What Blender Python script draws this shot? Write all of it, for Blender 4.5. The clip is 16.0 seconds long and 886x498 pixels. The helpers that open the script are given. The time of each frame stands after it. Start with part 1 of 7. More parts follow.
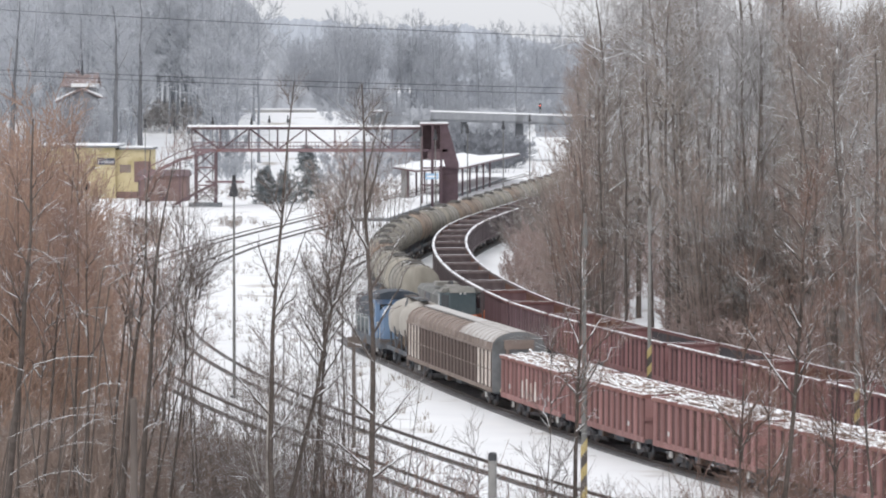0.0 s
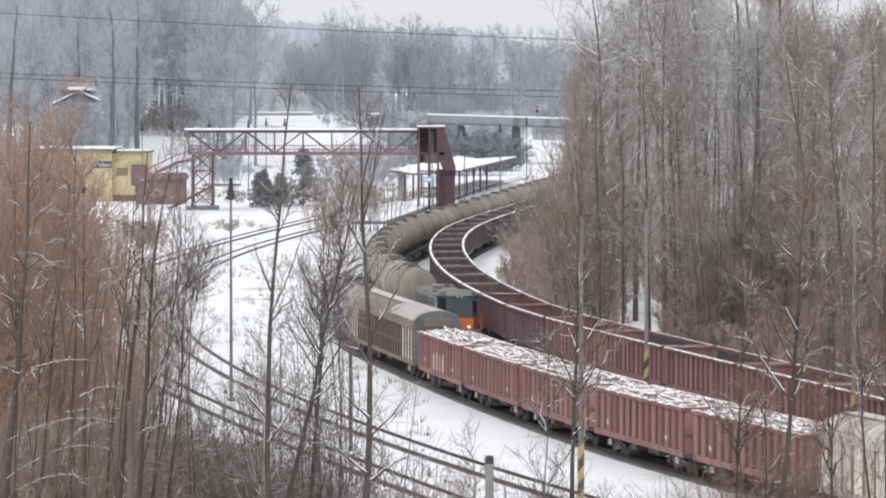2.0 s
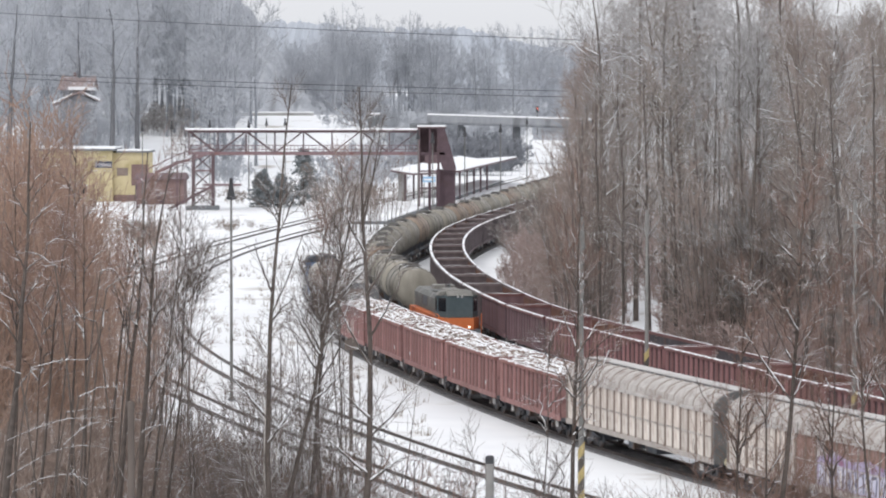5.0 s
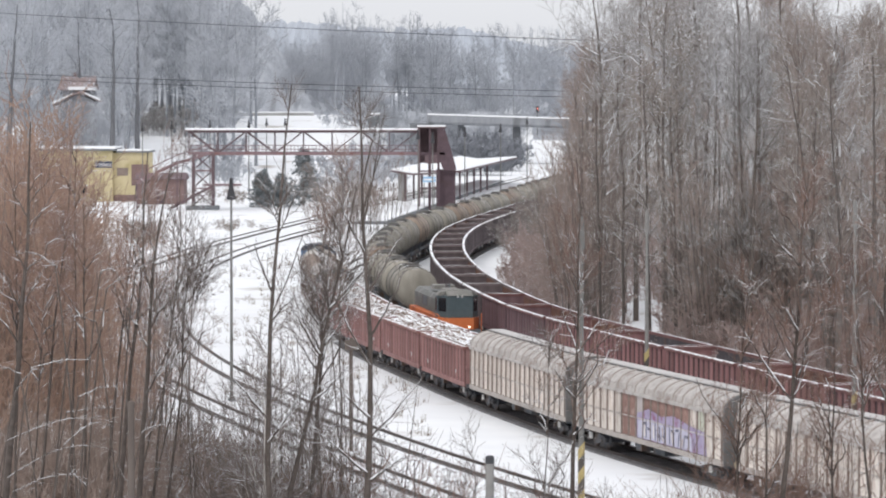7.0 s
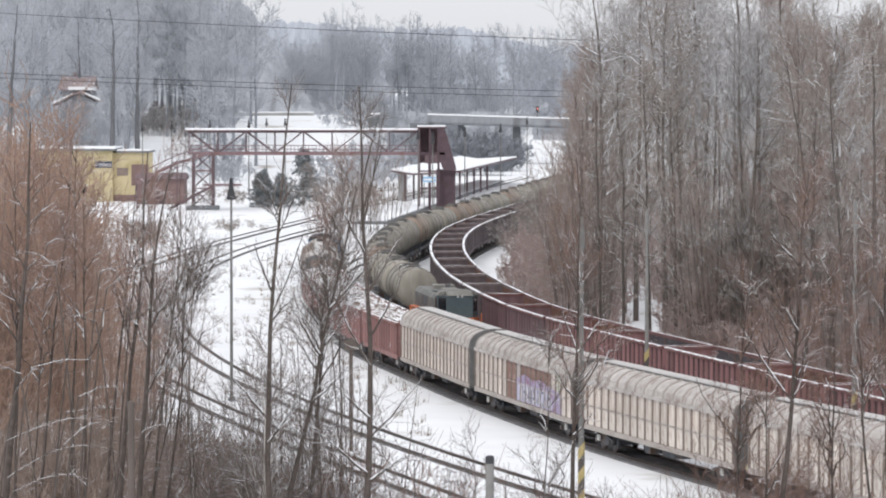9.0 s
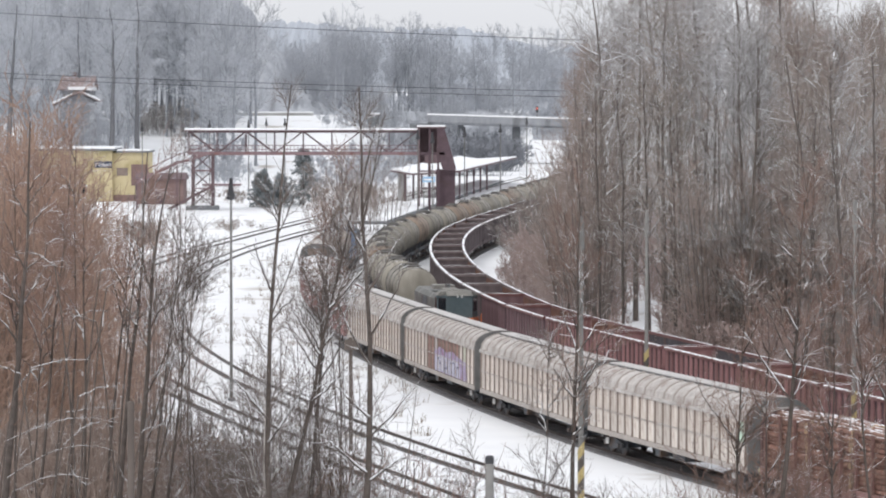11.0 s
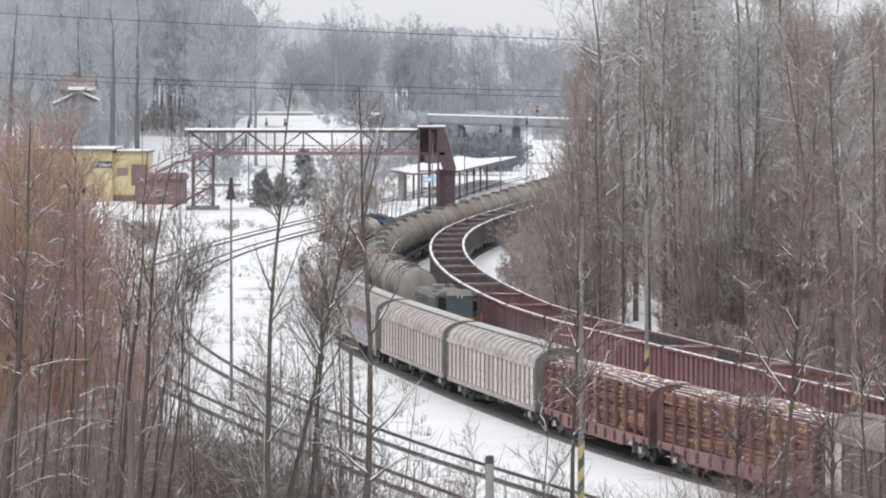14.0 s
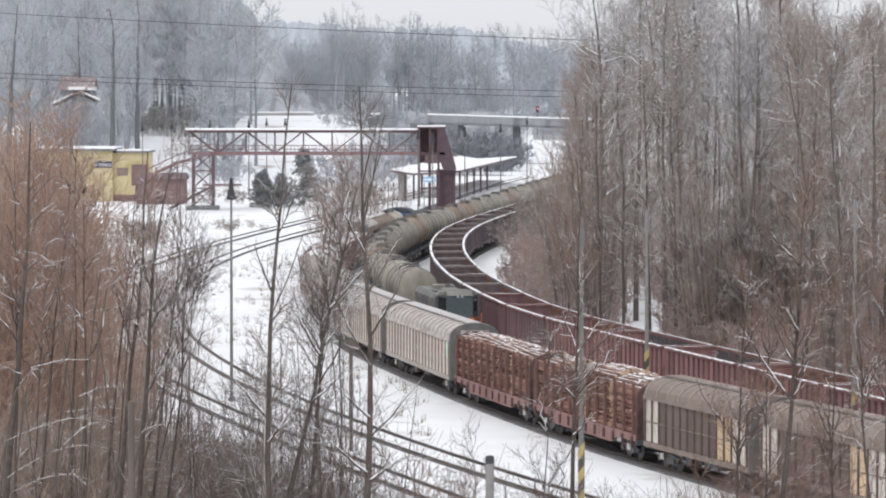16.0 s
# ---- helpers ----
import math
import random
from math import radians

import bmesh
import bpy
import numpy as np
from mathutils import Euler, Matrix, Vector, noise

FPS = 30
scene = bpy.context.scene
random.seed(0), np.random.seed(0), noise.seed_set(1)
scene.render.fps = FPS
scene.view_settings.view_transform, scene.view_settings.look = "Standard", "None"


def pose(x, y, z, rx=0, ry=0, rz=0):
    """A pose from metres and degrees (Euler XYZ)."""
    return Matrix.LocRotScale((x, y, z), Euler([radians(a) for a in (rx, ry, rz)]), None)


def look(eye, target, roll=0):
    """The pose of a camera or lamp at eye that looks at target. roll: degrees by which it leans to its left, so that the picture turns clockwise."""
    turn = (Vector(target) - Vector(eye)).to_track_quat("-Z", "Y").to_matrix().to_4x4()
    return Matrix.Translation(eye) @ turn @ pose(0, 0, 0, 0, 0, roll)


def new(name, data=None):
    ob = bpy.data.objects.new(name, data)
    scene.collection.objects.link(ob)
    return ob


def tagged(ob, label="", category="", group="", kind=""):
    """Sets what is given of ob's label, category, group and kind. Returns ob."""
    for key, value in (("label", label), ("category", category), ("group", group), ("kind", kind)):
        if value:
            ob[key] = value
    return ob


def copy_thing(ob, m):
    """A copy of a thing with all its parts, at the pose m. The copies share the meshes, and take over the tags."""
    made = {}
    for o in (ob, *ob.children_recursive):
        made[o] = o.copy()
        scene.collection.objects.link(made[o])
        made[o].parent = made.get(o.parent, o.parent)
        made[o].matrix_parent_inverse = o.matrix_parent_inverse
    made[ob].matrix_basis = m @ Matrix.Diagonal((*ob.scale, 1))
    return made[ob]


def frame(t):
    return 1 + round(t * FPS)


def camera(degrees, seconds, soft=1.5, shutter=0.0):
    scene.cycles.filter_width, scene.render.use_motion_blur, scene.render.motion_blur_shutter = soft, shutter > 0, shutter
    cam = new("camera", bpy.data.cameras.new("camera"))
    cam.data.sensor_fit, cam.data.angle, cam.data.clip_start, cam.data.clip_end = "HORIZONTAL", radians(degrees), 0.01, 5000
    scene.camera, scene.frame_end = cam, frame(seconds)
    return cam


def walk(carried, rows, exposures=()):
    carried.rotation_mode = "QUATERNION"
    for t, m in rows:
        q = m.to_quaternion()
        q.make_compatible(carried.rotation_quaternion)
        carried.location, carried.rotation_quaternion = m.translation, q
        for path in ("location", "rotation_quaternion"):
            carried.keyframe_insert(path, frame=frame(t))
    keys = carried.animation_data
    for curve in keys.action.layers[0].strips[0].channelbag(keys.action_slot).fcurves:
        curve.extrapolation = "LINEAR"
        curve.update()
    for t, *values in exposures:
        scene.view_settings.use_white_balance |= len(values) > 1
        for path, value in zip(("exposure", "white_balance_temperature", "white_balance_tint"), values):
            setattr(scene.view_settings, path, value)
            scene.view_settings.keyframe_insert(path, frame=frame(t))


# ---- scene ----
cam = camera(12.782, 16.0, 2.0)
EYE = (0.0, 0.0, 17.3)


def aim(dx, dy):
    """The camera's pose, turned by dx to the left and dy downwards, in units of 1/7000."""
    return pose(*EYE, 90 - math.degrees(math.atan(286 / 7000) + dy / 7000), 0, math.degrees(dx / 7000))


walk(cam, [(0.0, aim(5.5, 5.5)), (0.5, aim(2.0, 4.5)), (1.0, aim(1.2, 3.0)), (1.5, aim(0.0, 1.2)), (2.0, aim(0.0, 0.0)),
           (3.0, aim(-0.8, 0.0)), (3.5, aim(0.0, 0.0)), (7.0, aim(0.7, 0.0)), (9.0, aim(0.7, 0.0)), (11.5, aim(0.2, 0.0)), (16.0, aim(0.7, 0.0))])

# ---- light: an overcast winter day ----
world = bpy.data.worlds.new("overcast_sky")
scene.world = world
world.use_nodes = True
wn, wl = world.node_tree.nodes, world.node_tree.links
sky = wn.new("ShaderNodeTexSky")
sky.sky_type, sky.sun_disc = "NISHITA", False
sky.sun_elevation, sky.sun_rotation = radians(38), radians(200)
sky.air_density, sky.dust_density, sky.ozone_density = 1.0, 1.5, 1.0
pale = wn.new("ShaderNodeHueSaturation")
pale.inputs["Saturation"].default_value = 0.22
wl.new(sky.outputs[0], pale.inputs["Color"])
cloud = wn.new("ShaderNodeMix")
cloud.data_type = "RGBA"
cloud.inputs["Factor"].default_value = 0.72
cloud.inputs["B"].default_value = (7.6, 7.75, 8.25, 1)
wl.new(pale.outputs[0], cloud.inputs["A"])
# an overcast sky brightens towards the zenith
toward = wn.new("ShaderNodeTexCoord")
height = wn.new("ShaderNodeSeparateXYZ")
wl.new(toward.outputs["Generated"], height.inputs[0])
rise = wn.new("ShaderNodeMapRange")
rise.inputs["From Min"].default_value, rise.inputs["From Max"].default_value = 0.0, 0.8
rise.inputs["To Min"].default_value, rise.inputs["To Max"].default_value = 0.88, 1.22
wl.new(height.outputs["Z"], rise.inputs["Value"])
cover = wn.new("ShaderNodeVectorMath")
cover.operation = "SCALE"
wl.new(cloud.outputs["Result"], cover.inputs[0])
wl.new(rise.outputs[0], cover.inputs["Scale"])
wl.new(cover.outputs[0], wn["Background"].inputs["Color"])
wn["Background"].inputs["Strength"].default_value = 0.135

sun = new("sun", bpy.data.lights.new("sun", "SUN"))
sun.data.energy, sun.data.angle, sun.data.color = 0.9, radians(25), (1.0, 0.96, 0.9)
sun.matrix_basis = look((0, 0, 100), (40, 70, 0))
scene.view_settings.exposure = 0.0


# ---- materials ----
def material(name, a, b, grain=6.0, rough=0.8, bump=0.2, metal=0.0, snow=0.0, stain=None, stain_size=0.6, stain_at=0.58, streak=1.0, vary=0.0, glow=0.0):
    """Two colours mixed by noise at two sizes; a stain of a third colour; snow lying on faces that look up; a spread from object to object."""
    m = bpy.data.materials.new(name)
    m.use_nodes = True
    n, l = m.node_tree.nodes, m.node_tree.links
    out = n["Principled BSDF"]
    place = n.new("ShaderNodeTexCoord")
    shape = n.new("ShaderNodeMapping")
    shape.inputs["Scale"].default_value = (1, 1, 1 / streak)
    l.new(place.outputs["Object"], shape.inputs["Vector"])

    def noise_of(size, detail=4.0):
        t = n.new("ShaderNodeTexNoise")
        t.inputs["Scale"].default_value, t.inputs["Detail"].default_value = size, detail
        l.new(shape.outputs[0], t.inputs["Vector"])
        return t

    def mixed(factor, x, y):
        mx = n.new("ShaderNodeMix")
        mx.data_type = "RGBA"
        l.new(factor, mx.inputs["Factor"])
        for socket, v in ((mx.inputs["A"], x), (mx.inputs["B"], y)):
            if isinstance(v, tuple):
                socket.default_value = (*v, 1)
            else:
                l.new(v, socket)
        return mx.outputs["Result"]

    def ramp(value, low, high):
        r = n.new("ShaderNodeMapRange")
        r.inputs["From Min"].default_value, r.inputs["From Max"].default_value = low, high
        l.new(value, r.inputs["Value"])
        return r.outputs[0]

    fine, coarse = noise_of(grain), noise_of(grain / 9)
    both = n.new("ShaderNodeMath")
    both.operation = "ADD"
    l.new(fine.outputs["Fac"], both.inputs[0])
    l.new(coarse.outputs["Fac"], both.inputs[1])
    colour = mixed(ramp(both.outputs[0], 0.72, 1.28), a, b)
    if stain:
        colour = mixed(ramp(noise_of(stain_size, 6.0).outputs["Fac"], stain_at - 0.06, stain_at + 0.1), colour, stain)
    if vary:
        info = n.new("ShaderNodeObjectInfo")
        shift = n.new("ShaderNodeHueSaturation")
        l.new(colour, shift.inputs["Color"])
        r = n.new("ShaderNodeMapRange")
        r.inputs["To Min"].default_value, r.inputs["To Max"].default_value = 1 - vary, 1 + vary
        l.new(info.outputs["Random"], r.inputs["Value"])
        l.new(r.outputs[0], shift.inputs["Value"])
        colour = shift.outputs[0]
    if snow:
        face = n.new("ShaderNodeNewGeometry")
        split = n.new("ShaderNodeSeparateXYZ")
        l.new(face.outputs["Normal"], split.inputs[0])
        add = n.new("ShaderNodeMath")
        add.operation = "MULTIPLY_ADD"
        patch = noise_of(1.3, 3.0)
        l.new(patch.outputs["Fac"], add.inputs[0])
        add.inputs[1].default_value = 1.6
        l.new(split.outputs["Z"], add.inputs[2])
        colour = mixed(ramp(add.outputs[0], 1.95 - snow, 2.15 - snow), colour, (0.84, 0.85, 0.87))
    l.new(colour, out.inputs["Base Color"])
    out.inputs["Roughness"].default_value, out.inputs["Metallic"].default_value = rough, metal
    out.inputs["Specular IOR Level"].default_value = 0.25
    if bump:
        bp = n.new("ShaderNodeBump")
        bp.inputs["Strength"].default_value, bp.inputs["Distance"].default_value = bump, 0.05
        l.new(fine.outputs["Fac"], bp.inputs["Height"])
        l.new(bp.outputs[0], out.inputs["Normal"])
    if glow:
        out.inputs["Emission Color"].default_value, out.inputs["Emission Strength"].default_value = (*a, 1), glow
    return m


SNOW = material("snow", (0.80, 0.81, 0.83), (0.86, 0.87, 0.88), 0.5, 0.75, 0.25)
ROOF_SNOW = material("roof_snow", (0.80, 0.81, 0.83), (0.86, 0.87, 0.88), 1.5, 0.75, 0.2)
BALLAST = material("ballast", (0.12, 0.118, 0.123), (0.215, 0.21, 0.213), 9, 0.95, 0.8, stain=(0.42, 0.42, 0.43), stain_size=1.6, stain_at=0.66)
RAIL = material("rail_steel", (0.07, 0.055, 0.05), (0.13, 0.11, 0.1), 4, 0.5, 0.1, 0.6)
RED = material("wagon_red", (0.25, 0.13, 0.122), (0.355, 0.208, 0.198), 3, 0.75, 0.15, stain=(0.17, 0.085, 0.07), streak=5, vary=0.2)
SLATE = material("wagon_slate", (0.105, 0.085, 0.09), (0.16, 0.132, 0.137), 3, 0.75, 0.15, stain=(0.13, 0.085, 0.08), streak=5, vary=0.2)
# plates take their wagon's colour darkened, painting the shade between ribs
PLATE_SLATE = material("wagon_plate_shade_slate", (0.055, 0.05, 0.058), (0.09, 0.08, 0.088), 3, 0.8, 0.15, streak=5)
RED_RIM = material("wagon_rim", (0.20, 0.09, 0.08), (0.30, 0.16, 0.14), 3, 0.75, 0.15, snow=0.4)
MAROON = material("wagon_maroon", (0.245, 0.125, 0.125), (0.355, 0.20, 0.198), 3, 0.75, 0.15, stain=(0.24, 0.12, 0.09), streak=5, vary=0.2)
MAROON_RIM = material("wagon_maroon_rim", (0.16, 0.075, 0.075), (0.24, 0.13, 0.125), 3, 0.75, 0.15, snow=0.5)
# red and maroon plates, darkened likewise where ribs would shade them
PLATE_RED = material("wagon_plate_shade_red", (0.10, 0.052, 0.05), (0.15, 0.082, 0.078), 3, 0.8, 0.15, stain=(0.07, 0.04, 0.035), streak=5)
PLATE_MAROON = material("wagon_plate_shade_maroon", (0.08, 0.046, 0.05), (0.125, 0.072, 0.076), 3, 0.8, 0.15, stain=(0.05, 0.03, 0.03), streak=5)
GAP = material("wall_post_dark", (0.20, 0.16, 0.14), (0.29, 0.235, 0.205), 3, 0.85, 0.1)
HOOP = material("roof_hoop_grime", (0.36, 0.32, 0.295), (0.47, 0.43, 0.40), 3, 0.8, 0.1)
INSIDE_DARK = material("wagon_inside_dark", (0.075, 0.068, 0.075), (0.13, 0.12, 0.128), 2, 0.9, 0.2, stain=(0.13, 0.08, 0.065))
PLUM = material("wagon_plum", (0.155, 0.095, 0.105), (0.225, 0.145, 0.155), 3, 0.75, 0.15, stain=(0.15, 0.08, 0.075), streak=5, vary=0.15)
PLATE_PLUM = material("wagon_plate_shade_plum", (0.06, 0.042, 0.05), (0.10, 0.07, 0.078), 3, 0.8, 0.15, streak=5)
INSIDE = material("wagon_inside", (0.12, 0.065, 0.055), (0.23, 0.12, 0.085), 2, 0.9, 0.2, stain=(0.06, 0.045, 0.045))
CREAM = material("wagon_cream", (0.63, 0.575, 0.52), (0.76, 0.715, 0.66), 2.5, 0.7, 0.1, stain=(0.36, 0.25, 0.205), stain_size=1.5, stain_at=0.55, streak=4, vary=0.16)
CREAM_RUST = material("wagon_rust", (0.22, 0.128, 0.108), (0.32, 0.205, 0.175), 3, 0.8, 0.1, stain=(0.40, 0.30, 0.27), stain_size=1.5, vary=0.15)
GREY_ROOF = material("wagon_roof", (0.39, 0.36, 0.34), (0.56, 0.53, 0.505), 3.0, 0.6, 0.15, stain=(0.30, 0.245, 0.22), stain_size=1.6, stain_at=0.56, vary=0.08)
BRIGHT_ROOF = material("wagon_roof_ridge", (0.46, 0.44, 0.425), (0.58, 0.56, 0.545), 1.2, 0.5, 0.1, stain=(0.38, 0.34, 0.32), stain_size=1.1)
SILO = material("silo_cream", (0.40, 0.375, 0.34), (0.52, 0.49, 0.445), 1.6, 0.65, 0.1, stain=(0.25, 0.205, 0.165), stain_size=0.7, streak=3)
END_PALE = material("wagon_end_pale", (0.15, 0.158, 0.165), (0.22, 0.228, 0.235), 3, 0.7, 0.1, stain=(0.10, 0.10, 0.10))
END_GREY = material("wagon_end", (0.115, 0.115, 0.115), (0.18, 0.176, 0.172), 3, 0.7, 0.1)
BROWN = material("wagon_brown", (0.125, 0.095, 0.085), (0.19, 0.148, 0.132), 2.5, 0.75, 0.1, stain=(0.23, 0.19, 0.165), stain_size=0.9, streak=6, vary=0.15)
TAN = material("wagon_tan", (0.50, 0.36, 0.23), (0.60, 0.46, 0.32), 2.5, 0.75, 0.1, stain=(0.25, 0.15, 0.1), streak=5, vary=0.2)
BROWN_ROOF = material("wagon_brown_roof", (0.20, 0.158, 0.138), (0.285, 0.228, 0.20), 1.2, 0.65, 0.1, stain=(0.34, 0.29, 0.26), stain_size=0.5)
PURPLE = material("spray_paint", (0.31, 0.26, 0.40), (0.42, 0.37, 0.50), 4, 0.6, 0.05, stain=(0.28, 0.12, 0.2), stain_size=2.5)
FRAME = material("underframe", (0.09, 0.10, 0.115), (0.16, 0.172, 0.188), 5, 0.8, 0.2, stain=(0.13, 0.085, 0.06))
PALE_STEEL = material("pale_steel", (0.5, 0.5, 0.48), (0.62, 0.62, 0.6), 5, 0.5, 0.05)
BUFFER = material("buffer_yellow", (0.42, 0.38, 0.24), (0.55, 0.5, 0.36), 5, 0.6, 0.05)
TANK = material("tank_olive", (0.24, 0.222, 0.188), (0.375, 0.35, 0.30), 1.6, 0.6, 0.1, stain=(0.14, 0.115, 0.085), stain_size=0.7, streak=2.5, vary=0.18, snow=0.12)
TANK_RUST = material("tank_rusty", (0.28, 0.215, 0.17), (0.38, 0.315, 0.255), 1.6, 0.65, 0.1, stain=(0.15, 0.10, 0.075), stain_size=0.8, vary=0.1)
TANK_TOP = material("tank_hatch", (0.10, 0.096, 0.09), (0.16, 0.15, 0.14), 3, 0.7, 0.1)
ORANGE = material("loco_orange", (0.58, 0.15, 0.05), (0.68, 0.21, 0.08), 2, 0.5, 0.05, stain=(0.4, 0.1, 0.04), streak=3)
LOCO_GREY = material("loco_grey", (0.075, 0.10, 0.11), (0.11, 0.14, 0.15), 2, 0.5, 0.05)
POSTER_GREEN = material("label_green", (0.50, 0.66, 0.52), (0.58, 0.72, 0.6), 3, 0.6, 0)
HOOD_GREY = material("loco_hood", (0.12, 0.125, 0.12), (0.19, 0.19, 0.18), 2, 0.7, 0.1, stain=(0.26, 0.25, 0.24))
LOCO_ROOF = material("loco_roof", (0.17, 0.165, 0.15), (0.26, 0.25, 0.23), 2, 0.7, 0.1, stain=(0.35, 0.34, 0.32))
BLUE = material("loco_blue", (0.15, 0.235, 0.37), (0.22, 0.31, 0.44), 2, 0.5, 0.05)
DARK_BLUE = material("loco_dark_roof", (0.04, 0.05, 0.065), (0.08, 0.09, 0.105), 2, 0.6, 0.05)
GLASS = material("window_glass", (0.012, 0.016, 0.02), (0.02, 0.025, 0.03), 1, 0.12, 0)
LAMP_ON = material("lamp_glow", (1.0, 0.9, 0.75), (1.0, 0.9, 0.75), 1, 0.4, 0, glow=1.2)
SIGNAL_ON = material("signal_glow", (1.0, 0.22, 0.16), (1.0, 0.22, 0.16), 1, 0.4, 0, glow=4)
BARK_LOG = material("log_bark", (0.15, 0.078, 0.062), (0.27, 0.15, 0.118), 5, 0.9, 0.4, stain=(0.36, 0.23, 0.175), stain_size=3, stain_at=0.62, vary=0.35, snow=0.12)
TOP_LOG = material("snow_streaked_bark", (0.18, 0.10, 0.08), (0.30, 0.19, 0.15), 4, 0.9, 0.4, vary=0.3, snow=0.36)
LOG_END = material("log_end", (0.44, 0.31, 0.21), (0.56, 0.42, 0.30), 8, 0.9, 0.1, vary=0.3)
SNOW_LOG = material("snowy_log", (0.25, 0.19, 0.16), (0.38, 0.30, 0.26), 5, 0.9, 0.4, vary=0.3, snow=0.62)
STAKE = material("stake_steel", (0.13, 0.07, 0.062), (0.21, 0.12, 0.105), 4, 0.8, 0.1)
# red steel greyed and lightened, distance haze painted into it
BRIDGE_RED = material("bridge_hazy_red", (0.20, 0.135, 0.142), (0.26, 0.182, 0.19), 2, 0.75, 0.1, stain=(0.20, 0.10, 0.09))
TOWER_RED = material("tower_maroon", (0.085, 0.058, 0.068), (0.125, 0.086, 0.098), 2, 0.75, 0.1, stain=(0.09, 0.06, 0.065))
# dark steel raised in tone by the same painted haze
BRIDGE_DARK = material("bridge_hazy_dark", (0.125, 0.088, 0.095), (0.185, 0.132, 0.14), 2, 0.75, 0.1)
YELLOW = material("yellow_plaster", (0.53, 0.45, 0.27), (0.62, 0.54, 0.35), 1.2, 0.9, 0.15, stain=(0.44, 0.37, 0.2), stain_size=0.4)
CONCRETE = material("concrete", (0.34, 0.34, 0.335), (0.46, 0.455, 0.445), 1.5, 0.9, 0.2, stain=(0.25, 0.25, 0.25), stain_size=0.5, streak=3)
DARK_CONCRETE = material("dark_concrete", (0.145, 0.155, 0.165), (0.22, 0.23, 0.24), 1.5, 0.9, 0.2)
BRICK = material("dark_brick", (0.18, 0.12, 0.116), (0.25, 0.175, 0.165), 4, 0.9, 0.2)
WALL_GREY = material("grey_plaster", (0.20, 0.20, 0.215), (0.27, 0.27, 0.285), 1.2, 0.9, 0.15)
TILE = material("roof_tile", (0.25, 0.195, 0.19), (0.32, 0.26, 0.255), 5, 0.9, 0.3, snow=0.1)
SIGN_BLUE = material("sign_dark", (0.05, 0.06, 0.10), (0.07, 0.08, 0.12), 3, 0.5, 0)
SIGN_LIGHT = material("sign_light_blue", (0.30, 0.48, 0.68), (0.36, 0.54, 0.72), 3, 0.5, 0)
WHITE = material("white_paint", (0.76, 0.76, 0.76), (0.82, 0.82, 0.82), 3, 0.6, 0)
MAST = material("mast_steel", (0.13, 0.13, 0.125), (0.22, 0.215, 0.205), 4, 0.7, 0.1)
MAST_PALE = material("mast_concrete", (0.19, 0.185, 0.178), (0.27, 0.26, 0.25), 4, 0.85, 0.15)
BAND_YELLOW = material("warning_yellow", (0.40, 0.32, 0.14), (0.50, 0.40, 0.20), 4, 0.7, 0.05)
BAND_BLACK = material("warning_black", (0.085, 0.075, 0.068), (0.13, 0.115, 0.10), 4, 0.7, 0.05)
WOOD = material("weathered_wood", (0.10, 0.082, 0.073), (0.165, 0.138, 0.122), 4, 0.9, 0.3, streak=6)
CABLE = material("cable", (0.05, 0.05, 0.055), (0.07, 0.07, 0.075), 4, 0.7, 0)
BARK = material("bark", (0.11, 0.094, 0.084), (0.19, 0.162, 0.144), 6, 0.95, 0.5, snow=0.5)
BARK_SNOWY = material("bark_snowy", (0.125, 0.108, 0.099), (0.215, 0.188, 0.172), 6, 0.95, 0.5, snow=0.98)
BARK_WHITE = material("bark_under_snow", (0.12, 0.10, 0.09), (0.2, 0.17, 0.15), 6, 0.95, 0.4, snow=0.85)
BIRCH = material("birch_bark", (0.50, 0.46, 0.42), (0.62, 0.58, 0.54), 6, 0.9, 0.3, stain=(0.1, 0.09, 0.08), stain_size=2.5, snow=0.3)
TWIG_BROWN = material("twigs_brown", (0.255, 0.215, 0.19), (0.375, 0.322, 0.288), 2, 0.95, 0, vary=0.15, snow=0.4)
TWIG_GREY = material("twigs_grey", (0.19, 0.165, 0.15), (0.29, 0.26, 0.245), 2, 0.95, 0, vary=0.12, snow=0.52)
TWIG_ORANGE = material("twigs_orange", (0.295, 0.192, 0.145), (0.40, 0.28, 0.22), 2, 0.95, 0, vary=0.12, snow=0.22)
# frost and distance haze are both put into this pale blue-grey
TWIG_FAR = material("twigs_frost_haze", (0.44, 0.457, 0.495), (0.555, 0.577, 0.615), 0.6, 0.95, 0, vary=0.12, snow=0.14)
# dark brush colour blued to paint in the haze of distance
THICKET_BLUE = material("twigs_haze_blue", (0.235, 0.245, 0.272), (0.325, 0.338, 0.366), 0.6, 0.95, 0, vary=0.12, snow=0.1)
# the far wood's blue-grey haze is put into this ground colour
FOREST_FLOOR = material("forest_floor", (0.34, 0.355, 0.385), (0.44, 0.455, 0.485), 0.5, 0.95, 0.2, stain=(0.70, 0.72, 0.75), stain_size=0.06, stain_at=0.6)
# far bark lightened and blued the same way, haze painted over frost
BARK_FAR = material("bark_frost_haze", (0.25, 0.265, 0.29), (0.34, 0.355, 0.38), 2, 0.95, 0.2, snow=0.5)
# twig grey lightened to paint haze deeper in the wood
TWIG_PALE = material("twigs_pale", (0.28, 0.265, 0.26), (0.40, 0.385, 0.38), 2, 0.95, 0, vary=0.12, snow=0.6)
BRUSH = material("brush_stems", (0.205, 0.152, 0.127), (0.315, 0.245, 0.208), 2, 0.95, 0, vary=0.15, snow=0.38)
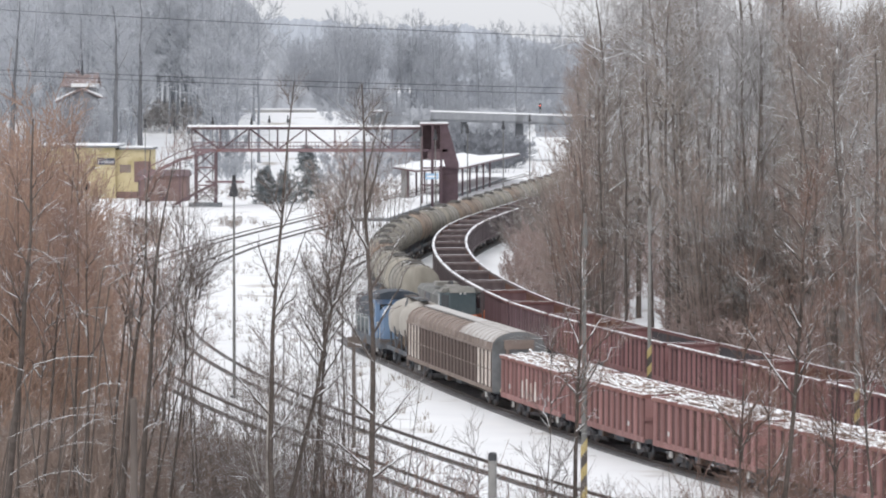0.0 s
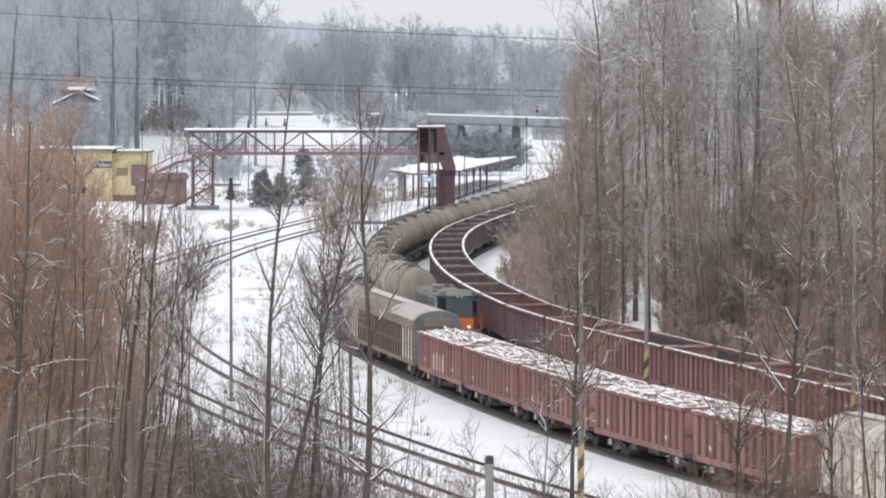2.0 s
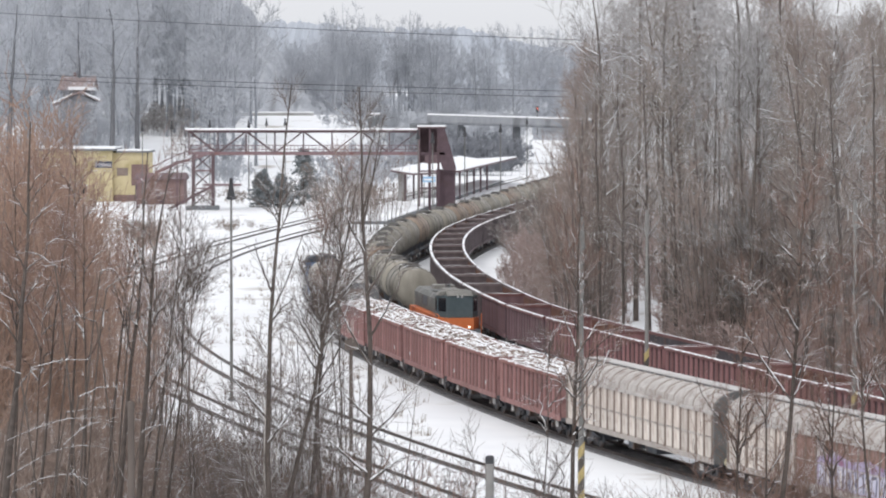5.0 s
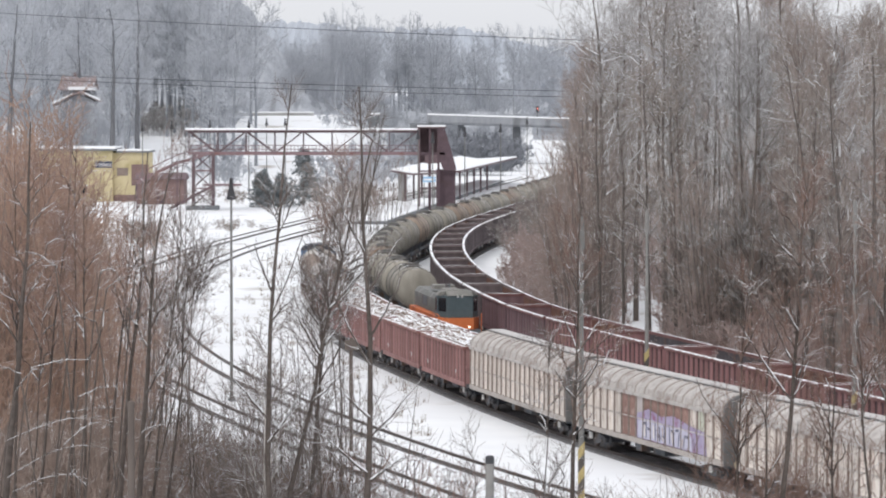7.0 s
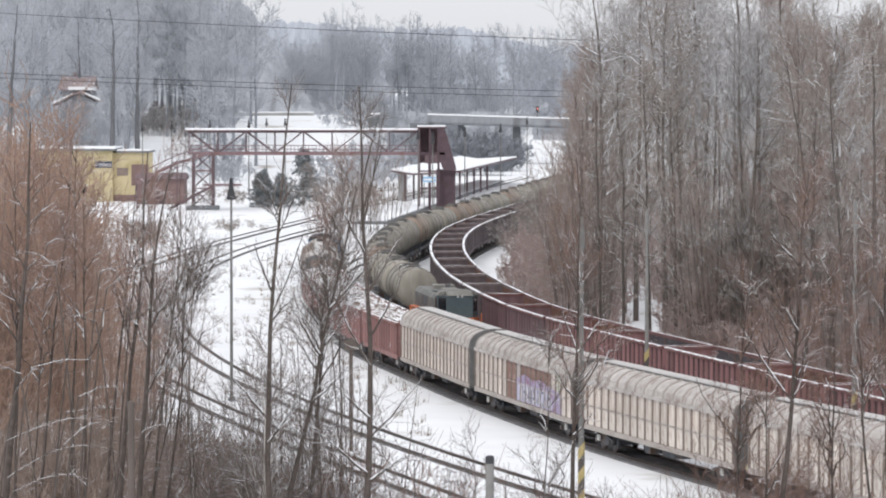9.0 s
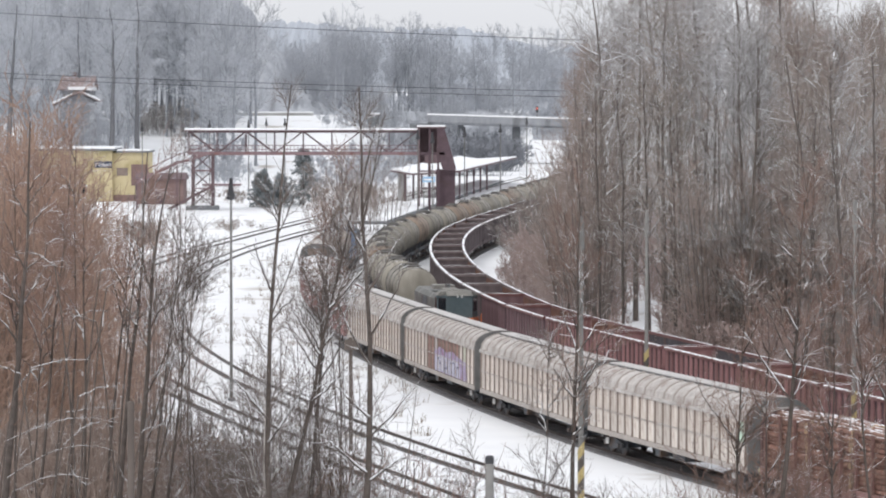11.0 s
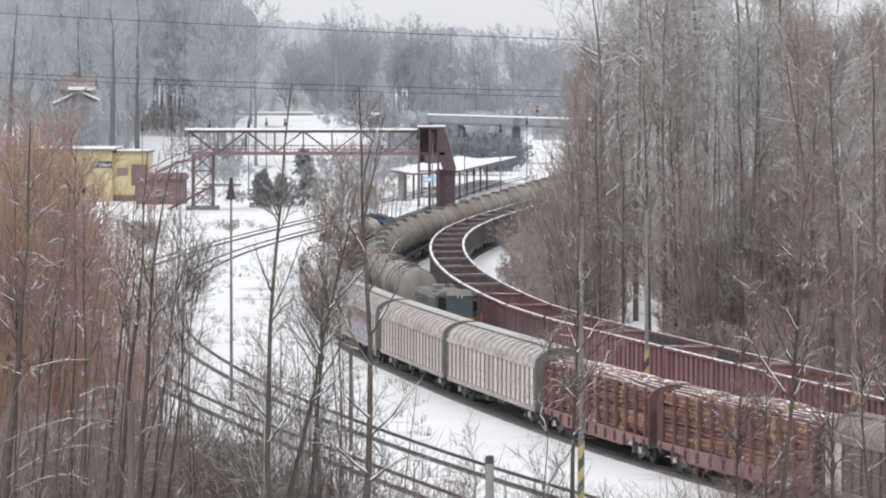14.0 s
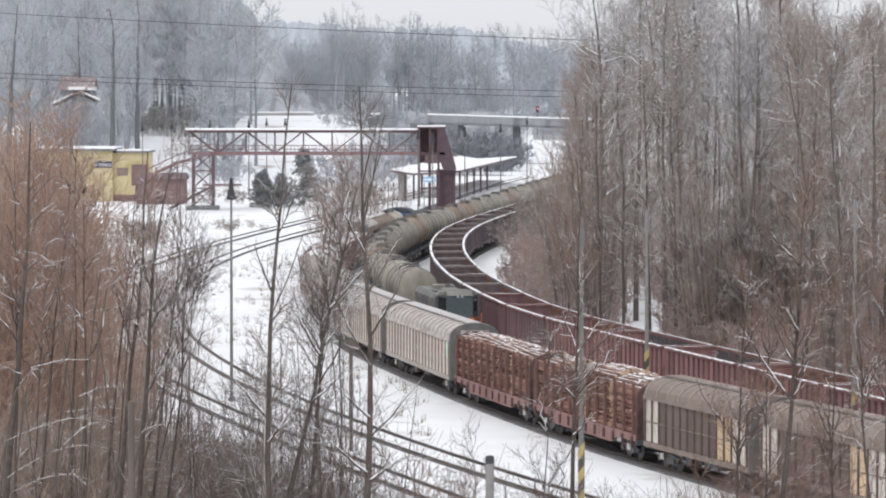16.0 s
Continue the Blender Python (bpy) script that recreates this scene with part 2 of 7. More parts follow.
TWIG_RUSSET = material("twigs_russet", (0.272, 0.218, 0.193), (0.385, 0.315, 0.283), 2, 0.95, 0, vary=0.15, snow=0.4)
BRUSH_RED = material("brush_red", (0.335, 0.255, 0.236), (0.455, 0.36, 0.335), 2, 0.95, 0, vary=0.15, snow=0.42)
NEEDLES = material("frosted_needles", (0.235, 0.262, 0.278), (0.33, 0.362, 0.378), 3, 0.95, 0, vary=0.15, snow=0.30)
# road bridge concrete with the paleness of haze in its colour
BRIDGE_GREY = material("bridge_concrete_hazed", (0.25, 0.26, 0.28), (0.335, 0.345, 0.365), 1.2, 0.9, 0.2, stain=(0.19, 0.195, 0.205), stain_size=0.4, streak=3)
PIER = material("pier_concrete", (0.085, 0.09, 0.10), (0.13, 0.135, 0.145), 1.5, 0.9, 0.2)
TWIG_DARK = material("twigs_dark", (0.135, 0.108, 0.096), (0.215, 0.178, 0.16), 2, 0.95, 0, vary=0.15, snow=0.55)
BRUSH_DARK = material("brush_dark", (0.125, 0.098, 0.085), (0.20, 0.16, 0.14), 2, 0.95, 0, vary=0.2, snow=0.3)
# hillside and ridge: bluish paleness of haze mixed into both colours
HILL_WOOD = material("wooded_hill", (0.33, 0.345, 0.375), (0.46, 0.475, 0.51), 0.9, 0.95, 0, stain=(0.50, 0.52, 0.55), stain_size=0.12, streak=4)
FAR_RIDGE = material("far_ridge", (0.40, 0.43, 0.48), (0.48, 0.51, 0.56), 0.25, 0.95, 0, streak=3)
SILL_PINK = material("faded_sill", (0.24, 0.135, 0.125), (0.33, 0.20, 0.185), 3, 0.8, 0.1, stain=(0.16, 0.09, 0.08), streak=3)
BULKHEAD = material("bulkhead_steel", (0.075, 0.045, 0.042), (0.13, 0.08, 0.074), 3, 0.8, 0.1, stain=(0.17, 0.10, 0.085))
BROWN_POST = material("wall_post_brown", (0.085, 0.065, 0.057), (0.13, 0.10, 0.09), 3, 0.85, 0.1)
BROWN_HOOP = material("roof_hoop_brown", (0.30, 0.25, 0.22), (0.38, 0.32, 0.285), 3, 0.8, 0.1)
TWIG_RED = material("twigs_red", (0.195, 0.125, 0.10), (0.30, 0.20, 0.165), 2, 0.95, 0, vary=0.15, snow=0.4)
BARK_NEAR = material("bark_near", (0.065, 0.053, 0.047), (0.13, 0.108, 0.096), 6, 0.95, 0.5, snow=0.66)
BARK_EDGE = material("bark_edge", (0.085, 0.074, 0.068), (0.15, 0.13, 0.12), 4, 0.95, 0.4, snow=0.36)
BARK_BIG = material("bark_large", (0.115, 0.118, 0.128), (0.18, 0.183, 0.195), 2, 0.95, 0.2, snow=0.3)
DRY_GRASS = material("dry_grass", (0.20, 0.155, 0.115), (0.31, 0.25, 0.19), 2, 0.95, 0, snow=0.1)
SLATE_RIM = material("wagon_slate_rim", (0.16, 0.13, 0.132), (0.24, 0.20, 0.20), 3, 0.75, 0.15, snow=0.62)
PANEL_GREEN = material("wagon_green", (0.52, 0.53, 0.43), (0.62, 0.62, 0.53), 2.5, 0.7, 0.1, stain=(0.6, 0.56, 0.5), vary=0.1)
PANEL_GREY = material("wagon_pale_grey", (0.42, 0.37, 0.36), (0.52, 0.47, 0.46), 2.5, 0.7, 0.1, stain=(0.3, 0.2, 0.17))
INK = material("dark_spray", (0.10, 0.10, 0.15), (0.17, 0.17, 0.23), 3, 0.7, 0.05)
PALE_LILAC = material("pale_spray", (0.46, 0.45, 0.56), (0.56, 0.55, 0.64), 3, 0.7, 0.05)


# ---- building helpers ----
class Geo:
    """A mesh in the making."""

    def __init__(self):
        self.v, self.f = [], []

    def add(self, verts, faces):
        o = len(self.v)
        self.v += [tuple(p) for p in verts]
        self.f += [tuple(i + o for i in f) for f in faces]
        return self

    def box(self, x0, x1, y0, y1, z0, z1, turn=None):
        vs = [Vector((x, y, z)) for x in (x0, x1) for y in (y0, y1) for z in (z0, z1)]
        if turn:
            vs = [turn @ p for p in vs]
        return self.add(vs, [(0, 1, 3, 2), (4, 6, 7, 5), (0, 4, 5, 1), (2, 3, 7, 6), (0, 2, 6, 4), (1, 5, 7, 3)])

    def prism(self, profile, a, b, axis="x"):
        """A closed outline, pulled from a to b along an axis."""
        place = {"x": lambda s, p: (s, p[0], p[1]), "y": lambda s, p: (p[0], s, p[1]), "z": lambda s, p: (p[0], p[1], s)}[axis]
        k = len(profile)
        vs = [place(s, p) for s in (a, b) for p in profile]
        fs = [(i, (i + 1) % k, k + (i + 1) % k, k + i) for i in range(k)]
        return self.add(vs, fs + [tuple(range(k))[::-1], tuple(range(k, 2 * k))])

    def bar(self, p, q, r, sides=4, r2=None):
        """A straight rod from p to q."""
        p, q = Vector(p), Vector(q)
        d = (q - p).normalized()
        u = d.orthogonal().normalized()
        w = d.cross(u)
        vs = []
        for c, rr in ((p, r), (q, r if r2 is None else r2)):
            for i in range(sides):
                a = 2 * math.pi * (i + 0.5) / sides
                vs.append(c + (u * math.cos(a) + w * math.sin(a)) * rr)
        fs = [(i, (i + 1) % sides, sides + (i + 1) % sides, sides + i) for i in range(sides)]
        return self.add(vs, fs + [tuple(range(sides))[::-1], tuple(range(sides, 2 * sides))])

    def lathe(self, rows, sides=16, axis="x"):
        """Rings (place along the axis, radius) joined into a body of revolution."""
        vs = []
        for s, r in rows:
            for i in range(sides):
                a = 2 * math.pi * i / sides
                c, w = r * math.cos(a), r * math.sin(a)
                vs.append({"x": (s, c, w), "y": (c, s, w), "z": (c, w, s)}[axis])
        fs = [(k * sides + i, k * sides + (i + 1) % sides, (k + 1) * sides + (i + 1) % sides, (k + 1) * sides + i)
              for k in range(len(rows) - 1) for i in range(sides)]
        n = len(rows)
        return self.add(vs, fs + [tuple(range(sides))[::-1], tuple(range((n - 1) * sides, n * sides))])

    def moved(self, m):
        self.v = [tuple(m @ Vector(p)) for p in self.v]
        return self

    def mesh(self, name, mat, smooth=False):
        me = bpy.data.meshes.new(name)
        me.from_pydata(self.v, [], self.f)
        bm = bmesh.new()
        bm.from_mesh(me)
        bmesh.ops.recalc_face_normals(bm, faces=bm.faces)
        bm.to_mesh(me)
        bm.free()
        me.materials.append(mat)
        if smooth:
            me.polygons.foreach_set("use_smooth", [True] * len(me.polygons))
        return me


def piece(name, mesh, parent, m=None, label=""):
    """An object on a mesh that may be shared, under its thing or part."""
    ob = new(name, mesh)
    ob.parent = parent
    if m is not None:
        ob.matrix_basis = m
    return tagged(ob, label) if label else ob


def part(name, geo, mat, parent, label="", smooth=False):
    return piece(name, geo.mesh(name, mat, smooth), parent, None, label)


def thing(name, label, category, group="", m=None, kind=""):
    ob = tagged(new(name), label, category, group, kind)
    ob.empty_display_size = 0.5
    if m is not None:
        ob.matrix_basis = m
    return ob


def smooth_step(a, b, x):
    t = np.clip((x - a) / (b - a), 0, 1)
    return t * t * (3 - 2 * t)


# ---- the lie of the land ----
def land(x, y):
    """Ground level: flat in the station, a bank that rises to the road behind it, a slope under the wood."""
    bank = 11.0 * smooth_step(690, 880, y) * (1 - smooth_step(-24, -10, x) * (1 - smooth_step(45, 60, x)) * (1 - smooth_step(930, 990, y)))
    hill = 9.0 * smooth_step(1000, 2200, y)
    west = 4.0 * smooth_step(-48, -110, x) * smooth_step(560, 700, y) * (1 - smooth_step(690, 880, y))
    wood = 1.6 * smooth_step(0, 14, x - (4 + 0.0012 * (y - 345) ** 2) - 5) * (1 - smooth_step(430, 520, y))
    return bank + hill + west + wood


class Track:
    """A track's centre line through knots (x, y), with way lengths counted from y = 150."""

    def __init__(self, knots):
        k = np.array(knots, float)
        x, y = k[:, 0], k[:, 1]
        d = np.gradient(x, y)
        self.y = np.arange(-260, 1150, 0.5)
        i = np.clip(np.searchsorted(y, self.y) - 1, 0, len(y) - 2)
        h = y[i + 1] - y[i]
        t = np.clip((self.y - y[i]) / h, 0, 1)
        inside = (2 * t**3 - 3 * t**2 + 1) * x[i] + (t**3 - 2 * t**2 + t) * h * d[i] + (3 * t**2 - 2 * t**3) * x[i + 1] + (t**3 - t**2) * h * d[i + 1]
        self.x = np.where(self.y < y[0], x[0] + (self.y - y[0]) * d[0], np.where(self.y > y[-1], x[-1] + (self.y - y[-1]) * d[-1], inside))
        for _ in range(60):
            self.x[1:-1] = (self.x[:-2] + 2 * self.x[1:-1] + self.x[2:]) / 4
        s = np.r_[0, np.cumsum(np.hypot(np.diff(self.x), np.diff(self.y)))]
        self.s = s - np.interp(150, self.y, s)

    def at(self, s):
        return Vector((float(np.interp(s, self.s, self.x)), float(np.interp(s, self.s, self.y)), 0))

    def pose_of(self, s, base, z=0.12):
        """Where a wagon stands whose middle is at s, on two pivots that are base apart."""
        a, b = self.at(s - base / 2), self.at(s + base / 2)
        c = (a + b) / 2
        return Matrix.Translation((c.x, c.y, z)) @ Matrix.Rotation(math.atan2(b.y - a.y, b.x - a.x), 4, "Z")

    def strip(self, y0, y1, outline, step=2.0):
        """The outline (offset to the left, height), drawn along the track."""
        g = Geo()
        ys = np.arange(y0, y1 + 0.01, step)
        xs = np.interp(ys, self.y, self.x)
        dx = np.interp(ys, self.y, np.gradient(self.x, self.y))
        nx, ny = -1 / np.hypot(1, dx), dx / np.hypot(1, dx)
        k = len(outline)
        for x, y, a, b in zip(xs, ys, nx, ny):
            g.v += [(x + a * o, y + b * o, z) for o, z in outline]
        g.f = [(j * k + i, j * k + (i + 1) % k, (j + 1) * k + (i + 1) % k, (j + 1) * k + i) for j in range(len(ys) - 1) for i in range(k)]
        g.f += [tuple(range(k)), tuple(range((len(ys) - 1) * k, len(ys) * k))]
        return g


MAIN = Track([(28.8, 120), (19.3, 150), (13.74, 168.2), (9.58, 182.8), (4.7, 204.5), (1.75, 219.4), (-1.56, 238.1), (-4.6, 256), (-7.6, 284),
              (-9.6, 310), (-10.5, 335), (-10.0, 362), (-8.2, 391), (-5.4, 419), (-3.1, 438), (0.5, 471), (5.1, 515), (10.0, 560)])
TANKS = Track([(33, 120), (25, 150), (16.6, 180), (11.6, 202), (6.7, 228), (1.8, 254), (-1.5, 280), (-3.9, 305), (-5.3, 335), (-5.2, 360),
               (-4.2, 384), (-2.9, 402), (-0.9, 419), (1.3, 438), (5.0, 471), (9.6, 515), (14.5, 560)])
EMPTIES = Track([(36.5, 120), (28.2, 150), (20.4, 183.4), (16.3, 202), (11.6, 223.7), (8.7, 237.5), (5.6, 256.5), (3.7, 275), (2.1, 295), (1.0, 317),
                 (0.35, 345), (0.75, 378), (1.9, 401), (3.6, 421), (5.6, 440), (9.2, 471), (13.9, 515), (18.8, 560)])
LOOP = Track([(14.3, 140), (7.3, 160), (1.1, 180), (-4.3, 200), (-9.0, 220), (-13, 240), (-16.3, 260), (-18.9, 280), (-20.8, 300), (-22.2, 320),
              (-23, 350), (-22.8, 380), (-20.9, 420), (-17.4, 460), (-13, 500), (-8, 545)])
OUTER = Track([(7.5, 140), (1.6, 160), (-4, 180), (-9.3, 200), (-14.1, 220), (-18.3, 240), (-21.9, 260), (-24.8, 280), (-27, 300), (-29.2, 340),
               (-28.9, 380), (-26.5, 420), (-23, 460), (-19, 500), (-14.5, 545)])

# ---- ground ----
gx = np.r_[-2600, -1500, -800, -400, -250, np.arange(-160, 161, 4.0), 250, 400, 800, 1500, 2600]
gy = np.r_[-900, -400, -150, -60, np.arange(0, 160, 10.0), np.arange(160, 700, 5.0), np.arange(700, 1010, 10.0), 1100, 1300, 1600, 2000, 2400, 3000, 3600]
XX, YY = np.meshgrid(gx, gy)
ZZ = land(XX, YY) - 0.02
rough_xy = [0.10 * noise.noise((x * 0.11, y * 0.11, 0)) + 0.05 * noise.noise((x * 0.5, y * 0.4, 3)) for x, y in zip(XX.ravel(), YY.ravel())]
near_rail = np.min([np.abs(XX - np.interp(YY, t.y, t.x)) for t in (MAIN, TANKS, EMPTIES, LOOP, OUTER)], axis=0)
ZZ = ZZ + np.array(rough_xy).reshape(ZZ.shape) * np.clip((near_rail - 2.5) / 4, 0, 1)
w = len(gx)
g = Geo()
g.v = list(zip(XX.ravel().tolist(), YY.ravel().tolist(), ZZ.ravel().tolist()))
g.f = [(j * w + i, j * w + i + 1, (j + 1) * w + i + 1, (j + 1) * w + i) for j in range(len(gy) - 1) for i in range(w - 1)]
ground_snow = material("ground_snow", (0.79, 0.80, 0.82), (0.86, 0.87, 0.88), 0.35, 0.8, 0.35, stain=(0.36, 0.31, 0.26), stain_size=0.16, stain_at=0.66)
ground = tagged(new("ground", g.mesh("ground", ground_snow, True)), "snow-covered ground with tufts of dry grass", "ground", kind="structure")

RAIL_SHAPE = [(-0.075, 0.0), (-0.04, 0.05), (-0.04, 0.16), (0.04, 0.16), (0.04, 0.05), (0.075, 0.0)]


def lay_track(name, line, y0, y1, cleared, label):
    """A track from y0 to y1, free of snow as far as cleared, then with its rails in thawed grooves."""
    t = thing(name, label, "railway track", kind="structure")
    snowy = max(y0, cleared)
    for side in (-0.753, 0.753):
        part("rail", line.strip(y0, y1, [(o + side, z) for o, z in RAIL_SHAPE]), RAIL, t)
        if snowy < y1:
            part("thawed_groove", line.strip(snowy, y1, [(side - 0.12, -0.1), (side - 0.09, 0.035), (side + 0.09, 0.035), (side + 0.12, -0.1)]), BALLAST, t)
    if cleared > y0:
        part("ballast_bed", line.strip(y0, min(cleared, y1), [(1.75, -0.3), (1.3, 0.035), (-1.3, 0.035), (-1.75, -0.3)]), BALLAST, t)
    if snowy < y1:
        part("snow_between_rails", line.strip(snowy, y1, [(0.62, -0.1), (0.58, 0.06), (-0.58, 0.06), (-0.62, -0.1)]), SNOW, t)
    return t


lay_track("main_track", MAIN, 60, 1000, 268, "dark ballasted track of the passing freight train")
lay_track("tank_track", TANKS, 60, 640, 640, "dark ballasted siding under the tank wagons")
lay_track("empties_track", EMPTIES, 60, 640, 640, "dark ballasted siding under the empty open wagons")
lay_track("loop_track", LOOP, 60, 760, 0, "curved track with dark rails showing through snow")
lay_track("outer_track", OUTER, 60, 700, 0, "curved outer track with dark rails showing through snow")


# ---- footbridge over the tracks ----
def footbridge():
    t = thing("footbridge", "covered steel footbridge with red trusses and a snowy roof", "footbridge")
    x0, x1, y0, y1, low, top = -36.0, -3.6, 558.6, 561.4, 8.0, 11.1
    part("deck", Geo().box(x0, x1, y0, y1, low - 0.1, low + 0.12), BRIDGE_DARK, t)
    part("roof", Geo().box(x0 - 0.5, x1, y0 - 0.5, y1 + 0.5, top + 0.05, top + 0.2), BRIDGE_DARK, t)
    part("roof_snow", Geo().prism([(y0 - 0.5, top + 0.2), (y1 + 0.5, top + 0.2), (y1 + 0.3, top + 0.42), (y0 - 0.35, top + 0.42)], x0 - 0.5, x1), ROOF_SNOW, t, "snow lying on the roof")
    n = 8
    step = (x1 - x0) / n
    for y in (y0, y1):
        part("bottom_chord", Geo().box(x0, x1, y - 0.1, y + 0.1, low - 0.25, low + 0.2), BRIDGE_RED, t)
        part("top_chord", Geo().box(x0, x1, y - 0.09, y + 0.09, top - 0.2, top + 0.05), BRIDGE_DARK, t)
        rail = Geo()
        for z in (low + 0.55, low + 1.1):
            rail.box(x0, x1, y - 0.03, y + 0.03, z - 0.03, z + 0.03)
        for k in range(64):
            xk = x0 + (x1 - x0) * (k + 0.5) / 64
            rail.box(xk - 0.02, xk + 0.02, y - 0.02, y + 0.02, low + 0.1, low + 1.1)
        part("railing", rail, BRIDGE_RED, t)
        for k in range(n + 1):
            xk = x0 + k * step
            part("upright", Geo().box(xk - 0.055, xk + 0.055, y - 0.055, y + 0.055, low, top), BRIDGE_DARK, t)
        for k in range(n):
            a, b = (low, top) if k % 2 else (top, low)
            part("diagonal", Geo().bar((x0 + k * step, y, a), (x0 + (k + 1) * step, y, b), 0.08), BRIDGE_DARK, t)
    # stair tower at the platform, with its slanting red side
    tx0, tx1 = -3.6, 0.2
    part("tower_roof", Geo().box(tx0 - 0.15, tx1 + 0.2, y0 - 1.2, y1 + 1.2, 11.55, 11.75), BRIDGE_DARK, t)
    part("tower_snow", Geo().box(tx0 - 0.1, tx1 + 0.1, y0 - 1.1, y1 + 1.1, 11.75, 11.95), ROOF_SNOW, t, "snow on the tower roof")
    part("tower_back_wall", Geo().box(tx0, tx1, y1 + 0.9, y1 + 1.0, 6.6, 11.55), BRIDGE_DARK, t)
    part("tower_side_wall", Geo().prism([(y0 - 1.0, 6.4), (y1 + 1.0, 6.4), (y1 + 1.0, 11.55), (y0 - 1.0, 11.55)], tx0, tx0 + 0.1), BRIDGE_DARK, t)
    part("stair_flank", Geo().prism([(tx1, 11.5), (tx1 + 1.6, 6.0), (tx1 + 1.6, 5.6), (tx1 - 0.2, 5.6), (tx1 - 0.9, 7.5), (tx1 - 0.9, 11.5)], y0 - 1.0, y0 - 0.9, "y"), TOWER_RED, t, "dull red sheet flank of the stairs")
    part("stair_flank", Geo().prism([(tx1, 11.5), (tx1 + 1.6, 6.0), (tx1 + 1.6, 5.6), (tx1 - 0.2, 5.6), (tx1 - 0.9, 7.5), (tx1 - 0.9, 11.5)], y1 + 0.8, y1 + 0.88, "y"), TOWER_RED, t)
    part("tower_front", Geo().box(tx0 + 1.0, tx1 - 0.8, y0 - 0.95, y0 - 0.88, 6.6, 8.1), BRIDGE_DARK, t)
    part("tower_beam", Geo().box(tx0, tx1, y0 - 1.0, y0 - 0.8, 7.8, 8.15), TOWER_RED, t)
    part("stair_shaft", Geo().box(-1.0, 1.7, y0 + 0.2, y1 - 0.2, 0.4, 5.7), TOWER_RED, t, "dark stair shaft down to the platform")
    for x, y in ((tx0 + 0.15, y0 - 0.9), (tx0 + 0.15, y1 + 0.9), (tx0 + 1.7, y0 - 0.9), (tx1 - 0.9, y0 - 0.9), (tx1 - 0.9, y1 + 0.9), (tx1 - 2.2, y1 + 0.9)):
        part("tower_leg", Geo().box(x - 0.16, x + 0.16, y - 0.16, y + 0.16, 0, 11.55), BRIDGE_DARK if x < -2 else TOWER_RED, t)
    for z in (3.0, 5.4):
        part("tower_tie", Geo().box(tx0, tx1 - 0.8, y0 - 0.96, y0 - 0.84, z, z + 0.22), BRIDGE_DARK, t)
    # lattice tower and stairs at the station end
    for x in (-35.4, -32.6):
        for y in (y0, y1):
            part("lattice_leg", Geo().box(x - 0.15, x + 0.15, y - 0.15, y + 0.15, 0, low), BRIDGE_DARK, t)
    for z0, z1 in ((0.6, 3.1), (3.1, 5.6), (5.6, 8.0)):
        part("lattice_brace", Geo().bar((-35.4, y0, z0), (-32.6, y0, z1), 0.09).bar((-35.4, y0, z1), (-32.6, y0, z0), 0.09), BRIDGE_DARK, t)
        part("lattice_tie", Geo().box(-35.5, -32.5, y0 - 0.08, y0 + 0.08, z1 - 0.15, z1 + 0.05), BRIDGE_RED, t)
    part("tower_foot", Geo().box(-36.3, -31.8, y0 - 0.6, y1 + 0.6, -0.1, 0.55), DARK_CONCRETE, t)
    for y in (y0 - 0.02, y1 + 0.02):
        part("stair_stringer", Geo().prism([(-32.8, 7.9), (-37.6, 6.4), (-37.6, 6.8), (-32.8, 8.3)], y - 0.05, y + 0.05, "y").prism([(-37.6, 6.4), (-43.5, 3.6), (-43.5, 4.1), (-37.6, 6.9)], y - 0.05, y + 0.05, "y"), BRIDGE_RED, t)
        part("stair_rail", Geo().prism([(-32.8, 9.2), (-37.6, 7.7), (-37.6, 7.85), (-32.8, 9.35)], y - 0.04, y + 0.04, "y").prism([(-37.6, 7.7), (-43.5, 4.9), (-43.5, 5.05), (-37.6, 7.85)], y - 0.04, y + 0.04, "y"), BRIDGE_RED, t)
    for k in range(16):
        xk, zk = -33.2 - k * 0.65, 7.9 - k * 0.27
        part("step", Geo().box(xk - 0.34, xk + 0.34, y0, y1, zk - 0.05, zk + 0.02), BRIDGE_DARK, t)
    part("lower_landing", Geo().box(-34.0, -28.6, y0, y1, 3.4, 3.65), BRIDGE_RED, t)
    part("lower_flight", Geo().prism([(-33.0, 3.4), (-39.0, 0.2), (-38.2, 0.2), (-32.2, 3.4)], y0, y1, "y"), BRIDGE_DARK, t)
    for x in (-37.6, -43.3):
        part("stair_post", Geo().box(x - 0.12, x + 0.12, y0, y0 + 0.24, 0, 6.4 if x > -40 else 3.8), BRIDGE_DARK, t)


footbridge()


# ---- station building ----
def lettering(text, size, mat, parent, m):
    cu = bpy.data.curves.new("lettering", "FONT")
    cu.body, cu.size, cu.align_x, cu.align_y, cu.extrude = text, size, "CENTER", "CENTER", 0.01
    tmp = bpy.data.objects.new("lettering_source", cu)
    scene.collection.objects.link(tmp)
    me = bpy.data.meshes.new_from_object(tmp.evaluated_get(bpy.context.evaluated_depsgraph_get()))
    bpy.data.objects.remove(tmp)
    me.materials.clear()
    me.materials.append(mat)
    return piece("lettering", me, parent, m, "white station name")


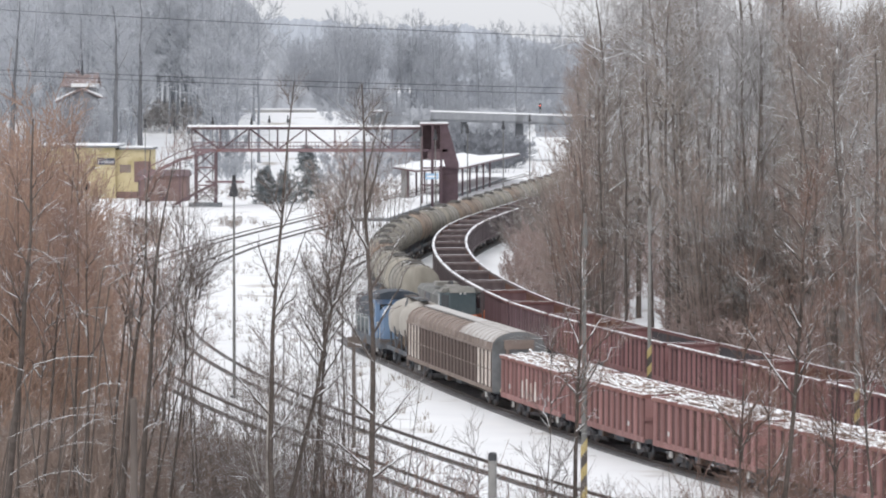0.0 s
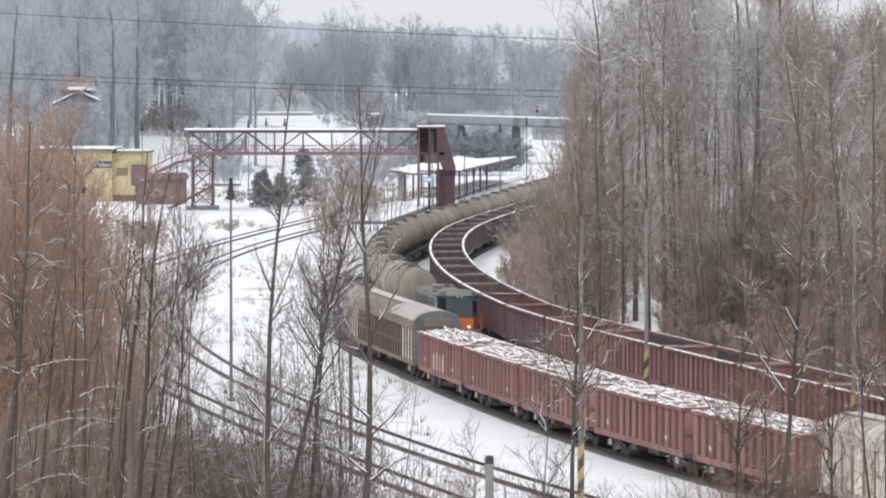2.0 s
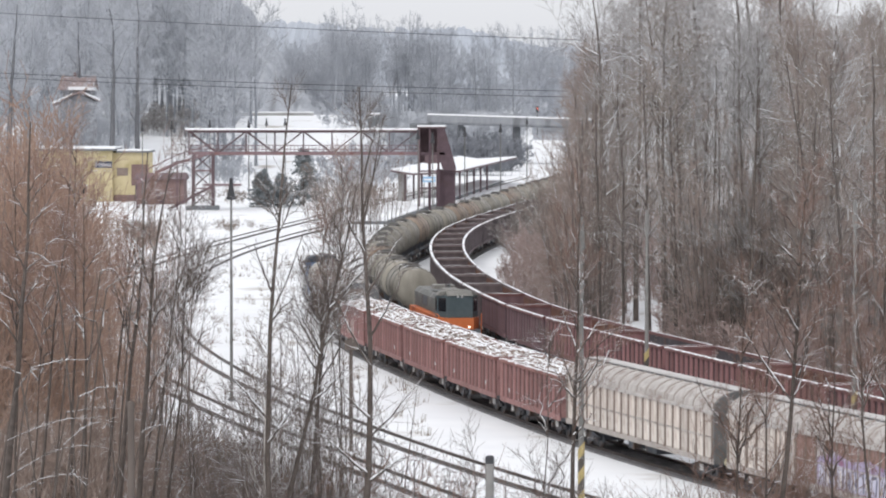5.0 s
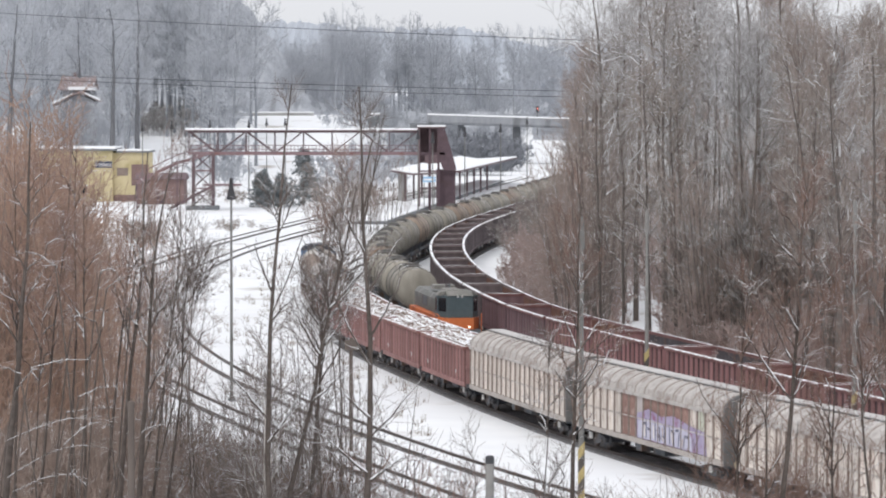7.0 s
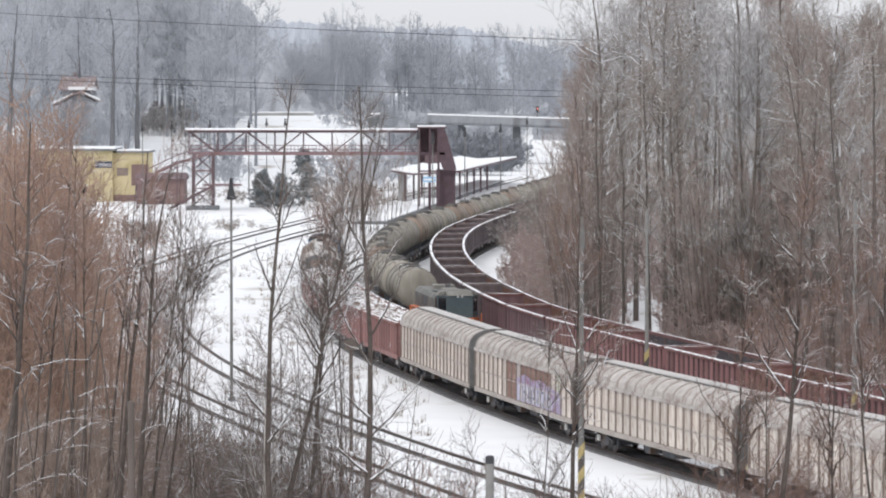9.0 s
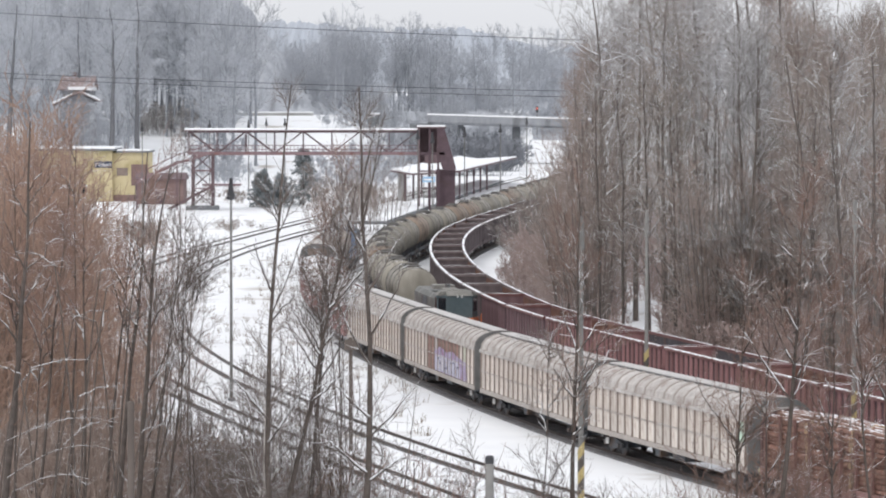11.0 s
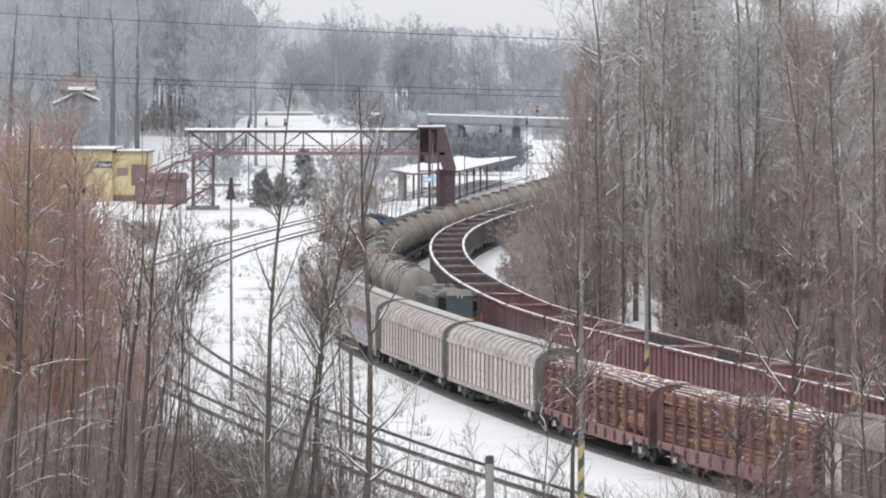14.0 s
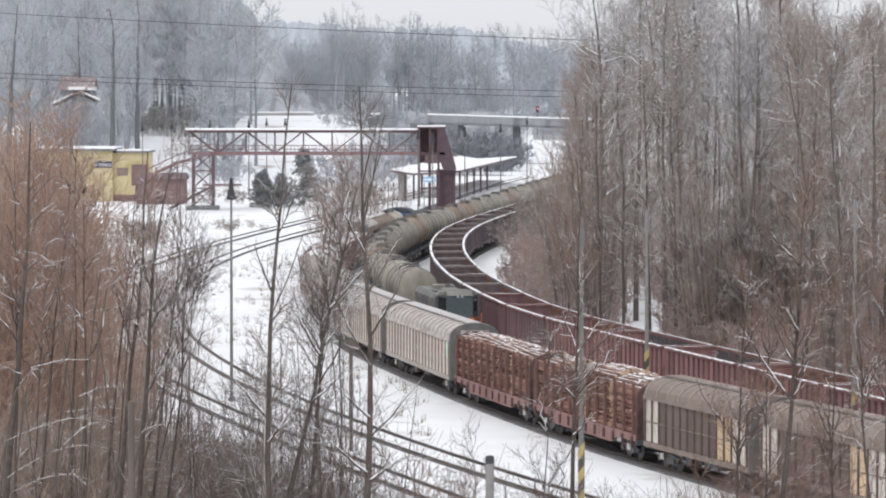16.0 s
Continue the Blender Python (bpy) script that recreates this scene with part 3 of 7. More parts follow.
def station_building():
    t = thing("station_building", "pale yellow flat-roofed station building with a dark name sign", "station building")
    x0, x1, y0, y1, h = -61.5, -50.2, 600, 612, 7.7
    part("wall", Geo().box(x0, x1, y0, y0 + 0.35, 0, h), YELLOW, t)
    part("wall", Geo().box(x0, x1, y1 - 0.35, y1, 0, h), YELLOW, t)
    part("wall", Geo().box(x0, x0 + 0.35, y0 + 0.35, y1 - 0.35, 0, h), YELLOW, t)
    part("wall", Geo().box(x1 - 0.35, x1, y0 + 0.35, y1 - 0.35, 0, h), YELLOW, t)
    part("roof", Geo().box(x0 - 0.5, x1 + 0.5, y0 - 0.5, y1 + 0.4, h, h + 0.3), DARK_CONCRETE, t)
    part("roof_snow", Geo().prism([(y0 - 0.45, h + 0.3), (y1 + 0.3, h + 0.3), (y1, h + 0.55), (y0 - 0.3, h + 0.55)], x0 - 0.45, x1 + 0.45), ROOF_SNOW, t, "snow on the flat roof")
    sign = part("name_sign", Geo().box(-52.9, -50.25, y0 - 0.08, y0 - 0.005, 5.1, 6.1), SIGN_BLUE, t, "dark station name sign")
    lettering("Paskov", 0.9, WHITE, sign, Matrix.Translation((-51.55, y0 - 0.10, 5.6)) @ Matrix.Rotation(radians(90), 4, "X"))
    for x in (-60.2, -57.8, -55.4):
        for z in (1.0,):
            f = part("window", Geo().box(x, x + 1.4, y0 - 0.03, y0 + 0.02, z, z + 1.5), WHITE, t)
            part("pane", Geo().box(x + 0.1, x + 1.3, y0 - 0.045, y0 - 0.032, z + 0.1, z + 1.4), GLASS, f)
    # lower wing towards the tracks
    part("wing_wall", Geo().box(x1, -44.8, y0 + 1, y1 - 2, 0, 7.4), YELLOW, t)
    part("wing_roof", Geo().box(x1 + 0.5, -44.5, y0 + 0.6, y1 - 1.6, 7.4, 7.65), DARK_CONCRETE, t)
    part("wing_snow", Geo().box(x1 + 0.6, -44.6, y0 + 0.7, y1 - 1.7, 7.65, 7.85), ROOF_SNOW, t)
    part("wing_window_band", Geo().box(x1 + 0.6, -47.9, y0 + 0.93, y0 + 0.99, 3.9, 5.1), BROWN_ROOF, t)
    part("wing_brick_panel", Geo().box(-47.4, -44.82, y0 + 0.9, y0 + 0.99, 2.4, 5.6), BRICK, t, "dark red brick panel")
    part("wing_plinth", Geo().box(x1 + 0.1, -44.82, y0 + 0.88, y0 + 0.99, 0, 1.0), BRICK, t)


station_building()


def annex():
    t = thing("brick_annex", "low dark red brick annex with snow on its roof", "annex")
    part("wall", Geo().box(-45.5, -38.5, 586, 594, 0, 3.6), BRICK, t)
    part("roof", Geo().prism([(585.6, 3.6), (594.4, 3.6), (594.4, 3.8), (590, 4.6), (585.6, 3.8)], -45.8, -38.2), BRIDGE_DARK, t)
    part("door", Geo().box(-42.6, -41.5, 585.94, 586.0, 0.0, 2.1), BRIDGE_DARK, t)


annex()


# ---- platform with its canopy ----
def platform():
    t = thing("platform", "snow-covered island platform with a grey concrete edge", "platform", kind="structure")
    a, b = Vector((-9.6, 500, 0)), Vector((8.5, 720, 0))
    d = (b - a).normalized()
    nrm = Vector((-d.y, d.x, 0))
    for name, half, z0, z1, mat in (("edge", 2.5, -0.1, 0.40, DARK_CONCRETE), ("snow_cover", 2.35, 0.40, 0.52, SNOW)):
        g = Geo()
        vs = [p + nrm * o + Vector((0, 0, z)) for p in (a, b) for o in (-half, half) for z in (z0, z1)]
        g.add(vs, [(0, 1, 3, 2), (4, 6, 7, 5), (0, 4, 5, 1), (2, 3, 7, 6), (0, 2, 6, 4), (1, 5, 7, 3)])
        part(name, g, mat, t)


platform()


def canopy():
    t = thing("platform_canopy", "wide platform canopy with a thick snowy roof on steel posts", "canopy")
    a, b = Vector((2.6, 600, 0)), Vector((13.4, 716, 0))
    t.matrix_basis = Matrix.Translation(a) @ Matrix.Rotation(math.atan2(b.y - a.y, b.x - a.x), 4, "Z")
    n = (b - a).length
    part("roof", Geo().prism([(0, 4.45), (7.2, 3.95), (10.7, 4.5), (10.7, 4.74), (7.2, 4.2), (0, 4.69)], 0, n), BRIDGE_DARK, t)
    part("roof_snow", Geo().prism([(0.05, 4.70), (7.2, 4.22), (10.65, 4.75), (10.5, 4.93), (7.2, 4.44), (0.2, 4.86)], 0.1, n - 0.1), ROOF_SNOW, t, "thick snow on the canopy")
    post = Geo().box(-0.14, 0.14, -0.14, 0.14, -0.05, 4.5).mesh("post", BRIDGE_DARK)
    k = 0
    while 1.5 + k * 13.0 < 0.6 * n:
        for y in (1.4, 8.6):
            piece("post", post, t, Matrix.Translation((1.5 + k * 13.0, y, -0.15)))
        k += 1
    part("waiting_room", Geo().box(3, 7, 8.9, 9.8, 0, 4.5), CONCRETE, t, "small grey waiting room")


canopy()


def platform_sign():
    t = thing("platform_sign", "light blue platform sign on two posts under the bridge tower", "sign")
    part("board", Geo().box(-2.9, -1.1, 555.0, 555.1, 4.0, 4.8), SIGN_LIGHT, t)
    part("sign_stripe", Geo().box(-2.7, -1.3, 554.96, 554.99, 4.25, 4.5), WHITE, t)
    for x in (-2.7, -1.3):
        part("post", Geo().box(x - 0.06, x + 0.06, 555.1, 555.22, -0.05, 4.7), MAST, t)


platform_sign()


# ---- road bridge and the road behind the station ----
def road_bridge():
    t = thing("road_bridge", "grey concrete road bridge over the tracks with snow on its parapet", "road bridge")
    x0, x1, y0, y1 = -3.6, 36, 893, 904
    fall = Matrix.Identity(4)
    fall[2][0] = -0.031
    part("girder", Geo().box(x0, x1, y0, y1, 8.9, 10.3).moved(fall), BRIDGE_GREY, t)
    part("parapet", Geo().box(x0, x1, y0 - 0.4, y0, 9.4, 11.0).moved(fall), BRIDGE_GREY, t)
    part("parapet", Geo().box(x0, x1, y1, y1 + 0.4, 9.4, 11.0).moved(fall), BRIDGE_GREY, t)
    part("parapet_snow", Geo().prism([(y0 - 0.5, 11.0), (y0 + 0.1, 11.0), (y0, 11.35), (y0 - 0.4, 11.35)], x0, x1).moved(fall), ROOF_SNOW, t, "snow along the parapet")
    part("road_deck", Geo().box(x0, x1, y0, y1, 10.3, 10.5).moved(fall), SNOW, t)
    for x, wd in ((16.6, 0.8), (4.0, 0.7)):
        part("pier", Geo().box(x - wd, x + wd, y0 + 1, y1 - 1, -0.3, 8.9 - 0.031 * x + 0.02), PIER, t)
    part("abutment", Geo().box(x0 - 4, x0 + 1.5, y0, y1, -0.5, 9.1), DARK_CONCRETE, t)
    part("abutment", Geo().box(31, 37, y0, y1, -0.5, 7.9), DARK_CONCRETE, t)


road_bridge()


def road_wall():
    t = thing("road_guard_wall", "low snow-topped guard wall along the road", "guard wall", kind="structure")
    for x0, x1 in ((-46, -29), (-76, -62)):
        part("wall_run", Geo().box(x0, x1, 884, 884.4, 10.0, 11.6), CONCRETE, t)
        part("snow_cap", Geo().box(x0, x1, 883.8, 884.6, 11.6, 11.9), ROOF_SNOW, t)


road_wall()


def house(name, label, x, y, z, w, d, wall_h, ridge_h, wall_mat, turn, roof_mat=TILE):
    t = thing(name, label, "house", m=Matrix.Translation((x, y, z)) @ Matrix.Rotation(radians(turn), 4, "Z"))
    part("wall", Geo().prism([(-w / 2, -0.5), (w / 2, -0.5), (w / 2, wall_h), (0, ridge_h - 0.15), (-w / 2, wall_h)], 0, d, "y"), wall_mat, t)
    k = (ridge_h - wall_h) / (w / 2)
    for s in (-1, 1):
        part("roof", Geo().prism([(0, ridge_h), (s * (w / 2 + 0.7), wall_h - 0.7 * k), (s * (w / 2 + 0.7), wall_h - 0.7 * k + 0.25), (0, ridge_h + 0.28)], -0.6, d + 0.6, "y"), roof_mat, t)
    part("chimney", Geo().box(0.8, 1.5, d * 0.6, d * 0.6 + 0.7, ridge_h - 1.2, ridge_h + 0.9), BRICK, t)
    for cx in (-w / 4, w / 4):
        for z0 in (1.0, wall_h - 1.6):
            f = part("window", Geo().box(cx - 0.55, cx + 0.55, -0.06, 0.02, z0, z0 + 1.3), WHITE, t)
            part("pane", Geo().box(cx - 0.45, cx + 0.45, -0.075, -0.062, z0 + 0.1, z0 + 1.2), GLASS, f)


house("hillside_house", "grey gabled house with a brown tiled roof half under snow", -61.1, 690, 1.5, 6.2, 4.9, 15.7, 17.5, WALL_GREY, 88)


def front_gable():
    """The steep porch gable of the hillside house, with snow along its verges."""
    t = thing("gabled_porch", "grey gabled porch with snow along its verges", "porch", m=Matrix.Translation((-62.6, 680.5, 1.5)))
    part("wall", Geo().prism([(-3.4, -0.5), (2.6, -0.5), (2.6, 13.4), (0, 14.8), (-3.4, 13.1)], 0, 6.0, "y"), WALL_GREY, t)
    for s, e, k in ((-1, 4.6, 0.5), (1, 3.6, 0.45)):
        part("roof", Geo().prism([(0, 14.9), (s * e, 14.9 - k * e), (s * e, 15.15 - k * e), (0, 15.2)], -0.6, 6.2, "y"), TILE, t)
        part("verge_snow", Geo().prism([(s * 1.1, 15.16 - k * 1.1), (s * e, 15.16 - k * e), (s * e, 15.6 - k * e), (s * 1.1, 15.35 - k * 1.1)], -0.9, -0.3, "y"), ROOF_SNOW, t, "snow along the verge")
    part("eave_snow", Geo().box(-2.4, 2.4, 5.3, 6.3, 15.35, 15.95), ROOF_SNOW, t, "snow along the main eave")


front_gable()
house("white_cottage", "small white cottage by the road under snow", -41.5, 950, 11.0, 4.6, 6.0, 3.0, 5.6, WALL_GREY, 15, ROOF_SNOW)
hut = thing("roadside_hut", "small dark hut by the road with snow on its flat roof", "hut", m=Matrix.Translation((-15.6, 884, 9.0)))
part("wall", Geo().box(-1.3, 1.3, 0, 2.6, -0.6, 2.1), DARK_CONCRETE, hut)
part("roof", Geo().box(-1.5, 1.5, -0.2, 2.8, 2.1, 2.25), BRIDGE_DARK, hut)
part("roof_snow", Geo().box(-1.45, 1.45, -0.15, 2.75, 2.25, 2.6), ROOF_SNOW, hut, "snow on the flat roof")


# ---- rolling stock: x forward, y to the left, z up from the rail head ----
WHEEL = Geo().lathe([(-0.07, 0.40), (-0.07, 0.46), (0.05, 0.44), (0.06, 0.36), (0.02, 0.16), (0.09, 0.1)], 14, "y").mesh("wheel", FRAME, True)
BOGIE_FRAME = Geo()
for s in (-1, 1):
    BOGIE_FRAME.prism([(-1.35, 0.62), (-1.2, 0.40), (-0.6, 0.44), (-0.4, 0.30), (0.4, 0.30), (0.6, 0.44), (1.2, 0.40), (1.35, 0.62), (0.5, 0.78), (-0.5, 0.78)], s * 1.0 - 0.06, s * 1.0 + 0.06, "y")
BOGIE_FRAME.box(-0.25, 0.25, -1.0, 1.0, 0.45, 0.85)
for x in (-0.9, 0.9):
    BOGIE_FRAME.box(x - 0.17, x + 0.17, -1.16, 1.16, 0.38, 0.58)
BOGIE_FRAME = BOGIE_FRAME.mesh("bogie_frame", FRAME)
BUFFER_MESH = Geo().lathe([(0, 0.09), (0.42, 0.09), (0.43, 0.22), (0.50, 0.23), (0.52, 0.17)], 10, "x").mesh("buffer", FRAME)
BUFFER_PALE = Geo().lathe([(0, 0.09), (0.42, 0.09), (0.43, 0.22), (0.50, 0.23), (0.52, 0.17)], 10, "x").mesh("buffer", BUFFER)
BOX_PALE = Geo().box(-0.2, 0.2, -0.03, 0.03, -0.14, 0.14).mesh("axle_plate", PALE_STEEL)


def bogie(parent, x):
    b = piece("bogie", BOGIE_FRAME, parent, Matrix.Translation((x, 0, 0)))
    for ax in (-0.9, 0.9):
        for s in (-1, 1):
            piece("wheel", WHEEL, b, Matrix.Translation((ax, s * 0.76, 0.46)))


def running_gear(t, half, pivot, buffer_mesh=None):
    """Buffers, bogies and side sills of a wagon that is 2 * half long over its headstocks."""
    for e in (-1, 1):
        for s in (-1, 1):
            piece("buffer", buffer_mesh or BUFFER_MESH, t, Matrix.Translation((e * half, s * 0.875, 1.05)) @ Matrix.Rotation(0 if e > 0 else math.pi, 4, "Z"))
        bogie(t, e * pivot / 2)
        piece("coupling", COUPLING, t, Matrix.Translation((e * (half + 0.25), 0, 1.0)))
        piece("brake_plate", BOX_PALE, t, Matrix.Translation((e * (pivot / 2 + 0.4), 1.2, 0.62)))
        piece("brake_plate", BOX_PALE, t, Matrix.Translation((e * (pivot / 2 + 0.4), -1.2, 0.62)))
    part("underframe", Geo().box(-half, half, -0.35, 0.35, 0.85, 1.15).box(-half + 0.0, -half + 0.2, -1.35, 1.35, 0.85, 1.2).box(half - 0.2, half, -1.35, 1.35, 0.85, 1.2)
         .box(-1.5, 0.2, -0.9, 0.9, 0.5, 0.9).box(0.8, 1.6, 0.5, 1.25, 0.55, 0.95).box(0.8, 1.6, -1.25, -0.5, 0.55, 0.95), FRAME, t)


COUPLING = Geo().bar((-0.3, 0, 0), (0.3, 0, -0.1), 0.07, 5).mesh("coupling", FRAME)


def open_wagon(label, group, wall_mat, rim_mat, plate_mat, inside_mat=None):
    """A four-axle open wagon, 14.04 m over buffers."""
    t = thing("open_wagon", label, "freight wagon", group)
    h, hw, z0, z1 = 6.5, 1.42, 1.05, 2.98
    for s in (-1, 1):
        # wall plate in the darkened colour, so the recesses look shaded
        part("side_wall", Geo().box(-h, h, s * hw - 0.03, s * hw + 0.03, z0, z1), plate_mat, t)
        part("top_rim", Geo().prism([(s * (hw - 0.06), z1 - 0.06), (s * (hw + 0.15), z1 - 0.06), (s * (hw + 0.15), z1 + 0.08), (s * (hw + 0.10), z1 + 0.12), (s * (hw - 0.06), z1 + 0.12)], -h - 0.05, h + 0.05), rim_mat, t)
        part("bottom_sill", Geo().box(-h, h, s * (hw + 0.04) - 0.05, s * (hw + 0.04) + 0.05, z0 - 0.15, z0 + 0.12), wall_mat, t)
    for e in (-1, 1):
        w = part("end_wall", Geo().box(e * h - 0.04, e * h + 0.04, -hw + 0.03, hw - 0.03, z0, z1), wall_mat, t)
        part("end_rib", Geo().box(e * (h + 0.09) - 0.05, e * (h + 0.09) + 0.05, -hw, hw, 1.9, 2.05).box(e * (h + 0.09) - 0.05, e * (h + 0.09) + 0.05, -0.5, -0.38, z0, z1).box(e * (h + 0.09) - 0.05, e * (h + 0.09) + 0.05, 0.38, 0.5, z0, z1), wall_mat, w)
        part("end_rim", Geo().box(e * h - 0.08, e * h + 0.08, -hw - 0.05, hw + 0.05, z1 - 0.06, z1 + 0.12), rim_mat, t)
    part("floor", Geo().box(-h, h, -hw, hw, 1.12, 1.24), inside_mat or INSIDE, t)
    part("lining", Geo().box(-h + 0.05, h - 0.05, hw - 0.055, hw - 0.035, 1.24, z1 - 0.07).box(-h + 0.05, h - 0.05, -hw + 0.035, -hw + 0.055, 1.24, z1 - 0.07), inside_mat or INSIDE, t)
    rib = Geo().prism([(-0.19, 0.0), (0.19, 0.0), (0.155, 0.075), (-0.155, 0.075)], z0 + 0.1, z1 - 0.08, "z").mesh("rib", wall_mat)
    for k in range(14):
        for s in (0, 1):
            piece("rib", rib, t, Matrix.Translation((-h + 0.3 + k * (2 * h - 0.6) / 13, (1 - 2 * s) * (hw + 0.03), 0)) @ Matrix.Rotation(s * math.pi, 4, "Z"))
    running_gear(t, h, 9.0)
    return t


def arch(w, z_eave, z_top, n=10):
    """The upper outline of a curved roof, from the left eave to the right one."""
    return [(w * math.cos(math.pi * k / n), z_eave + (z_top - z_eave) * math.sin(math.pi * k / n) ** 0.85) for k in range(n + 1)]


def sliding_wagon(label, group, length, wall_mat, roof_mat, ridge_mat, end_mat, pattern, bogies=True):
    """A covered wagon with ribbed sliding walls and a curved roof. pattern: a material for every panel of the side, from front to rear."""
    t = thing("covered_wagon", label, "freight wagon", group)
    h = length / 2 - 0.62
    w, z0, ze, zt = 1.42, 1.15, 3.18, 4.08
    part("body", Geo().box(-h, h, -w + 0.06, w - 0.06, z0, ze), GAP, t)
    prof = arch(w, ze, zt)
    inner = [(y * 0.96, z - 0.06) for y, z in prof]
    part("roof", Geo().prism(prof + inner[::-1], -h, h), roof_mat, t, smooth=False)
    part("roof_ridge", Geo().prism([(-0.42, zt - 0.06), (0.42, zt - 0.06), (0.36, zt + 0.05), (-0.36, zt + 0.05)], -h + 0.1, h - 0.1), ridge_mat, t, "pale ridge strip")
    for s in (-1, 1):
        part("eave", Geo().box(-h, h, s * (w + 0.02) - 0.06, s * (w + 0.02) + 0.06, ze - 0.1, ze + 0.06), roof_mat, t)
        part("sill", Geo().box(-h, h, s * w - 0.05, s * w + 0.05, z0 - 0.22, z0 + 0.02), HOOP if wall_mat is CREAM else GAP, t)
        part("ridge_seam", Geo().box(-h, h, s * 0.46 - 0.03, s * 0.46 + 0.03, zt - 0.12, zt + 0.02), END_GREY, t)
        part("mid_rail", Geo().box(-h + 0.1, h - 0.1, s * (w + 0.02) - 0.02, s * (w + 0.02) + 0.02, 2.06, 2.11), roof_mat, t)
    for e in (-1, 1):
        end = part("end_wall", Geo().prism([(w, z0 - 0.2), (-w, z0 - 0.2)] + [(y * 1.01, z + 0.03) for y, z in prof[::-1]], e * h - 0.09, e * h + 0.09), end_mat, t, "dark grey arched end")
        part("end_frame", Geo().box(e * (h + 0.12) - 0.06, e * (h + 0.12) + 0.06, -0.8, 0.8, 3.2, 3.7).box(e * (h + 0.12) - 0.06, e * (h + 0.12) + 0.06, -0.7, -0.55, z0, 3.2).box(e * (h + 0.12) - 0.06, e * (h + 0.12) + 0.06, 0.55, 0.7, z0, 3.2), roof_mat, end)
    n = len(pattern)
    step = (2 * h - 0.3) / n
    meshes = {}
    for k, mat in enumerate(pattern):
        if mat.name not in meshes:
            meshes[mat.name] = Geo().prism([(-step / 2 + 0.01, 0.0), (step / 2 - 0.01, 0.0), (step / 2 - 0.04, 0.05), (-step / 2 + 0.04, 0.05)], z0 + 0.03, ze - 0.12, "z").mesh("panel", mat)
        for s in (0, 1):
            piece("panel", meshes[mat.name], t, Matrix.Translation((h - 0.15 - (k + 0.5) * step, (1 - 2 * s) * (w - 0.06), 0)) @ Matrix.Rotation(s * math.pi, 4, "Z"))
    post = Geo().prism([(-0.06, 0.0), (0.06, 0.0), (0.045, 0.115), (-0.045, 0.115)], z0, ze - 0.1, "z").mesh("wall_post", BROWN_POST if pattern[len(pattern) // 2] in (BROWN, TAN) else GAP)
    for k in range(n + 1):
        for s in (0, 1):
            piece("wall_post", post, t, Matrix.Translation((h - 0.15 - k * step, (1 - 2 * s) * (w - 0.06), 0)) @ Matrix.Rotation(s * math.pi, 4, "Z"))
    hoop_out = [(y * 1.02, z + 0.05) for y, z in prof]
    hoop = Geo().prism(hoop_out + prof[::-1], -0.07, 0.07).mesh("roof_hoop", BROWN_HOOP if pattern[len(pattern) // 2] in (BROWN, TAN) else HOOP)
    nh = int(2 * h / 1.35)
    for k in range(nh + 1):
        piece("roof_hoop", hoop, t, Matrix.Translation((-h + 0.15 + k * (2 * h - 0.3) / nh, 0, 0)))
    running_gear(t, h, length * 0.72 if bogies else length * 0.62, BUFFER_PALE)
    return t


def log_wagon(label, group):
    """A stake wagon, 19.9 m over buffers, with arched ends."""
    t = thing("stake_wagon", label, "freight wagon", group)
    h, w = 9.3, 1.36
    part("floor", Geo().box(-h, h, -w, w, 1.1, 1.25), STAKE, t)
    for s in (-1, 1):
        part("side_sill", Geo().prism([(-h, 1.32), (-h, 1.02), (-h + 3.0, 0.98), (-h + 4.2, 0.66), (h - 4.2, 0.66), (h - 3.0, 0.98), (h, 1.02), (h, 1.32)], s * w - 0.05, s * w + 0.05, "y"), SILL_PINK, t, "faded red fish-bellied sill")
    for e in (-1, 1):
        prof = arch(w, 3.0, 3.75)
        part("end_wall", Geo().prism([(w, 1.1), (-w, 1.1)] + prof[::-1], e * h - 0.13, e * h + 0.13), BULKHEAD, t, "dark rust-brown arched bulkhead")
    stake = Geo().box(-0.075, 0.075, -0.06, 0.06, 0.95, 3.6).mesh("stake", STAKE)
    socket = Geo().prism([(-0.12, 0.78), (0.12, 0.78), (0.14, 1.2), (-0.14, 1.2)], -0.11, 0.11, "y").mesh("stake_socket", BULKHEAD)
    for k in range(12):
        for s in (-1, 1):
            x = -h + 0.5 + k * (2 * h - 1.0) / 11
            piece("stake", stake, t, Matrix.Translation((x, s * w, 0)))
            piece("stake_socket", socket, t, Matrix.Translation((x, s * w, 0)))
    running_gear(t, h, 14.2)
    return t


LOG_MESHES = []
for k in range(4):
    rr = (0.08, 0.10, 0.12, 0.14)[k]
    me = Geo().lathe([(-2.1, rr * 0.92), (0, rr), (2.1, rr * 1.06)], 8, "x").mesh("log", BARK_LOG)
    me.materials.append(LOG_END)
    for p in me.polygons:
        if len(p.vertices) == 8:
            p.material_index = 1
    LOG_MESHES.append(me)
TOP_MESHES = []
for me in LOG_MESHES:
    me = me.copy()
    me.materials[0] = TOP_LOG
    TOP_MESHES.append(me)


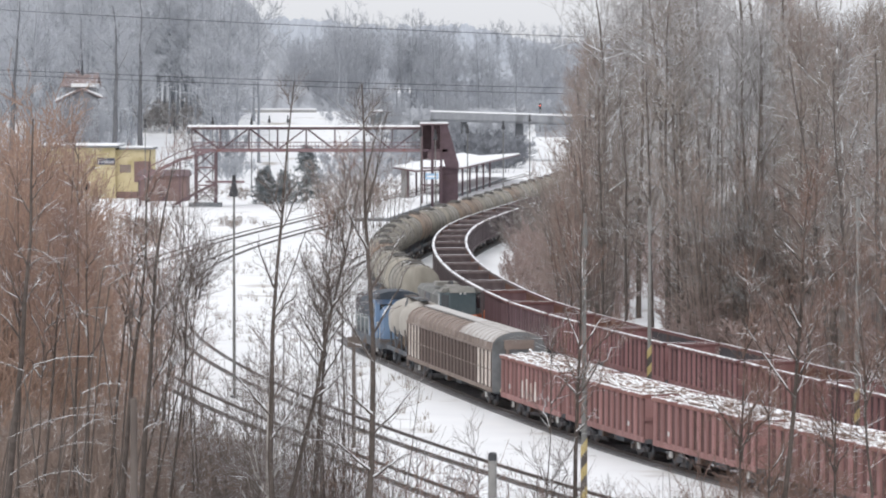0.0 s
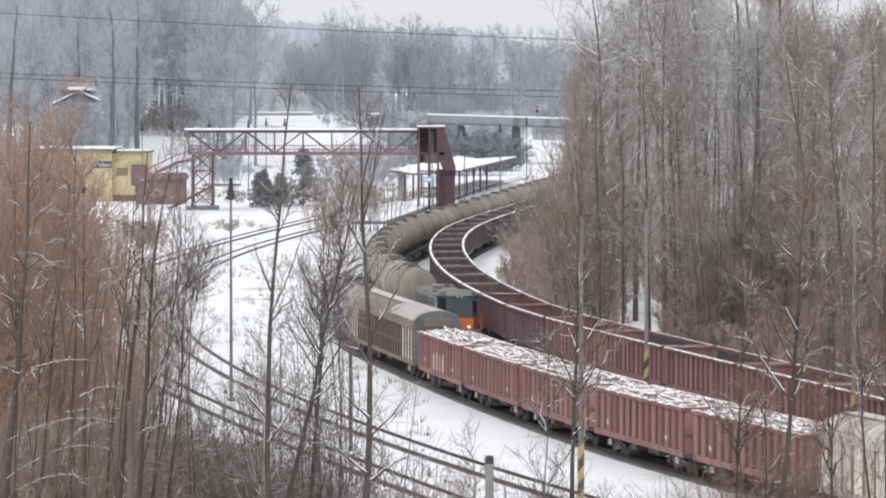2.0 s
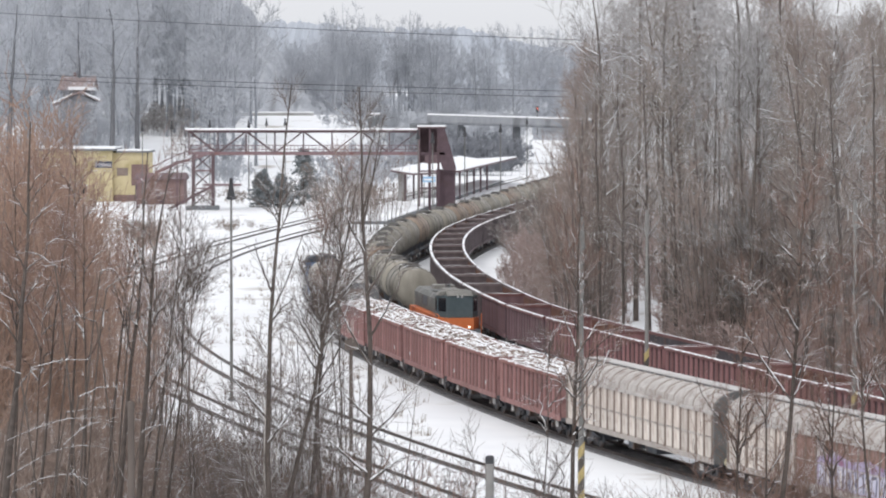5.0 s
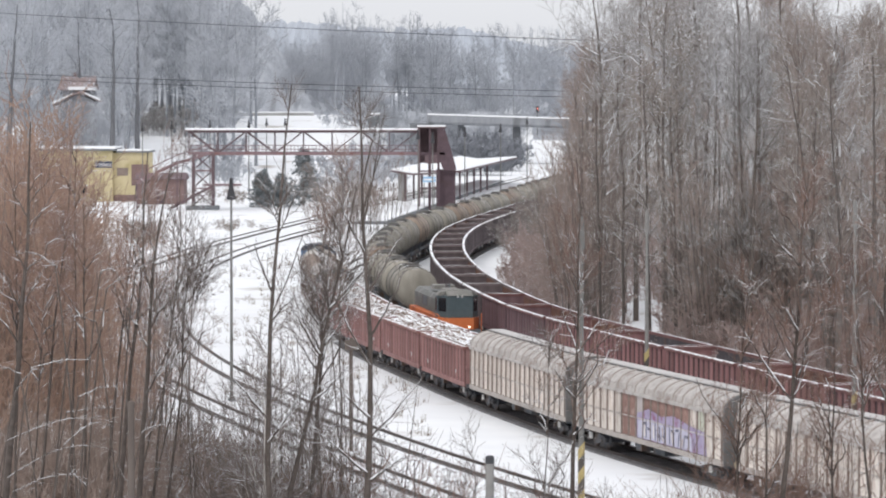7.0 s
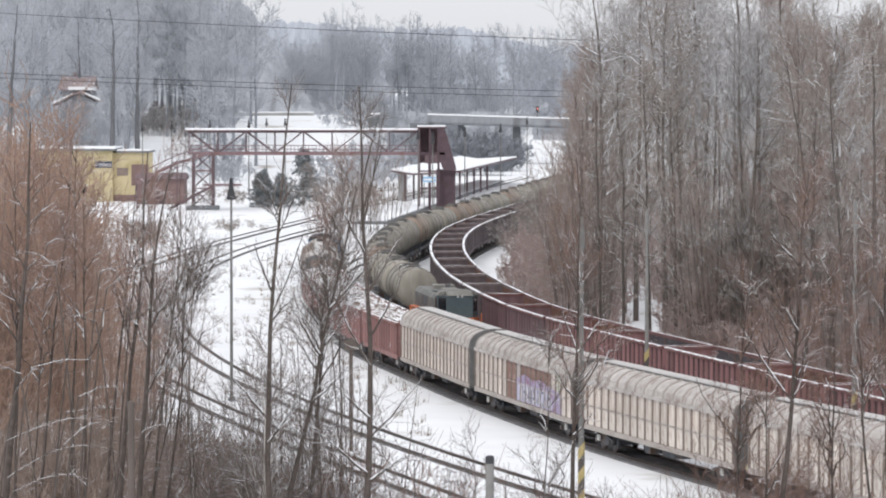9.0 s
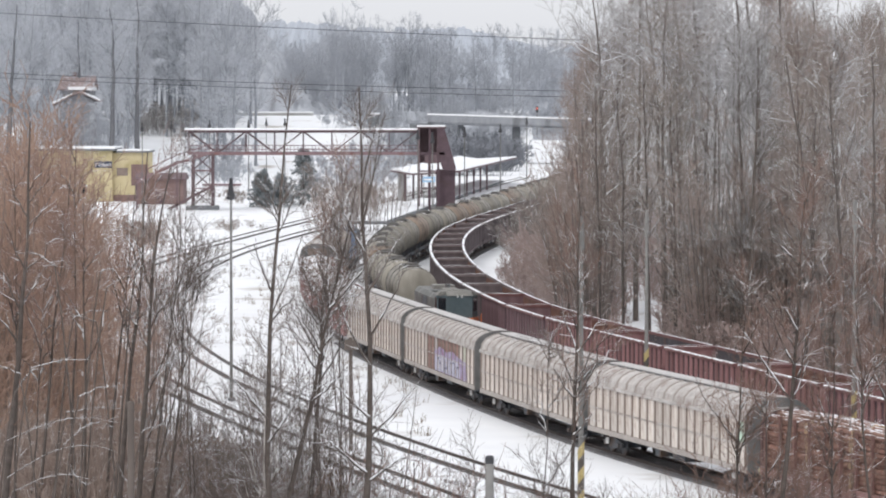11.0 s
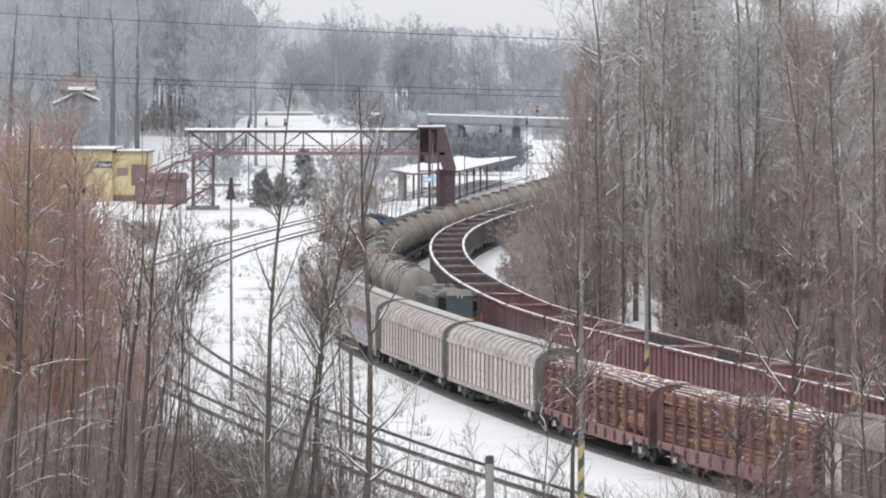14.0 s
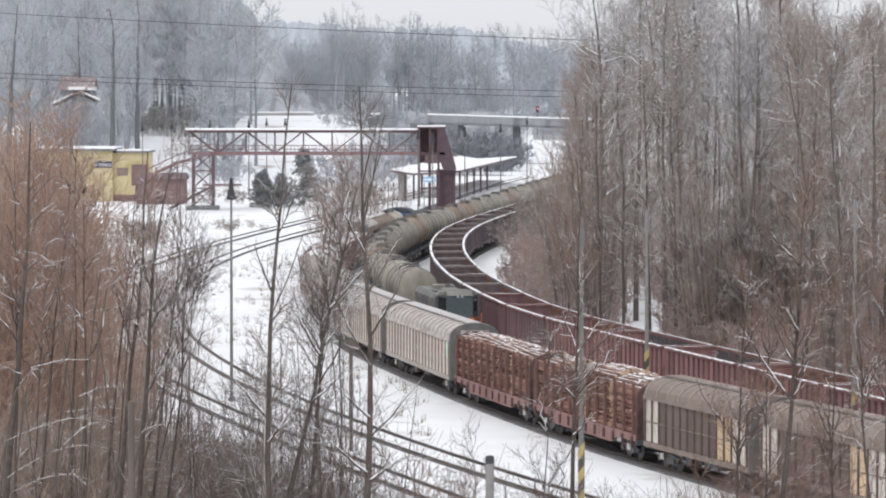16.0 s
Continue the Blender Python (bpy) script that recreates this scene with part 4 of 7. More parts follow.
def log_stack(rng, label, group):
    """Round timber lying lengthwise in four bays between the stakes; only its outer layers are modelled log by log."""
    t = thing("log_stack", label, "timber load", group)
    for bay in range(4):
        cx = -6.95 + bay * 4.63
        part("stack_core", Geo().box(cx - 2.0, cx + 2.0, -1.0, 1.0, 1.25, 3.3), BARK_LOG, t)
        top = rng.uniform(3.6, 3.9)
        z = 1.4
        while z < 3.5:
            for s in (-1, 1):
                k = rng.randrange(4)
                piece("log", LOG_MESHES[k], t, Matrix.Translation((cx + rng.uniform(-0.14, 0.14), s * (1.14 + rng.uniform(-0.05, 0.05)), z)) @ pose(0, 0, 0, rng.uniform(0, 360), rng.uniform(-1.2, 1.2), rng.uniform(-1, 1) + 180 * rng.randrange(2)))
            z += rng.uniform(0.17, 0.23)
        for layer in (0, 1):
            y = -1.05 + 0.1 * layer
            while y < 1.1:
                k = rng.randrange(4)
                crown = top - 0.22 + layer * 0.2 - 0.32 * (y / 1.1) ** 2
                piece("log", TOP_MESHES[k], t, Matrix.Translation((cx + rng.uniform(-0.2, 0.2), y, crown)) @ pose(0, 0, 0, rng.uniform(0, 360), rng.uniform(-1.5, 1.5), rng.uniform(-2.5, 2.5) + 180 * rng.randrange(2)))
                y += rng.uniform(0.19, 0.27)
    return t


SHORT_LOGS = [Geo().lathe([(-l, r * 0.95), (0, r), (l, r * 1.05)], 7, "x").mesh("log", SNOW_LOG) for l, r in ((1.0, 0.07), (1.2, 0.09), (0.9, 0.11), (1.5, 0.065))]


def snowy_load(rng, label, group):
    """Pulpwood heaped up in an open wagon under a dusting of snow."""
    t = thing("pulpwood_load", label, "timber load", group)
    part("timber_core", Geo().prism([(-1.38, 1.24), (1.38, 1.24), (1.38, 2.85), (0.8, 3.08), (0, 3.14), (-0.8, 3.08), (-1.38, 2.85)], -6.42, 6.42), SNOW_LOG, t)
    for k in range(80):
        x, y = rng.uniform(-5.3, 5.3), rng.uniform(-1.15, 1.15)
        z = 3.16 - 0.2 * (y / 1.2) ** 2 + rng.uniform(-0.04, 0.08)
        piece("log", SHORT_LOGS[rng.randrange(4)], t, Matrix.Translation((x, y, z)) @ pose(0, 0, 0, rng.uniform(0, 360), rng.uniform(-4, 4), rng.gauss(0, 5)))
    g = Geo()
    for k in range(260):
        x, y = rng.uniform(-5.9, 5.9), rng.uniform(-1.25, 1.25)
        z = 3.12 - 0.2 * (y / 1.2) ** 2 + rng.uniform(-0.03, 0.1)
        l, a = rng.uniform(0.5, 1.1), rng.gauss(0, 0.12)
        d = Vector((math.cos(a), math.sin(a), rng.uniform(-0.08, 0.08))) * l
        x = max(-6.3 + l, min(6.3 - l, x))
        g.bar(Vector((x, y, z)) - d, Vector((x, y, z)) + d, rng.uniform(0.035, 0.06), 5)
    tagged(part("branch_wood", g, SNOW_LOG, t), kind="stuff")
    return t


def tank_wagon(label, group, mat):
    """A four-axle tank wagon, 12.3 m over buffers."""
    t = thing("tank_wagon", label, "tank wagon", group)
    h, r, zc = 5.55, 1.5, 2.72
    part("barrel", Geo().lathe([(-h + 0.65, 0.4), (-h + 0.7, 0.9), (-h + 0.85, 1.32), (-h + 1.05, r), (h - 1.05, r), (h - 0.85, 1.32), (h - 0.7, 0.9), (h - 0.65, 0.4)], 22).moved(Matrix.Translation((0, 0, zc))), mat, t, smooth=True)
    for x in (-3.9, -1.3, 1.3, 3.9):
        part("strap", Geo().lathe([(x - 0.05, r + 0.035), (x + 0.05, r + 0.035)], 22).moved(Matrix.Translation((0, 0, zc))), TANK_TOP, t)
    part("dome", Geo().lathe([(zc + r - 0.1, 0.5), (zc + r + 0.16, 0.48), (zc + r + 0.22, 0.36)], 14, "z"), TANK_TOP, t, "dark filling dome")
    part("catwalk", Geo().box(-2.2, 2.2, -0.55, 0.55, zc + r + 0.03, zc + r + 0.07), TANK_TOP, t)
    lad = Geo()
    for s in (-0.2, 0.2):
        lad.bar((s + 0.0, r + 0.12, 1.1), (s, r * 0.55, zc + r), 0.03)
    for k in range(7):
        z = 1.3 + k * 0.36
        lad.bar((-0.2, r + 0.12 - 0.05 * k, z), (0.2, r + 0.12 - 0.05 * k, z), 0.02)
    part("ladder", lad, TANK_TOP, t)
    for x in (-3.6, 3.6):
        part("saddle", Geo().prism([(-1.2, 1.1), (1.2, 1.1), (1.3, 1.9), (0, 1.2), (-1.3, 1.9)], x - 0.25, x + 0.25), FRAME, t)
    part("side_sill", Geo().box(-h, h, 1.1, 1.3, 0.95, 1.2).box(-h, h, -1.3, -1.1, 0.95, 1.2), FRAME, t)
    running_gear(t, h, 7.2)
    return t


def shunter():
    """The orange and grey engine that waits at the head of the tank wagons, cab first."""
    t = thing("orange_locomotive", "grey diesel locomotive with an orange lower band and lit headlights", "locomotive")
    part("frame", Geo().box(-10.0, 6.4, -1.35, 1.35, 0.75, 1.35), FRAME, t)
    part("lower_band", Geo().prism([(5.1, -1.4), (6.35, -0.88), (6.35, 0.88), (5.1, 1.4), (-10.0, 1.4), (-10.0, -1.4)], 1.3, 2.1, "z"), ORANGE, t, "bright orange band")
    part("cab", Geo().prism([(4.9, -1.34), (6.2, -0.84), (6.2, 0.84), (4.9, 1.34), (3.9, 1.34), (3.9, -1.34)], 2.1, 3.55, "z"), LOCO_GREY, t, "blue-grey driver's cab")
    part("cab_roof", Geo().prism([(-1.36, 3.52), (1.36, 3.52), (1.15, 3.74), (0.7, 3.86), (-0.7, 3.86), (-1.15, 3.74)], 3.8, 5.2), LOCO_ROOF, t)
    part("roof_front", Geo().prism([(-1.3, 3.53), (1.3, 3.53), (0.8, 3.84), (-0.8, 3.84)], 5.2, 5.5).prism([(5.5, 3.54), (6.28, 3.54), (5.5, 3.84)], -0.84, 0.84, "y"), LOCO_ROOF, t)
    part("front_door", Geo().box(6.205, 6.235, -0.42, 0.42, 2.15, 3.45), LOCO_GREY, t, "flush grey front door")
    for s in (-1, 1):
        part("corner_window", Geo().prism([(5.1, s * 1.263), (6.05, s * 0.898), (6.06, s * 0.92), (5.11, s * 1.285)], 2.5, 3.4, "z"), GLASS, t)
        part("side_window", Geo().box(4.05, 4.8, s * 1.345 - 0.008, s * 1.345 + 0.008, 2.5, 3.4), GLASS, t)
        part("headlight", Geo().lathe([(6.36, 0.085), (6.41, 0.08)], 12).moved(Matrix.Translation((0, s * 0.6, 1.5))), LAMP_ON, t, "lit white headlight")
        part("handrail", Geo().bar((6.3, s * 1.4, 0.8), (6.3, s * 1.4, 2.3), 0.03).bar((6.3, s * 1.4, 2.3), (5.7, s * 1.5, 2.35), 0.03), ORANGE, t)
        part("top_lamp", Geo().lathe([(6.16, 0.08), (6.22, 0.07)], 10).moved(Matrix.Translation((0.02, s * 0.14, 3.49))), WHITE, t)
    part("hood", Geo().prism([(-1.05, 2.15), (1.05, 2.15), (1.05, 3.1), (0.8, 3.4), (-0.8, 3.4), (-1.05, 3.1)], -9.8, 3.9), HOOD_GREY, t, "grey engine hood")
    part("radiator_grille", Geo().box(-5.6, -2.8, 1.05, 1.08, 2.4, 3.05).box(-5.6, -2.8, -1.08, -1.05, 2.4, 3.05), FRAME, t)
    part("exhaust", Geo().lathe([(3.5, 0.2), (4.0, 0.18)], 10, "z"), FRAME, t)
    part("roof_equipment", Geo().box(-3.5, -1.5, -0.7, 0.7, 3.6, 3.85).box(0.4, 1.9, -0.5, 0.5, 3.6, 3.8), LOCO_ROOF, t)
    part("bumper_beam", Geo().box(6.3, 6.5, -1.35, 1.35, 0.8, 1.25), FRAME, t)
    for e, x in ((1, 6.45), (-1, -10.0)):
        for s in (-1, 1):
            piece("buffer", BUFFER_MESH, t, Matrix.Translation((x, s * 0.875, 1.05)) @ Matrix.Rotation(0 if e > 0 else math.pi, 4, "Z"))
    bogie(t, 3.4)
    bogie(t, -6.9)
    return t


def blue_engine():
    t = thing("blue_locomotive", "light blue diesel locomotive with a dark cab roof hauling the train", "locomotive")
    part("frame", Geo().box(-6.3, 6.3, -1.4, 1.4, 0.8, 1.4), FRAME, t)
    part("hood", Geo().prism([(-1.15, 1.4), (1.15, 1.4), (1.15, 3.4), (0.85, 3.75), (-0.85, 3.75), (-1.15, 3.4)], -1.8, 6.1), DARK_BLUE, t, "dark engine hood")
    part("rear_hood", Geo().prism([(-1.15, 1.4), (1.15, 1.4), (1.15, 3.1), (0.85, 3.4), (-0.85, 3.4), (-1.15, 3.1)], -6.1, -4.6), BLUE, t)
    part("cab", Geo().box(-4.6, -1.8, -1.42, 1.42, 1.4, 3.8), BLUE, t, "light blue cab")
    part("cab_roof", Geo().prism([(-1.48, 3.8), (1.48, 3.8), (1.2, 4.15), (0.6, 4.3), (-0.6, 4.3), (-1.2, 4.15)], -4.8, -1.6), DARK_BLUE, t)
    for s in (-1, 1):
        part("side_window", Geo().box(-4.2, -2.2, s * 1.425 - 0.01, s * 1.425 + 0.01, 2.7, 3.5), GLASS, t)
        part("rear_window", Geo().box(-4.63, -4.605, s * 0.75 - 0.4, s * 0.75 + 0.4, 2.85, 3.5), GLASS, t)
        part("blue_stripe", Geo().box(-1.8, 6.0, s * 1.16 - 0.01, s * 1.16 + 0.01, 1.6, 2.5), LOCO_GREY, t)
        hr = Geo()
        for x in (-6.1, -4.9, -1.4, 0.4, 2.2, 4.0, 5.8):
            hr.bar((x, s * 1.38, 1.4), (x, s * 1.38, 2.4), 0.025)
        hr.bar((-6.1, s * 1.38, 2.4), (-4.9, s * 1.38, 2.4), 0.025).bar((-1.4, s * 1.38, 2.4), (5.8, s * 1.38, 2.4), 0.025)
        part("railing", hr, PALE_STEEL, t)
    part("exhaust", Geo().lathe([(3.7, 0.22), (4.2, 0.2)], 10, "z").moved(Matrix.Translation((2.0, 0, 0))), FRAME, t)
    running_gear(t, 6.35, 6.7)
    return t


def silo_wagon():
    """A short two-axle powder wagon: two upright vessels with domed tops and discharge cones."""
    t = thing("silo_wagon", "cream powder wagon with two domed vessels and rusty brown cones", "freight wagon", "")
    h = 4.1
    for x in (-2.0, 2.0):
        v = part("vessel", Geo().lathe([(1.95, 1.05), (2.2, 1.36), (2.6, 1.44), (3.2, 1.44), (3.6, 1.3), (3.95, 0.95), (4.15, 0.45), (4.2, 0.1)], 24, "z").moved(Matrix.Translation((x, 0, 0))), SILO, t, smooth=True)
        part("hatch", Geo().lathe([(4.12, 0.32), (4.32, 0.32), (4.36, 0.2)], 12, "z").moved(Matrix.Translation((x, 0, 0))), TANK_TOP, v, "dark filling hatch")
        part("cone", Geo().lathe([(0.75, 0.22), (1.0, 0.3), (1.95, 1.06)], 20, "z").moved(Matrix.Translation((x, 0, 0))), TANK_RUST, t, "rusty brown discharge cone", True)
        for s in (-1, 1):
            for e in (-1, 1):
                part("bracket", Geo().bar((x + 0.9 * e, s * 1.15, 1.2), (x + 0.7 * e, s * 1.2, 2.5), 0.06), FRAME, t)
    part("catwalk", Geo().box(-3.2, 3.2, -0.3, 0.3, 4.24, 4.28), FRAME, t)
    lad = Geo()
    for s in (-0.2, 0.2):
        lad.bar((s, 1.3, 1.2), (s, 0.6, 4.25), 0.03)
    for k in range(8):
        lad.bar((-0.2, 1.27 - 0.088 * k, 1.35 + k * 0.38), (0.2, 1.27 - 0.088 * k, 1.35 + k * 0.38), 0.02)
    part("ladder", lad, FRAME, t)
    part("side_sill", Geo().box(-h, h, 1.1, 1.25, 0.95, 1.2).box(-h, h, -1.25, -1.1, 0.95, 1.2).box(-h, -h + 0.2, -1.3, 1.3, 0.9, 1.2).box(h - 0.2, h, -1.3, 1.3, 0.9, 1.2), FRAME, t)
    for e in (-1, 1):
        for s in (-1, 1):
            piece("buffer", BUFFER_MESH, t, Matrix.Translation((e * h, s * 0.875, 1.05)) @ Matrix.Rotation(0 if e > 0 else math.pi, 4, "Z"))
            piece("wheel", WHEEL, t, Matrix.Translation((e * 2.5, s * 0.76, 0.46)))
            part("axle_guard", Geo().box(e * 2.5 - 0.3, e * 2.5 + 0.3, s * 1.0 - 0.04, s * 1.0 + 0.04, 0.35, 1.0), FRAME, t)
        piece("coupling", COUPLING, t, Matrix.Translation((e * (h + 0.25), 0, 1.0)))
    return t


def spray_paint(t):
    """A violet field with a pale band and unreadable dark strokes on the lower half of the left side."""
    r = random.Random(3)
    part("paint_field", Geo().prism([(-8.9, 1.2), (0.9, 1.2), (0.95, 2.3), (-0.8, 2.62), (-2.6, 2.4), (-4.4, 2.58), (-6.4, 2.35), (-8.6, 2.2)], 1.445, 1.450, "y"), PURPLE, t, "violet spray paint")
    part("paint_band", Geo().prism([(-6.9, 1.24), (0.75, 1.24), (0.7, 2.0), (-1.2, 2.16), (-3.3, 2.0), (-5.2, 2.14), (-6.7, 1.95)], 1.451, 1.455, "y"), PALE_LILAC, t, "pale blue band of spray paint")
    for k in range(11):
        x = -6.5 + k * 0.66 + r.uniform(-0.08, 0.08)
        lean, top = r.uniform(-0.22, 0.22), r.uniform(1.85, 2.2)
        g = Geo()
        g.prism([(x, 1.27), (x + 0.13, 1.27), (x + 0.13 + lean, top), (x + lean, top)], 1.456, 1.460, "y")
        if k % 3 != 1:
            z = r.uniform(1.4, 1.95)
            g.prism([(x, z), (x + 0.5, z + lean * 0.6), (x + 0.5, z + 0.12 + lean * 0.6), (x, z + 0.12)], 1.456, 1.460, "y")
        part("paint_stroke", g, INK, t, "dark blue spray stroke")
        if k % 2:
            part("paint_highlight", Geo().prism([(x + 0.2, 1.35), (x + 0.34, 1.35), (x + 0.4 + lean, top - 0.15), (x + 0.26 + lean, top - 0.15)], 1.456, 1.460, "y"), CREAM, t, "whitish spray stroke")


# parked trains
rng = random.Random(11)
EMPTY_LABEL = "empty dark red ribbed open wagon with a snowy rim"
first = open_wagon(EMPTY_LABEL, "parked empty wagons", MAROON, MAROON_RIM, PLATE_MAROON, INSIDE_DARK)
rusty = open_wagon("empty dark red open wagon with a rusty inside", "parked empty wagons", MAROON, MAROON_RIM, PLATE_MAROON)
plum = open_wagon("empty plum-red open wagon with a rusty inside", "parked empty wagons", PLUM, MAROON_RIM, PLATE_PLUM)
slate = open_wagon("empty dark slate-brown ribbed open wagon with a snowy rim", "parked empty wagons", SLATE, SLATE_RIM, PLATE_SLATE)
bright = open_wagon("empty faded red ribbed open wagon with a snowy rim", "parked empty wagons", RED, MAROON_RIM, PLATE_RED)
models = {0: first, 1: rusty, 2: plum, 4: slate, -2: bright}
for k in range(-5, 20):
    kind = models[4] if k >= 4 else plum if k in (2, 3) else bright if k in (-2, -4) else rusty if k == 1 else first
    where = EMPTIES.pose_of(66.9 + 7.02 + 14.04 * k, 9.0)
    if k in models:
        kind.matrix_basis = where
    else:
        copy_thing(kind, where)

engine = shunter()
engine.matrix_basis = TANKS.pose_of(117.5, 6.8) @ Matrix.Rotation(math.pi, 4, "Z")
first_tank = tank_wagon("olive-grey dirty tank wagon with a dark dome", "parked tank wagons", TANK)
rusty_tank = tank_wagon("rust-streaked brownish tank wagon with a dark dome", "parked tank wagons", TANK_RUST)
first_tank.matrix_basis = TANKS.pose_of(140.6, 7.2)
rusty_tank.matrix_basis = TANKS.pose_of(140.6 + 12.3 * 3, 7.2)
for k in range(1, 25):
    if k != 3:
        copy_thing(rusty_tank if k in (9, 12, 13, 17) else first_tank, TANKS.pose_of(140.6 + 12.3 * k, 7.2))

# the passing train: (thing, middle of it on the track at 0 s, distance of its pivots)
MOVING = []
OFFSET = -31.6
blue = blue_engine()
MOVING.append((blue, 135.0 + OFFSET, 6.7))
MOVING.append((silo_wagon(), 123.2 + OFFSET, 5.0))
brown_lead = sliding_wagon("brown covered wagon with cream end panels and a half-pale roof", "covered wagons of the passing train", 27.1, BROWN, BROWN_ROOF, BRIGHT_ROOF, END_PALE,
                           [CREAM] * 4 + [BROWN] * 17 + [CREAM] * 4)
part("roof_cover", Geo().prism([(y * 1.03, z + 0.06) for y, z in arch(1.42, 3.18, 4.08)[1:-1]] + [(y * 1.015, z + 0.03) for y, z in arch(1.42, 3.18, 4.08)[1:-1]][::-1], -12.8, -3.4), BRIGHT_ROOF, brown_lead, "pale snow-dusted roof section")
for k in range(9):
    part("cover_seam", Geo().prism([(y * 1.045, z + 0.075) for y, z in arch(1.42, 3.18, 4.08)[1:-1]] + [(y * 1.02, z + 0.05) for y, z in arch(1.42, 3.18, 4.08)[1:-1]][::-1], -12.5 + k * 1.1, -12.38 + k * 1.1), HOOP, brown_lead)
MOVING.append((brown_lead, 105.1 + OFFSET, 19.6))
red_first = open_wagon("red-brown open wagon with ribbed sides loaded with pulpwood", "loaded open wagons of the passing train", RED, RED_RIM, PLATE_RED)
for k in range(5):
    wagon = red_first if k == 0 else copy_thing(red_first, Matrix())
    MOVING.append((wagon, 90.5 - 14.3 * (k + 0.5) + OFFSET, 9.0))
    MOVING.append((snowy_load(rng, "pulpwood dusted with snow heaped in an open wagon", "timber loads of the passing train"), 90.5 - 14.3 * (k + 0.5) + OFFSET, 9.0))
white_label = "long grimy cream sliding-wall wagon with a ribbed grey roof"
white_first = sliding_wagon(white_label, "covered wagons of the passing train", 23.24, CREAM, GREY_ROOF, BRIGHT_ROOF, END_GREY, [CREAM] * 20)
painted = sliding_wagon("long cream sliding-wall wagon with rusty panels and purple spray paint", "covered wagons of the passing train", 23.24, CREAM, GREY_ROOF, BRIGHT_ROOF, END_GREY,
                        [CREAM] * 7 + [CREAM_RUST] * 2 + [PANEL_GREY] + [CREAM_RUST] * 6 + [CREAM, PANEL_GREEN] + [CREAM] * 2)
spray_paint(painted)
for k, w in enumerate((white_first, painted, copy_thing(white_first, Matrix()), copy_thing(white_first, Matrix()))):
    MOVING.append((w, 19.0 - 23.53 * (k + 0.5) + OFFSET, 16.7))
def plate(t, x, y, z, w, h, mat, name, label):
    """A flat panel on a wagon's left side."""
    return part(name, Geo().box(x - w / 2, x + w / 2, y, y + 0.008, z, z + h), mat, t, label)


for ob, _, _ in MOVING:
    if ob.name.startswith("open_wagon"):
        for s in (-1, 1):
            plate(ob, s * 4.3, 1.526, 1.5, 0.24, 0.2, PALE_STEEL, "data_plate", "pale data plate")
reds = [ob for ob, _, _ in MOVING if ob.name.startswith("open_wagon")]
for k in range(4):
    plate(reds[0], 1.43 - 0.954 * k, 1.526, 1.25, 0.3, 0.85 + 0.15 * (k % 2), CREAM, "faded_patch", "faded white paint patch")
whites = [ob for ob, _, _ in MOVING if ob.name.startswith("covered_wagon")]
plate(whites[4], -10.4, 1.46, 2.2, 0.6, 0.85, POSTER_GREEN, "label_panel", "pale green label")
log_first = log_wagon("rust-brown stake wagon loaded with round timber", "timber wagons of the passing train")
for k, w in enumerate((log_first, copy_thing(log_first, Matrix()))):
    MOVING.append((w, -75.1 - 19.8 * (k + 0.5) + OFFSET, 14.2))
    MOVING.append((log_stack(rng, "stacked round logs with pale sawn ends between steel stakes", "timber loads of the passing train"), -75.1 - 19.8 * (k + 0.5) + OFFSET, 14.2))
tail = sliding_wagon("short brown covered wagon with cream and tan panels", "covered wagons of the passing train", 14.6, BROWN, BROWN_ROOF, BROWN_ROOF, END_GREY,
                     [CREAM] * 2 + [BROWN] * 8 + [TAN] * 2 + [CREAM] * 2, False)
for k, w in enumerate((tail, copy_thing(tail, Matrix()))):
    MOVING.append((w, -114.6 - 14.75 * (k + 0.5) + OFFSET, 9.0))


# ---- trees ----
def tubes(points, radii, sides):
    """Tapered tubes along N paths of K points each, as vertices and quads."""
    n, k, _ = points.shape
    d = points[:, -1] - points[:, 0]
    d /= np.linalg.norm(d, axis=1, keepdims=True) + 1e-9
    ref = np.where(np.abs(d[:, 2:3]) > 0.9, np.array([[1.0, 0, 0]]), np.array([[0, 0, 1.0]]))
    u = np.cross(d, ref)
    u /= np.linalg.norm(u, axis=1, keepdims=True) + 1e-9
    v = np.cross(d, u)
    a = 2 * np.pi * np.arange(sides) / sides
    ring = u[:, None, :] * np.cos(a)[None, :, None] + v[:, None, :] * np.sin(a)[None, :, None]
    verts = points[:, :, None, :] + ring[:, None, :, :] * radii[:, :, None, None]
    base = (np.arange(n) * k * sides)[:, None, None] + (np.arange(k - 1) * sides)[None, :, None]
    i, j = np.arange(sides), (np.arange(sides) + 1) % sides
    faces = np.stack([base + i, base + j, base + sides + j, base + sides + i], axis=-1)
    return verts.reshape(-1, 3), faces.reshape(-1, 4)


def tube_mesh(name, sets, mat):
    vs, fs, o = [], [], 0
    for v, f in sets:
        vs.append(v)
        fs.append(f + o)
        o += len(v)
    v, f = np.concatenate(vs), np.concatenate(fs)
    me = bpy.data.meshes.new(name)
    me.vertices.add(len(v))
    me.vertices.foreach_set("co", v.ravel())
    me.loops.add(f.size)
    me.loops.foreach_set("vertex_index", f.ravel().astype(np.int32))
    me.polygons.add(len(f))
    me.polygons.foreach_set("loop_start", np.arange(0, f.size, 4, dtype=np.int32))
    me.update(calc_edges=True)
    me.materials.append(mat)
    me.polygons.foreach_set("use_smooth", [True] * len(f))
    return me


